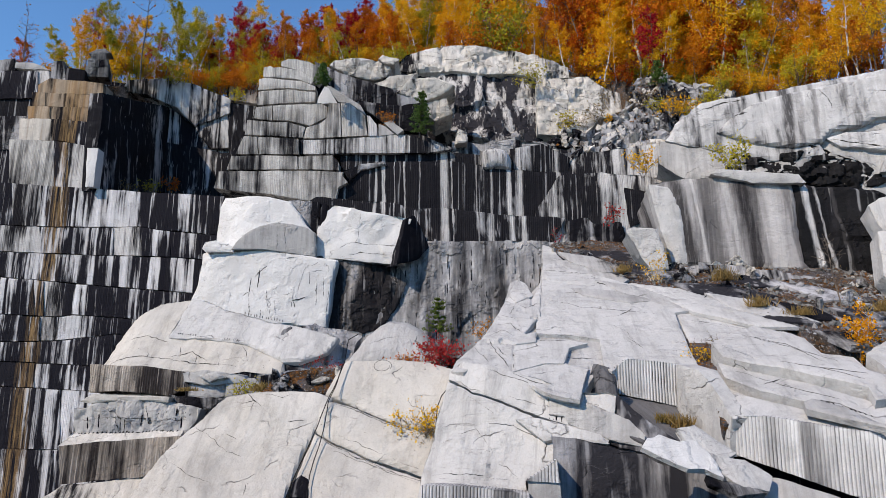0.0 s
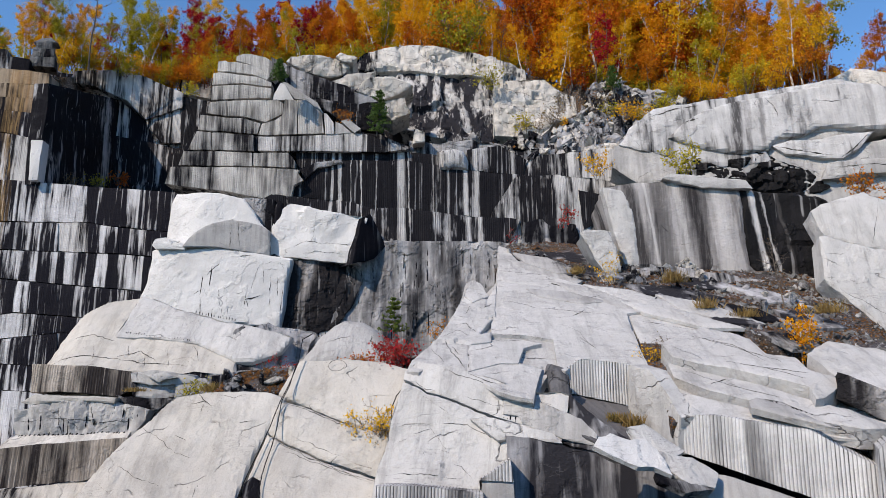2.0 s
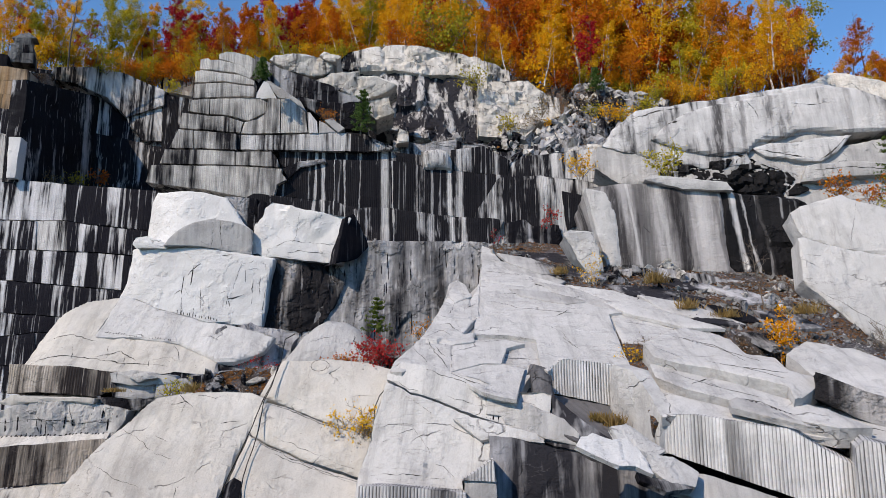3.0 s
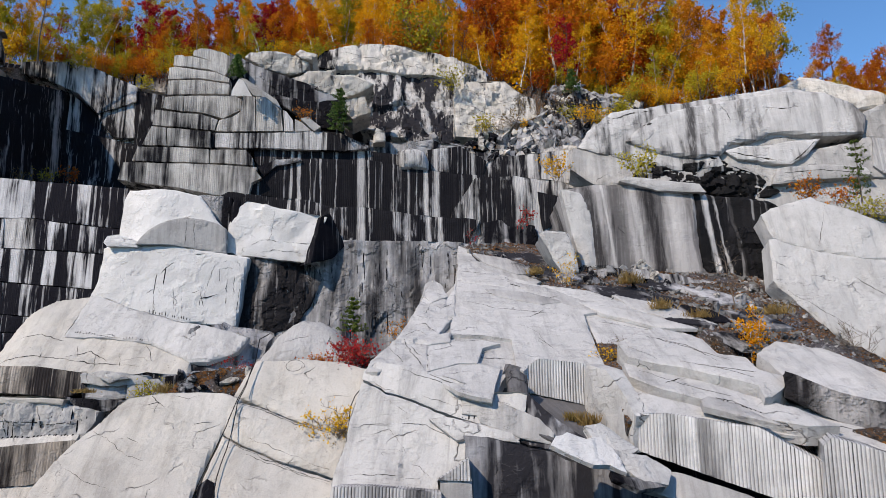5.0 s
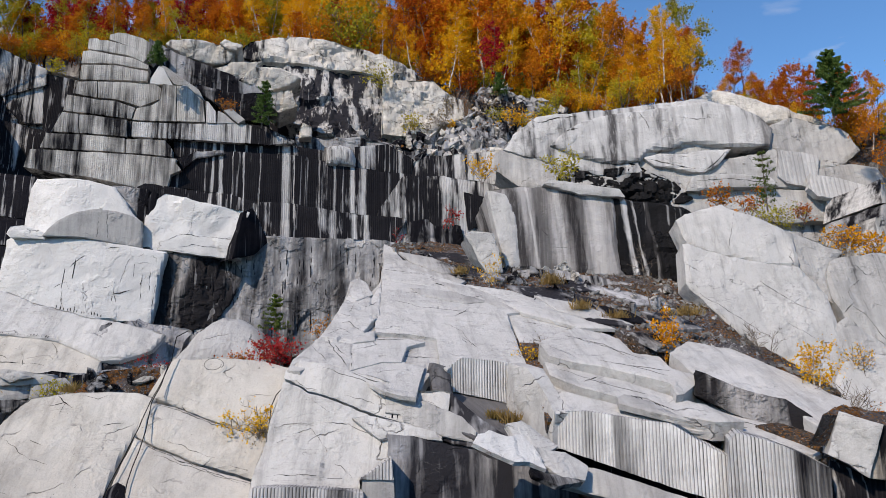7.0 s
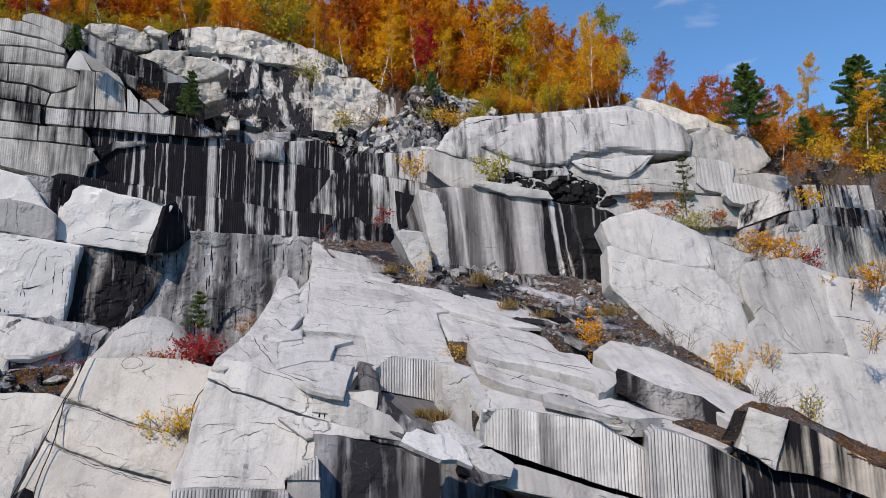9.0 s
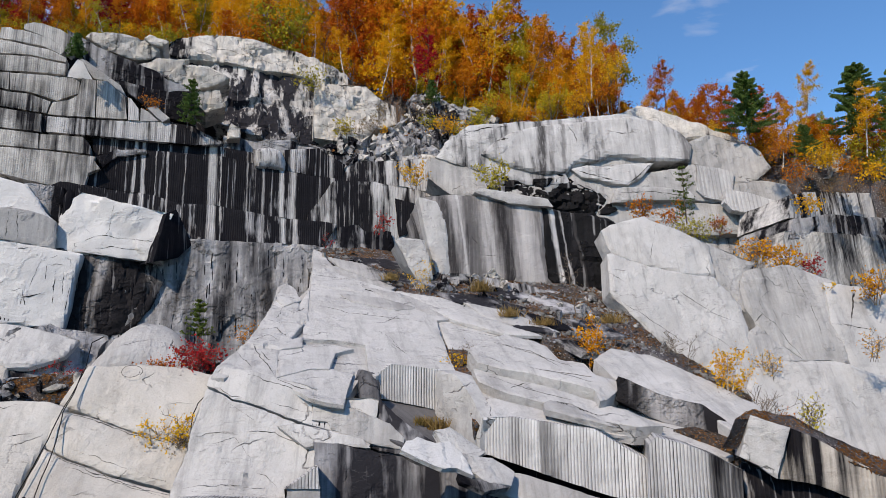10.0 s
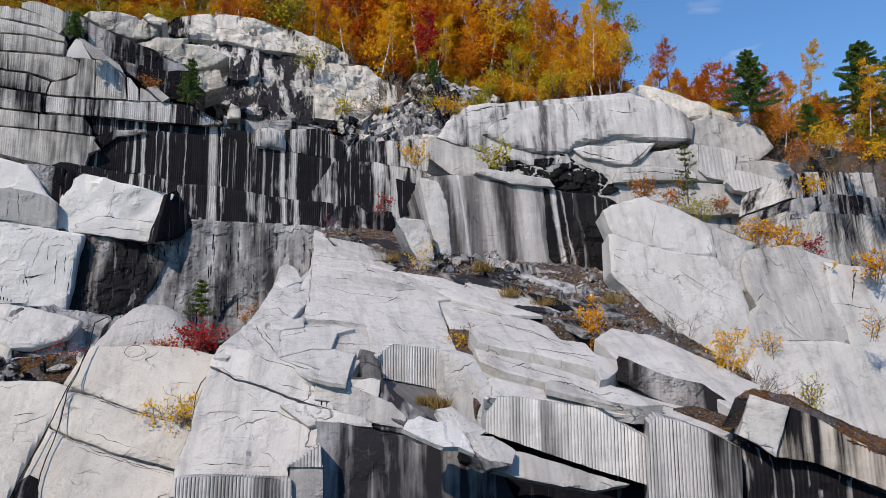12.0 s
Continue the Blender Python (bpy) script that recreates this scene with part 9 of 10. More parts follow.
# single trees that stand out at the rim
for kind, pick, x, y, z, height in (
    ("bare", 0, -34.44, 53.95, 33.85, 6.78),
    ("lime", 1, -33.57, 56.82, 35.12, 4.65),
    ("gold", 2, -33.06, 59.42, 36.27, 6.30),
    ("lime", 3, -30.37, 59.72, 36.24, 8.01),
    ("gold", 4, -30.55, 62.98, 37.50, 7.16),
    ("bare", 5, -27.62, 59.94, 36.17, 8.62),
    ("lime", 6, -27.69, 66.46, 37.99, 9.72),
    ("lime", 7, -26.31, 68.09, 38.49, 10.29),
    ("lime", 8, -24.26, 67.79, 38.24, 7.96),
    ("red", 9, -21.52, 66.61, 37.26, 5.72),
    ("orange", 10, -13.87, 56.32, 36.25, 4.51),
    ("orange", 11, -11.80, 55.77, 35.99, 3.32),
    ("lime", 12, -20.43, 69.04, 38.76, 9.43),
    ("red", 13, -23.36, 68.11, 38.06, 6.92),
    ("orange", 14, -7.31, 56.53, 36.55, 3.59),
    ("red", 15, -9.14, 57.27, 36.90, 3.36),
    ("gold", 16, 10.05, 53.06, 33.75, 5.03),
    ("gold", 17, 23.71, 52.93, 35.01, 3.66),
    ("gold", 18, 25.49, 45.33, 30.04, 4.05),
    ("lime", 19, 22.57, 47.95, 30.67, 3.94),
    ("pine", 20, 19.51, 52.49, 32.63, 2.39),
    ("lime", 21, 32.49, 47.96, 31.77, 8.99),
    ("bare", 22, 33.83, 54.25, 38.23, 6.49),
    ("gold", 23, 25.13, 45.46, 29.47, 5.12),
    ("gold", 24, 28.43, 44.65, 30.04, 4.68),
    ("orange", 25, 33.69, 44.64, 30.69, 4.58),
    ("bare", 26, 35.78, 45.55, 31.29, 5.46),
    ("pine", 27, 34.61, 35.97, 25.90, 4.86),
    ("gold", 28, 39.98, 36.17, 27.29, 4.68),
    ("pine", 29, 40.47, 32.50, 25.28, 5.46),
    ("pine", 30, 36.26, 32.83, 23.59, 2.44),
    ("gold", 31, 38.36, 30.34, 23.42, 4.35),
    ("orange", 32, 39.83, 37.80, 27.40, 3.25),
    ("pine", 33, 41.15, 29.96, 24.52, 4.99),
    ("gold", 34, 42.64, 29.59, 24.56, 4.25),
    ("thin_gold", 35, -31.77, 59.15, 37.50, 4.34),
    ("thin_red", 36, -33.16, 62.95, 39.17, 5.24),
    ("thin_gold", 37, -29.71, 58.95, 37.14, 5.79),
    ("bare", 38, -29.99, 61.83, 38.30, 5.84),
    ("thin_gold", 39, -28.53, 60.18, 37.45, 4.51),
    ("thin_red", 40, -29.75, 65.99, 39.89, 5.58),
    ("thin_lime", 41, -28.86, 65.20, 39.46, 5.17),
    ("bare", 42, -26.12, 61.59, 37.68, 4.68),
    ("thin_lime", 43, -27.41, 67.72, 40.25, 6.61),
    ("thin_lime", 44, -25.25, 65.35, 39.03, 6.50),
    ("thin_gold", 45, -24.93, 66.23, 39.33, 7.11),
    ("bare", 46, -23.76, 67.04, 39.49, 7.02),
    ("thin_lime", 47, -23.15, 67.45, 39.56, 5.79),
    ("thin_red", 48, -21.23, 65.74, 38.63, 6.17),
    ("thin_red", 49, -20.23, 65.87, 38.55, 8.28),
    ("thin_gold", 50, -19.10, 66.35, 38.58, 8.70),
    ("shrub", 51, -30.03, 58.89, 36.51, 2.44),
    ("shrub", 52, -29.45, 59.98, 36.85, 2.48),
    ("shrub", 53, -28.49, 60.51, 36.92, 1.95),
    ("shrub", 54, -28.07, 61.64, 37.29, 2.37),
    ("shrub", 55, -27.22, 63.30, 37.81, 2.16),
    ("shrub", 56, -25.49, 62.35, 37.21, 2.32),
    ("shrub", 57, -25.15, 64.71, 38.06, 2.13),
    ("shrub", 58, -23.55, 63.64, 37.43, 1.86),
    ("shrub", 59, -22.58, 65.27, 37.92, 2.58),
    ("shrub", 60, -21.78, 66.30, 38.21, 2.26),
    ("shrub", 61, -19.20, 63.90, 36.94, 2.02),
):
    forest_tree(kind, pick, x, y, z, height, 40 * pick)

rng = random.Random(77)
TALL = [(-60, 6.0), (-16, 6.0), (-9, 7.0), (-2, 9.5), (18, 10.5), (23, 10.5), (27, 9.0), (31, 7.5), (36, 7.0), (60, 7.0)]
for band, (near, far, count, size) in enumerate(((0.5, 4.0, 120, 0.62), (4.0, 10.0, 110, 0.85), (10.0, 22.0, 120, 1.0), (22.0, 45.0, 110, 1.05))):
    for i in range(count):
        bearing = math.radians(-36 + 90 * (i + rng.random()) / count)
        x = math.tan(bearing) * 55 if bearing < 0.6 else math.sin(bearing) * 58
        y = lerp(x, CREST_Y) + rng.uniform(near, far)
        x *= y / 55 if bearing < 0.6 else 1.0
        z = hill(x, y) - 0.1
        if x < -6:
            kind = rng.choices(("thin_lime", "thin_gold", "orange", "thin_red", "bare"), (4, 2, 1.5, 2.5, 2))[0]
        elif x < 24:
            kind = rng.choices(("gold", "orange", "lime", "bare", "red"), (8, 3.2, 1.6, 2.0, 0.5))[0]
        else:
            kind = rng.choices(("gold", "orange", "pine", "bare", "lime"), (4, 3.5, 0, 2, 1))[0]
        tall = lerp(x, TALL) * size * rng.uniform(0.75, 1.15)
        if band == 0 and rng.random() < 0.75:
            kind, tall = "shrub", rng.uniform(1.2, 2.6)
        if band > 2 and x < -8 and rng.random() < 0.3:
            continue
        forest_tree(kind, rng.randrange(12), x, y, z, tall, rng.uniform(0, 360))

# denser stands: mixed young trees over the far wall, maples beside the steps, tall birches on the hill
for near, far, count, west, east, low, high, kinds, shares in (
    (2.0, 9.0, 46, -33.0, -15.0, 5.0, 8.0, ("thin_lime", "thin_gold", "lime", "thin_red", "bare"), (4, 3, 2, 1.5, 1.5)),
    (3.0, 12.0, 44, -17.0, -3.0, 4.5, 7.5, ("orange", "red", "thin_red", "gold", "bare"), (5, 1.5, 2, 2, 1.5)),
    (0.5, 3.0, 36, -24.0, -4.0, 1.0, 2.4, ("shrub",), (1,)),
    (3.0, 14.0, 40, 12.0, 28.0, 8.5, 12.5, ("gold", "orange", "lime", "bare"), (5, 3, 1.5, 1.5)),
    (0.5, 6.0, 40, 0.0, 24.0, 2.2, 5.0, ("gold", "orange", "shrub", "bare"), (3, 3, 3, 2)),
    (2.0, 16.0, 44, 27.0, 44.0, 4.0, 6.0, ("orange", "bare", "gold"), (5, 3, 2)),
):
    for i in range(count):
        x = west + (east - west) * (i + rng.random()) / count
        y = lerp(x, CREST_Y) + rng.uniform(near, far)
        forest_tree(rng.choices(kinds, shares)[0], rng.randrange(12), x * y / 56 if x < 12 else x, y, hill(x, y) - 0.1, rng.uniform(low, high), rng.uniform(0, 360))


# cables that hang over the domed sheets
def cable(label, pts, thick=0.016):
    bm = bmesh.new()
    path = []
    for a, b in zip(pts, pts[1:]):
        path += [Vector(a).lerp(Vector(b), k / 6) for k in range(6)]
    path.append(Vector(pts[-1]))
    path = [p + noise.noise_vector(p * 1.5) * 0.03 for p in path]
    tube(bm, path, thick, thick, 6)
    return tagged(new("cable", finish_mesh("cable", bm, RUBBER)), label, "cable", "hanging cables")


RUBBER = Nodes("black_rubber").finish((0.012, 0.012, 0.013, 1), 0.6)
cable("black cable hanging down over the granite sheets", [(-3.08, 25.39, 11.33), (-3.42, 25.24, 11.12), (-3.44, 24.59, 10.34), (-3.58, 24.08, 9.73), (-3.78, 23.60, 9.14), (-3.98, 23.06, 8.48), (-4.13, 22.60, 7.92), (-4.35, 22.04, 7.24), (-4.52, 21.61, 6.71), (-4.68, 21.10, 6.10)])
cable("second black cable hanging over the granite sheets", [(-3.50, 24.49, 10.25), (-3.59, 23.93, 9.58), (-3.77, 23.46, 9.00), (-3.81, 22.78, 8.19), (-3.89, 22.30, 7.61), (-4.01, 21.75, 6.95), (-3.96, 21.04, 6.11)])
cable("thin loop of black cable on the sheet", [(-1.85, 24.49, 10.21), (-1.87, 24.42, 10.11), (-1.96, 24.36, 10.04), (-2.09, 24.35, 10.01), (-2.23, 24.37, 10.03), (-2.34, 24.43, 10.09), (-2.40, 24.51, 10.18), (-2.39, 24.59, 10.28), (-2.31, 24.65, 10.36), (-2.17, 24.68, 10.40), (-2.02, 24.66, 10.40), (-1.88, 24.61, 10.35), (-1.79, 24.54, 10.26), (-1.77, 24.45, 10.17), (-1.83, 24.39, 10.08)], 0.007)
cable("black cable hanging beside the pale slab", [(0.30, 23.71, 9.58), (-0.04, 23.43, 9.22), (-0.18, 23.15, 8.87), (-0.22, 22.73, 8.37), (-0.21, 22.32, 7.88)])
# plants on the ledges
tagged(spot(conifer("young_spruce", 101, 1.61, 1.18, NEEDLE, 57, 0.08, 8, ragged=0.15), -7.71, 41.79, 28.02), "small bushy spruce on the stepped courses", "tree", "young conifers")
tagged(spot(conifer("young_pine", 102, 3.29, 1.82, NEEDLE, 57, 0.09, 10, ragged=0.30), -1.54, 42.97, 25.04), "young dark pine growing from a ledge", "tree", "young conifers")
tagged(spot(conifer("young_pine", 103, 1.62, 1.14, NEEDLE_LIGHT, 52, 0.06, 8, ragged=0.30), -0.20, 27.00, 11.41), "young pale-green pine with layered boughs", "tree", "young conifers")
tagged(spot(broadleaf("shrub", 104, 1.28, 1.97, 1500, 0.09, BARK_DARK, RED, stems=7, bare=0.12, lean=0.28), -0.33, 25.50, 10.20), "crimson blueberry-like shrub at the boulder", "shrub", "shrubs on the ledges")
tagged(spot(broadleaf("shrub", 105, 0.78, 1.26, 500, 0.08, BARK_DARK, ORANGE, stems=5, bare=0.12, lean=0.28), -1.22, 25.77, 10.20), "russet low shrub at the boulder", "shrub", "shrubs on the ledges")
tagged(spot(broadleaf("shrub", 106, 1.24, 0.97, 260, 0.07, BARK_DARK, RED, stems=4, bare=0.12, lean=0.28), -4.33, 26.14, 9.79), "sparse pinkish red shrub in the hollow", "shrub", "shrubs on the ledges")
tagged(spot(broadleaf("shrub", 107, 1.31, 1.26, 700, 0.07, BARK_DARK, GOLD, stems=6, bare=0.12, lean=0.28), -0.79, 22.79, 8.15), "yellow leafy shrub in the curved crack", "shrub", "shrubs on the ledges")
tagged(spot(broadleaf("shrub", 108, 0.93, 0.93, 300, 0.05, BARK_DARK, BUFF, stems=7, bare=0.12, lean=0.28), -0.34, 22.80, 8.05), "dry twiggy shrub in the curved crack", "shrub", "shrubs on the ledges")
tagged(spot(broadleaf("shrub", 109, 0.92, 0.90, 500, 0.07, BARK_DARK, LIME, stems=6, bare=0.12, lean=0.28), -7.31, 26.51, 9.29), "moss-green shrub on the terrace", "shrub", "shrubs on the ledges")
tagged(spot(broadleaf("shrub", 110, 1.17, 1.07, 260, 0.08, BARK_DARK, ORANGE, stems=4, bare=0.12, lean=0.28), 1.63, 28.45, 11.17), "small orange shrub beside the slab", "shrub", "shrubs on the ledges")
tagged(spot(broadleaf("birch_sapling", 111, 1.92, 1.34, 1300, 0.09, BARK_PALE, GOLD, stems=3, bare=0.15, lean=0.15), 13.56, 22.69, 10.39), "bright yellow sapling on the litter ledge", "shrub", "shrubs on the ledges")
tagged(spot(broadleaf("birch_sapling", 112, 1.82, 1.08, 1500, 0.07, BARK_PALE, GOLD, stems=5, bare=0.15, lean=0.20), 16.70, 19.17, 9.59), "tall yellow birch sapling among slabs", "shrub", "shrubs on the ledges")
tagged(spot(broadleaf("bare_shrub", 113, 1.46, 1.64, 60, 0.05, BARK_DARK, BUFF, stems=12, bare=0.12, lean=0.28), 16.88, 18.60, 9.12), "purple-grey leafless shrub between pale slabs", "shrub", "shrubs on the ledges")
tagged(spot(broadleaf("shrub", 114, 1.07, 1.34, 260, 0.08, BARK_DARK, GOLD, stems=4, bare=0.12, lean=0.28), 22.90, 23.64, 10.11), "yellow shrub among the slabs", "shrub", "shrubs on the ledges")
tagged(spot(broadleaf("shrub", 115, 1.67, 1.52, 450, 0.12, BARK_DARK, GOLD, stems=4, bare=0.12, lean=0.28), 11.73, 39.77, 21.69), "yellow shrub on the terrace wall", "shrub", "shrubs on the ledges")
tagged(spot(broadleaf("shrub", 116, 1.95, 1.86, 700, 0.13, BARK_DARK, LIME, stems=5, bare=0.12, lean=0.28), 16.70, 37.94, 21.50), "dark gold-green shrub on the terrace wall", "shrub", "shrubs on the ledges")
tagged(spot(conifer("young_pine", 117, 3.43, 2.02, NEEDLE_LIGHT, 26, 0.08, 9, ragged=0.45), 25.06, 31.08, 18.41), "light green young pine on the dome's shelf", "tree", "young conifers")
tagged(spot(broadleaf("shrub", 118, 1.20, 1.71, 420, 0.12, BARK_DARK, ORANGE, stems=4, bare=0.12, lean=0.28), 23.58, 32.84, 19.02), "orange shrub on the dome's shelf", "shrub", "shrubs on the ledges")
tagged(spot(broadleaf("shrub", 119, 1.46, 1.43, 300, 0.12, BARK_DARK, ORANGE, stems=4, bare=0.12, lean=0.28), 24.36, 31.63, 18.42), "rusty shrub beside the young pine", "shrub", "shrubs on the ledges")
tagged(spot(broadleaf("shrub", 120, 0.92, 2.66, 900, 0.10, BARK_DARK, LIME, stems=9, bare=0.12, lean=0.28), 24.31, 29.76, 17.40), "low green juniper on the shelf", "shrub", "shrubs on the ledges")
tagged(spot(broadleaf("shrub", 121, 1.17, 1.88, 600, 0.12, BARK_DARK, GOLD, stems=5, bare=0.12, lean=0.28), 26.68, 27.64, 15.96), "yellow shrub on the shaded ledge", "shrub", "shrubs on the ledges")
tagged(spot(broadleaf("shrub", 122, 1.43, 2.07, 600, 0.12, BARK_DARK, GOLD, stems=5, bare=0.12, lean=0.28), 27.47, 26.86, 15.24), "yellow shrub on the shaded ledge", "shrub", "shrubs on the ledges")
tagged(spot(broadleaf("shrub", 123, 1.21, 1.25, 260, 0.12, BARK_DARK, RED, stems=4, bare=0.12, lean=0.28), 28.18, 26.10, 15.00), "dull red shrub on the shaded ledge", "shrub", "shrubs on the ledges")
tagged(spot(broadleaf("shrub", 124, 0.63, 1.05, 200, 0.10, BARK_DARK, GOLD, stems=4, bare=0.12, lean=0.28), 28.14, 25.40, 14.15), "yellow shrub by the grooved wall", "shrub", "shrubs on the ledges")
tagged(spot(broadleaf("shrub", 125, 1.39, 1.20, 320, 0.12, BARK_DARK, GOLD, stems=4, bare=0.12, lean=0.28), 30.13, 27.68, 18.60), "yellow shrub under the pines", "shrub", "shrubs on the ledges")
tagged(spot(broadleaf("shrub", 126, 1.08, 2.15, 420, 0.13, BARK_DARK, ORANGE, stems=5, bare=0.12, lean=0.28), 32.10, 29.96, 21.29), "orange shrub under the pines", "shrub", "shrubs on the ledges")
tagged(spot(broadleaf("shrub", 127, 0.83, 1.52, 300, 0.10, BARK_DARK, ORANGE, stems=4, bare=0.12, lean=0.28), 25.71, 29.22, 17.63), "orange shrub at the dome's edge", "shrub", "shrubs on the ledges")
tagged(spot(broadleaf("shrub", 128, 1.86, 1.86, 500, 0.12, BARK_DARK, GOLD, stems=5, bare=0.12, lean=0.28), 29.51, 23.79, 13.61), "yellow shrub by the grooved wall", "shrub", "shrubs on the ledges")
tagged(spot(broadleaf("shrub", 129, 0.63, 0.88, 260, 0.07, BARK_DARK, GOLD, stems=5, bare=0.12, lean=0.28), 8.47, 22.94, 10.58), "yellowing shrub in a slab joint", "shrub", "shrubs on the ledges")
tagged(spot(broadleaf("bare_shrub", 130, 0.76, 1.02, 30, 0.05, BARK_DARK, BUFF, stems=8, bare=0.12, lean=0.28), 8.99, 23.28, 11.03), "leafless grey shrub in a slab joint", "shrub", "shrubs on the ledges")
tagged(spot(broadleaf("shrub", 131, 0.86, 0.70, 160, 0.06, BARK_DARK, BUFF, stems=6, bare=0.12, lean=0.28), 8.47, 22.41, 9.85), "dry weeds in a slab joint", "shrub", "shrubs on the ledges")
tagged(spot(broadleaf("bare_sapling", 132, 2.75, 1.44, 20, 0.05, BARK_DARK, BUFF, stems=1, bare=0.30, lean=0.05), 14.54, 25.60, 12.47), "leafless sapling on the litter ledge", "shrub", "shrubs on the ledges")
tagged(spot(broadleaf("bare_shrub", 133, 1.17, 1.23, 20, 0.05, BARK_DARK, BUFF, stems=5, bare=0.12, lean=0.28), 16.34, 21.40, 10.78), "leafless grey shrub at the white slab", "shrub", "shrubs on the ledges")
tagged(spot(broadleaf("shrub", 134, 1.00, 1.17, 260, 0.07, BARK_DARK, LIME, stems=5, bare=0.12, lean=0.28), 17.19, 16.62, 8.62), "green and orange shrub on the lower ledge", "shrub", "shrubs on the ledges")
tagged(spot(broadleaf("shrub", 135, 0.59, 0.78, 200, 0.07, BARK_DARK, ORANGE, stems=4, bare=0.12, lean=0.28), 16.87, 16.95, 8.56), "orange shrub on the lower ledge", "shrub", "shrubs on the ledges")
tagged(spot(broadleaf("shrub", 136, 0.66, 1.31, 260, 0.06, BARK_DARK, ORANGE, stems=6, bare=0.12, lean=0.28), 14.54, 17.73, 7.86), "orange low shrub at the dark step", "shrub", "shrubs on the ledges")
tagged(spot(broadleaf("bare_shrub", 137, 1.10, 1.32, 40, 0.05, BARK_DARK, BUFF, stems=8, bare=0.12, lean=0.28), 14.54, 17.98, 7.97), "leafless shrub at the dark step", "shrub", "shrubs on the ledges")
tagged(spot(broadleaf("shrub", 138, 1.16, 1.11, 200, 0.07, BARK_DARK, GOLD, stems=4, bare=0.12, lean=0.28), 26.16, 21.58, 10.90), "yellow shrub between white slabs", "shrub", "shrubs on the ledges")
tagged(spot(broadleaf("shrub", 139, 1.71, 1.20, 320, 0.08, BARK_PALE, GOLD, stems=6, bare=0.12, lean=0.28), 9.46, 30.53, 14.14), "dry yellow shrub leaning at the block", "shrub", "shrubs on the ledges")
tagged(spot(broadleaf("shrub", 140, 1.34, 1.11, 160, 0.12, BARK_DARK, RED, stems=3, bare=0.12, lean=0.28), 9.58, 39.15, 18.52), "small bright red shrub on the terrace wall", "shrub", "shrubs on the ledges")
tagged(spot(broadleaf("shrub", 141, 1.18, 0.79, 60, 0.09, BARK_DARK, RED, stems=3, bare=0.12, lean=0.28), 6.55, 39.97, 17.42), "thin red stems on the terrace wall", "shrub", "shrubs on the ledges")
tagged(spot(broadleaf("shrub", 142, 0.97, 1.42, 200, 0.10, BARK_DARK, ORANGE, stems=4, bare=0.12, lean=0.28), -3.48, 43.36, 26.14), "russet plant on the sloping slab", "shrub", "shrubs on the ledges")
tagged(spot(broadleaf("shrub", 143, 1.47, 2.30, 500, 0.14, BARK_DARK, LIME, stems=5, bare=0.12, lean=0.28), 6.73, 50.05, 31.58), "olive shrub on the crag", "shrub", "shrubs on the ledges")
tagged(spot(broadleaf("shrub", 144, 0.70, 2.37, 420, 0.14, BARK_DARK, GOLD, stems=5, bare=0.12, lean=0.28), 15.93, 45.81, 27.88), "olive gold shrub at the forest edge", "shrub", "shrubs on the ledges")
tagged(spot(broadleaf("shrub", 145, 1.25, 1.37, 220, 0.16, BARK_DARK, ORANGE, stems=4, bare=0.12, lean=0.28), -22.58, 55.59, 24.87), "orange plant on the cove's floor", "shrub", "shrubs on the ledges")
tagged(spot(broadleaf("shrub", 146, 1.04, 1.95, 200, 0.13, BARK_DARK, LIME, stems=6, bare=0.12, lean=0.28), -24.07, 54.96, 24.70), "weeds on the cove's floor", "shrub", "shrubs on the ledges")
tagged(spot(broadleaf("shrub", 147, 0.84, 1.95, 120, 0.12, BARK_DARK, BUFF, stems=6, bare=0.12, lean=0.28), -25.48, 54.32, 24.53), "dry weeds on the cove's floor", "shrub", "shrubs on the ledges")
tagged(spot(broadleaf("shrub", 148, 1.12, 1.51, 300, 0.15, BARK_DARK, LIME, stems=4, bare=0.12, lean=0.28), -18.59, 59.15, 34.10), "mossy shrub on the cove's rim", "shrub", "shrubs on the ledges")
tagged(spot(broadleaf("shrub", 149, 1.01, 1.95, 500, 0.13, BARK_DARK, ORANGE, stems=5, bare=0.12, lean=0.28), 34.33, 33.42, 23.88), "orange shrub among the rocks under the pines", "shrub", "shrubs on the ledges")
tagged(spot(broadleaf("shrub", 150, 1.09, 1.80, 500, 0.13, BARK_DARK, GOLD, stems=5, bare=0.12, lean=0.28), 36.02, 31.59, 23.01), "yellow shrub among the rocks under the pines", "shrub", "shrubs on the ledges")
tagged(spot(broadleaf("shrub", 151, 0.97, 1.91, 500, 0.13, BARK_DARK, ORANGE, stems=5, bare=0.12, lean=0.28), 36.10, 29.96, 22.01), "russet shrub among the rocks under the pines", "shrub", "shrubs on the ledges")
tagged(spot(broadleaf("shrub", 152, 1.27, 1.87, 500, 0.13, BARK_DARK, GOLD, stems=5, bare=0.12, lean=0.28), 36.09, 28.36, 21.21), "yellow shrub among the rocks under the pines", "shrub", "shrubs on the ledges")
tagged(spot(broadleaf("shrub", 153, 0.83, 1.61, 120, 0.10, BARK_DARK, BUFF, stems=6, bare=0.12, lean=0.28), 34.14, 29.18, 20.58), "dry shrub among the rocks under the pines", "shrub", "shrubs on the ledges")
tagged(spot(broadleaf("shrub", 154, 1.70, 1.88, 380, 0.14, BARK_DARK, LIME, stems=5, bare=0.12, lean=0.28), 9.25, 49.14, 27.88), "yellow-green shrub on the rubble slope", "shrub", "shrubs on the ledges")
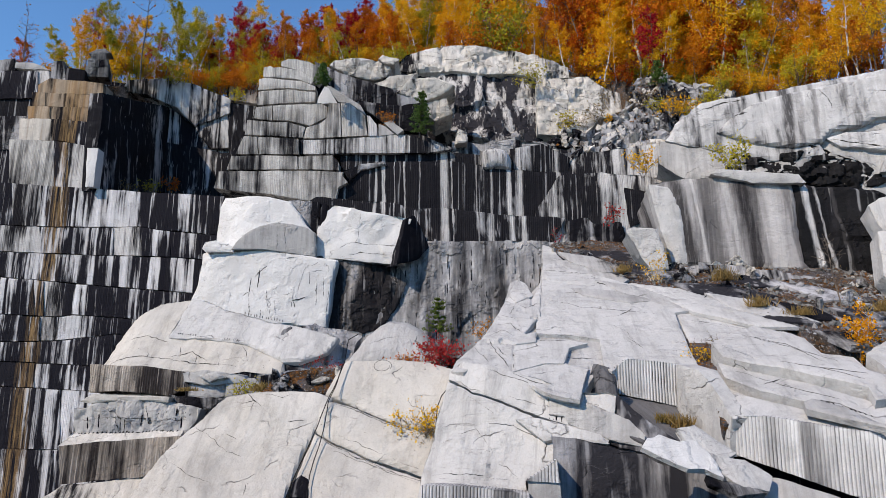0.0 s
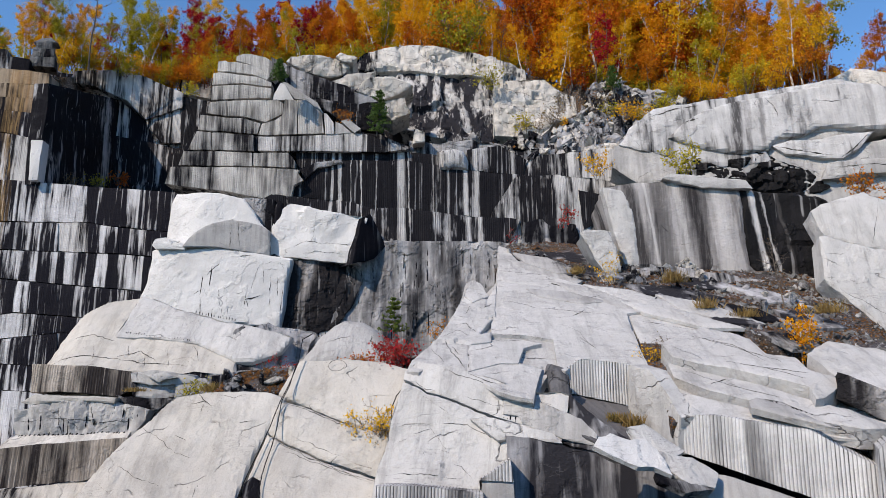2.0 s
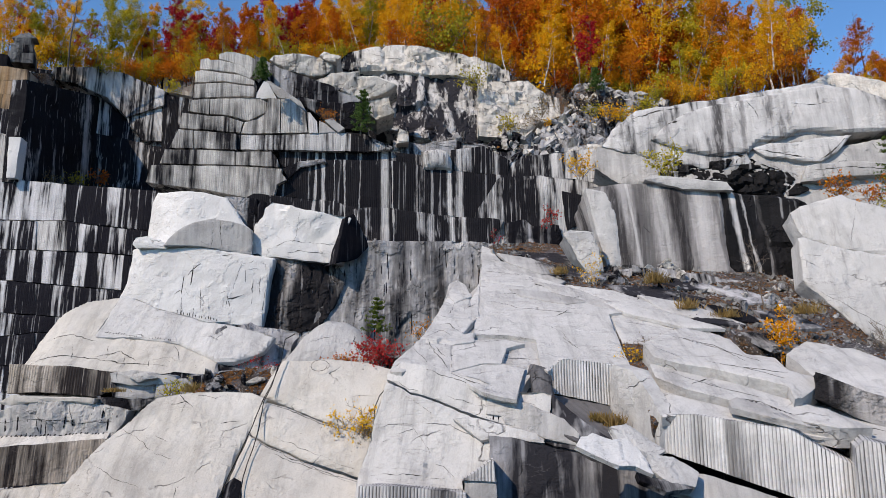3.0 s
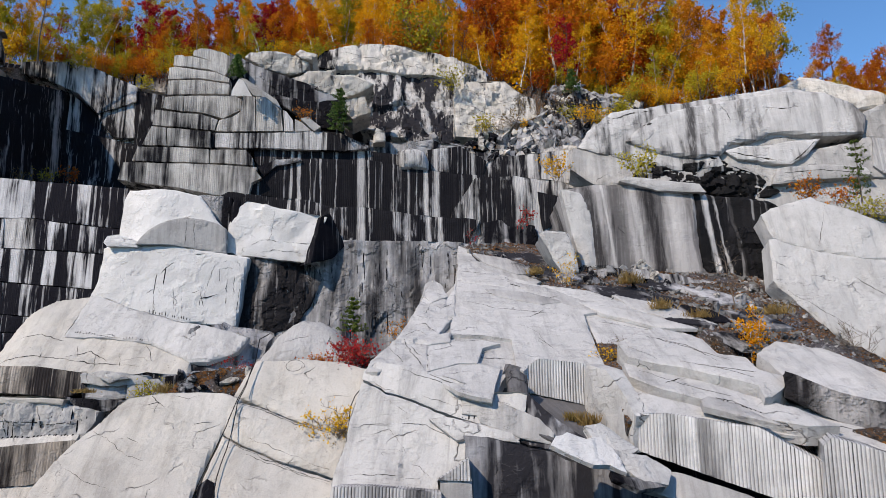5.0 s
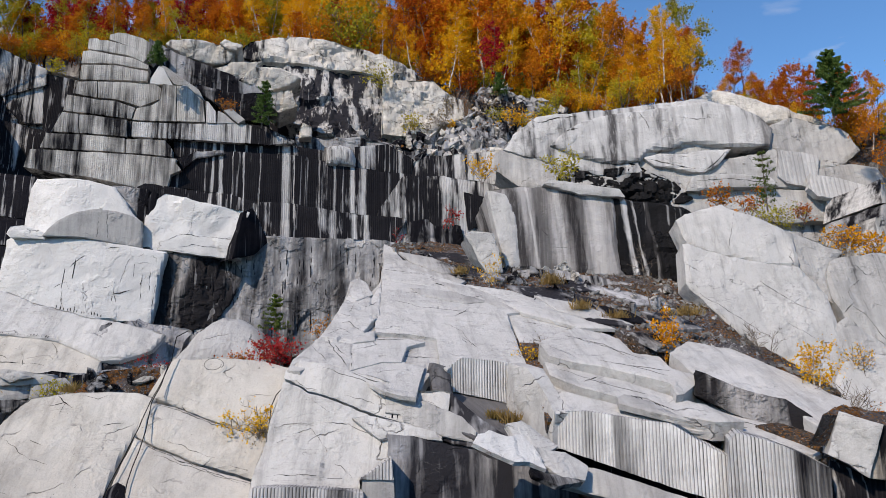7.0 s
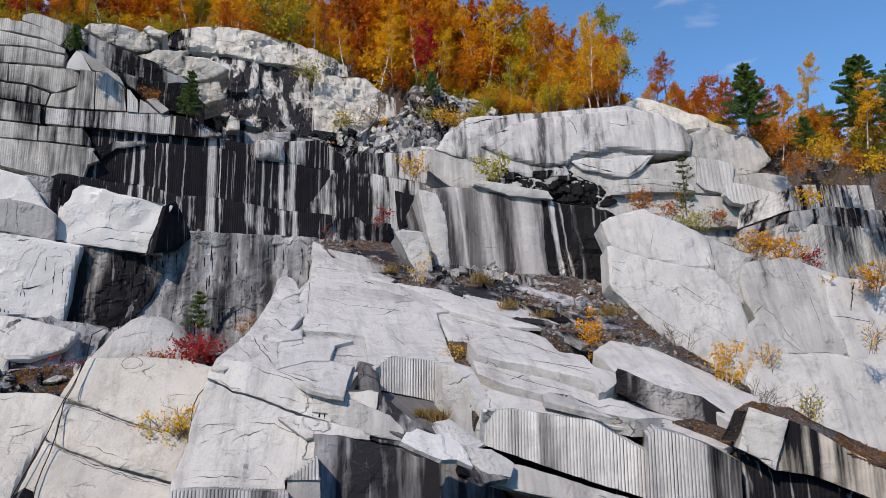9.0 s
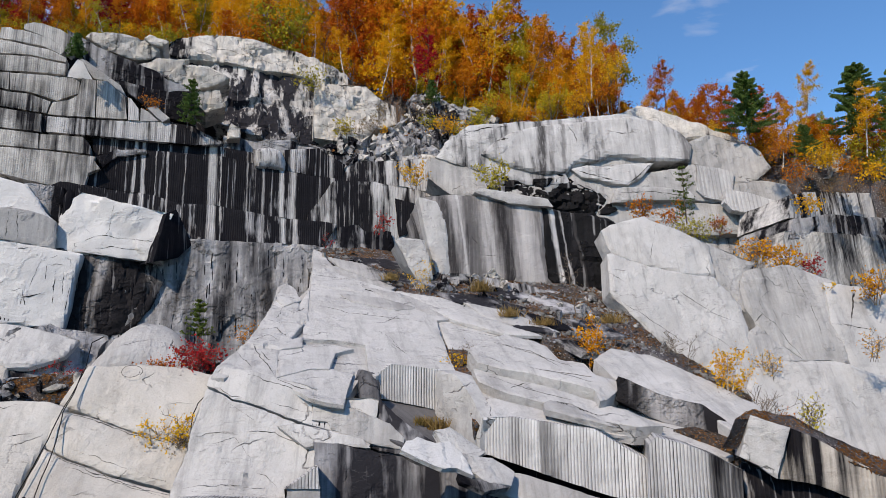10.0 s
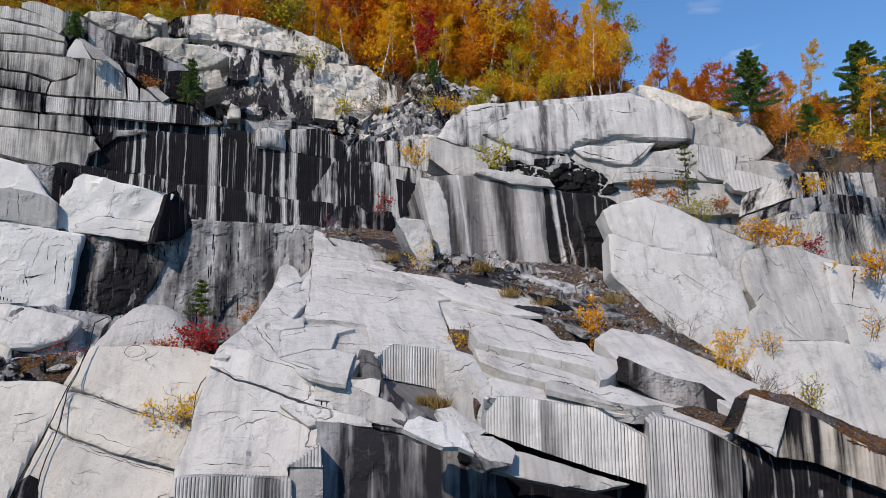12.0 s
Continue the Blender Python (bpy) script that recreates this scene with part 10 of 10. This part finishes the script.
tagged(spot(broadleaf("shrub", 155, 1.17, 1.63, 60, 0.14, BARK_DARK, BUFF, stems=5, bare=0.12, lean=0.28), 10.33, 48.92, 27.84), "dry leafless shrub on the rubble slope", "shrub", "shrubs on the ledges")
tagged(spot(broadleaf("shrub", 156, 1.27, 2.29, 60, 0.14, BARK_DARK, BUFF, stems=5, bare=0.12, lean=0.28), 11.47, 48.67, 28.30), "dry leafless shrub on the rubble slope", "shrub", "shrubs on the ledges")
tagged(spot(broadleaf("shrub", 157, 1.55, 2.09, 60, 0.14, BARK_DARK, BUFF, stems=5, bare=0.12, lean=0.28), 11.69, 48.61, 29.13), "dry leafless shrub on the rubble slope", "shrub", "shrubs on the ledges")
tagged(spot(broadleaf("shrub", 158, 1.19, 1.42, 380, 0.14, BARK_DARK, GOLD, stems=5, bare=0.12, lean=0.28), 12.29, 48.47, 27.66), "golden shrub on the rubble slope", "shrub", "shrubs on the ledges")
tagged(spot(broadleaf("shrub", 159, 1.51, 2.36, 60, 0.14, BARK_DARK, BUFF, stems=5, bare=0.12, lean=0.28), 13.71, 48.08, 28.50), "dry leafless shrub on the rubble slope", "shrub", "shrubs on the ledges")
tagged(spot(broadleaf("shrub", 160, 1.69, 1.53, 60, 0.14, BARK_DARK, BUFF, stems=5, bare=0.12, lean=0.28), 14.08, 47.98, 27.71), "dry leafless shrub on the rubble slope", "shrub", "shrubs on the ledges")
tagged(spot(broadleaf("shrub", 161, 1.12, 2.40, 60, 0.14, BARK_DARK, BUFF, stems=5, bare=0.12, lean=0.28), 14.90, 47.73, 29.67), "dry leafless shrub on the rubble slope", "shrub", "shrubs on the ledges")
tagged(spot(broadleaf("shrub", 162, 1.26, 2.26, 380, 0.14, BARK_DARK, LIME, stems=5, bare=0.12, lean=0.28), 15.63, 47.49, 28.26), "yellow-green shrub on the rubble slope", "shrub", "shrubs on the ledges")
tagged(spot(broadleaf("shrub", 163, 1.38, 2.34, 60, 0.14, BARK_DARK, BUFF, stems=5, bare=0.12, lean=0.28), 16.48, 47.21, 28.55), "dry leafless shrub on the rubble slope", "shrub", "shrubs on the ledges")
tagged(spot(broadleaf("shrub", 164, 1.67, 2.09, 380, 0.14, BARK_DARK, LIME, stems=5, bare=0.12, lean=0.28), 17.23, 46.94, 27.63), "yellow-green shrub on the rubble slope", "shrub", "shrubs on the ledges")
tagged(spot(broadleaf("shrub", 165, 1.46, 1.61, 380, 0.14, BARK_DARK, GOLD, stems=5, bare=0.12, lean=0.28), 17.58, 46.81, 27.82), "golden shrub on the rubble slope", "shrub", "shrubs on the ledges")
tagged(spot(broadleaf("shrub", 166, 1.01, 1.89, 380, 0.14, BARK_DARK, LIME, stems=5, bare=0.12, lean=0.28), 18.79, 46.34, 28.57), "yellow-green shrub on the rubble slope", "shrub", "shrubs on the ledges")
tagged(spot(broadleaf("shrub", 167, 1.51, 1.82, 380, 0.14, BARK_DARK, LIME, stems=5, bare=0.12, lean=0.28), 19.36, 46.10, 28.81), "yellow-green shrub on the rubble slope", "shrub", "shrubs on the ledges")
tagged(spot(conifer("young_spruce", 168, 2.03, 1.52, NEEDLE, 48, 0.10, 9, ragged=0.20), 16.23, 49.40, 31.30), "dark young spruce on the rubble slope", "tree", "young conifers")
tagged(spot(tuft("grass_tuft", 169, 0.51, 0.72, BUFF, 160), 6.89, 20.85, 8.45), "tuft of dry buff grass in a crack", "grass", "grass tufts")
tagged(spot(tuft("grass_tuft", 170, 0.34, 0.54, BUFF, 160), 6.47, 20.99, 8.58), "tuft of dry buff grass in a crack", "grass", "grass tufts")
tagged(spot(tuft("grass_tuft", 171, 0.78, 1.03, BUFF, 160), 11.86, 29.13, 13.85), "tuft of dry buff grass in a crack", "grass", "grass tufts")
tagged(spot(tuft("grass_tuft", 172, 0.48, 0.78, BUFF, 160), 8.08, 30.93, 14.45), "tuft of dry buff grass in a crack", "grass", "grass tufts")
tagged(spot(tuft("grass_tuft", 173, 0.57, 1.18, BUFF, 160), 15.58, 24.38, 12.16), "tuft of dry buff grass in a crack", "grass", "grass tufts")
tagged(spot(tuft("grass_tuft", 174, 0.59, 0.94, BUFF, 160), 11.97, 26.36, 12.47), "tuft of dry buff grass in a crack", "grass", "grass tufts")
tagged(spot(tuft("grass_tuft", 175, 0.46, 0.93, BUFF, 160), 12.99, 25.31, 12.06), "tuft of dry buff grass in a crack", "grass", "grass tufts")
tagged(spot(tuft("grass_tuft", 176, 0.44, 0.85, BUFF, 160), -5.36, 25.44, 9.35), "tuft of dry buff grass in a crack", "grass", "grass tufts")
tagged(spot(tuft("grass_tuft", 177, 0.44, 0.65, BUFF, 160), -6.63, 25.66, 9.35), "tuft of dry buff grass in a crack", "grass", "grass tufts")
tagged(spot(tuft("grass_tuft", 178, 0.21, 0.71, BUFF, 160), -9.88, 27.27, 9.31), "tuft of dry buff grass in a crack", "grass", "grass tufts")
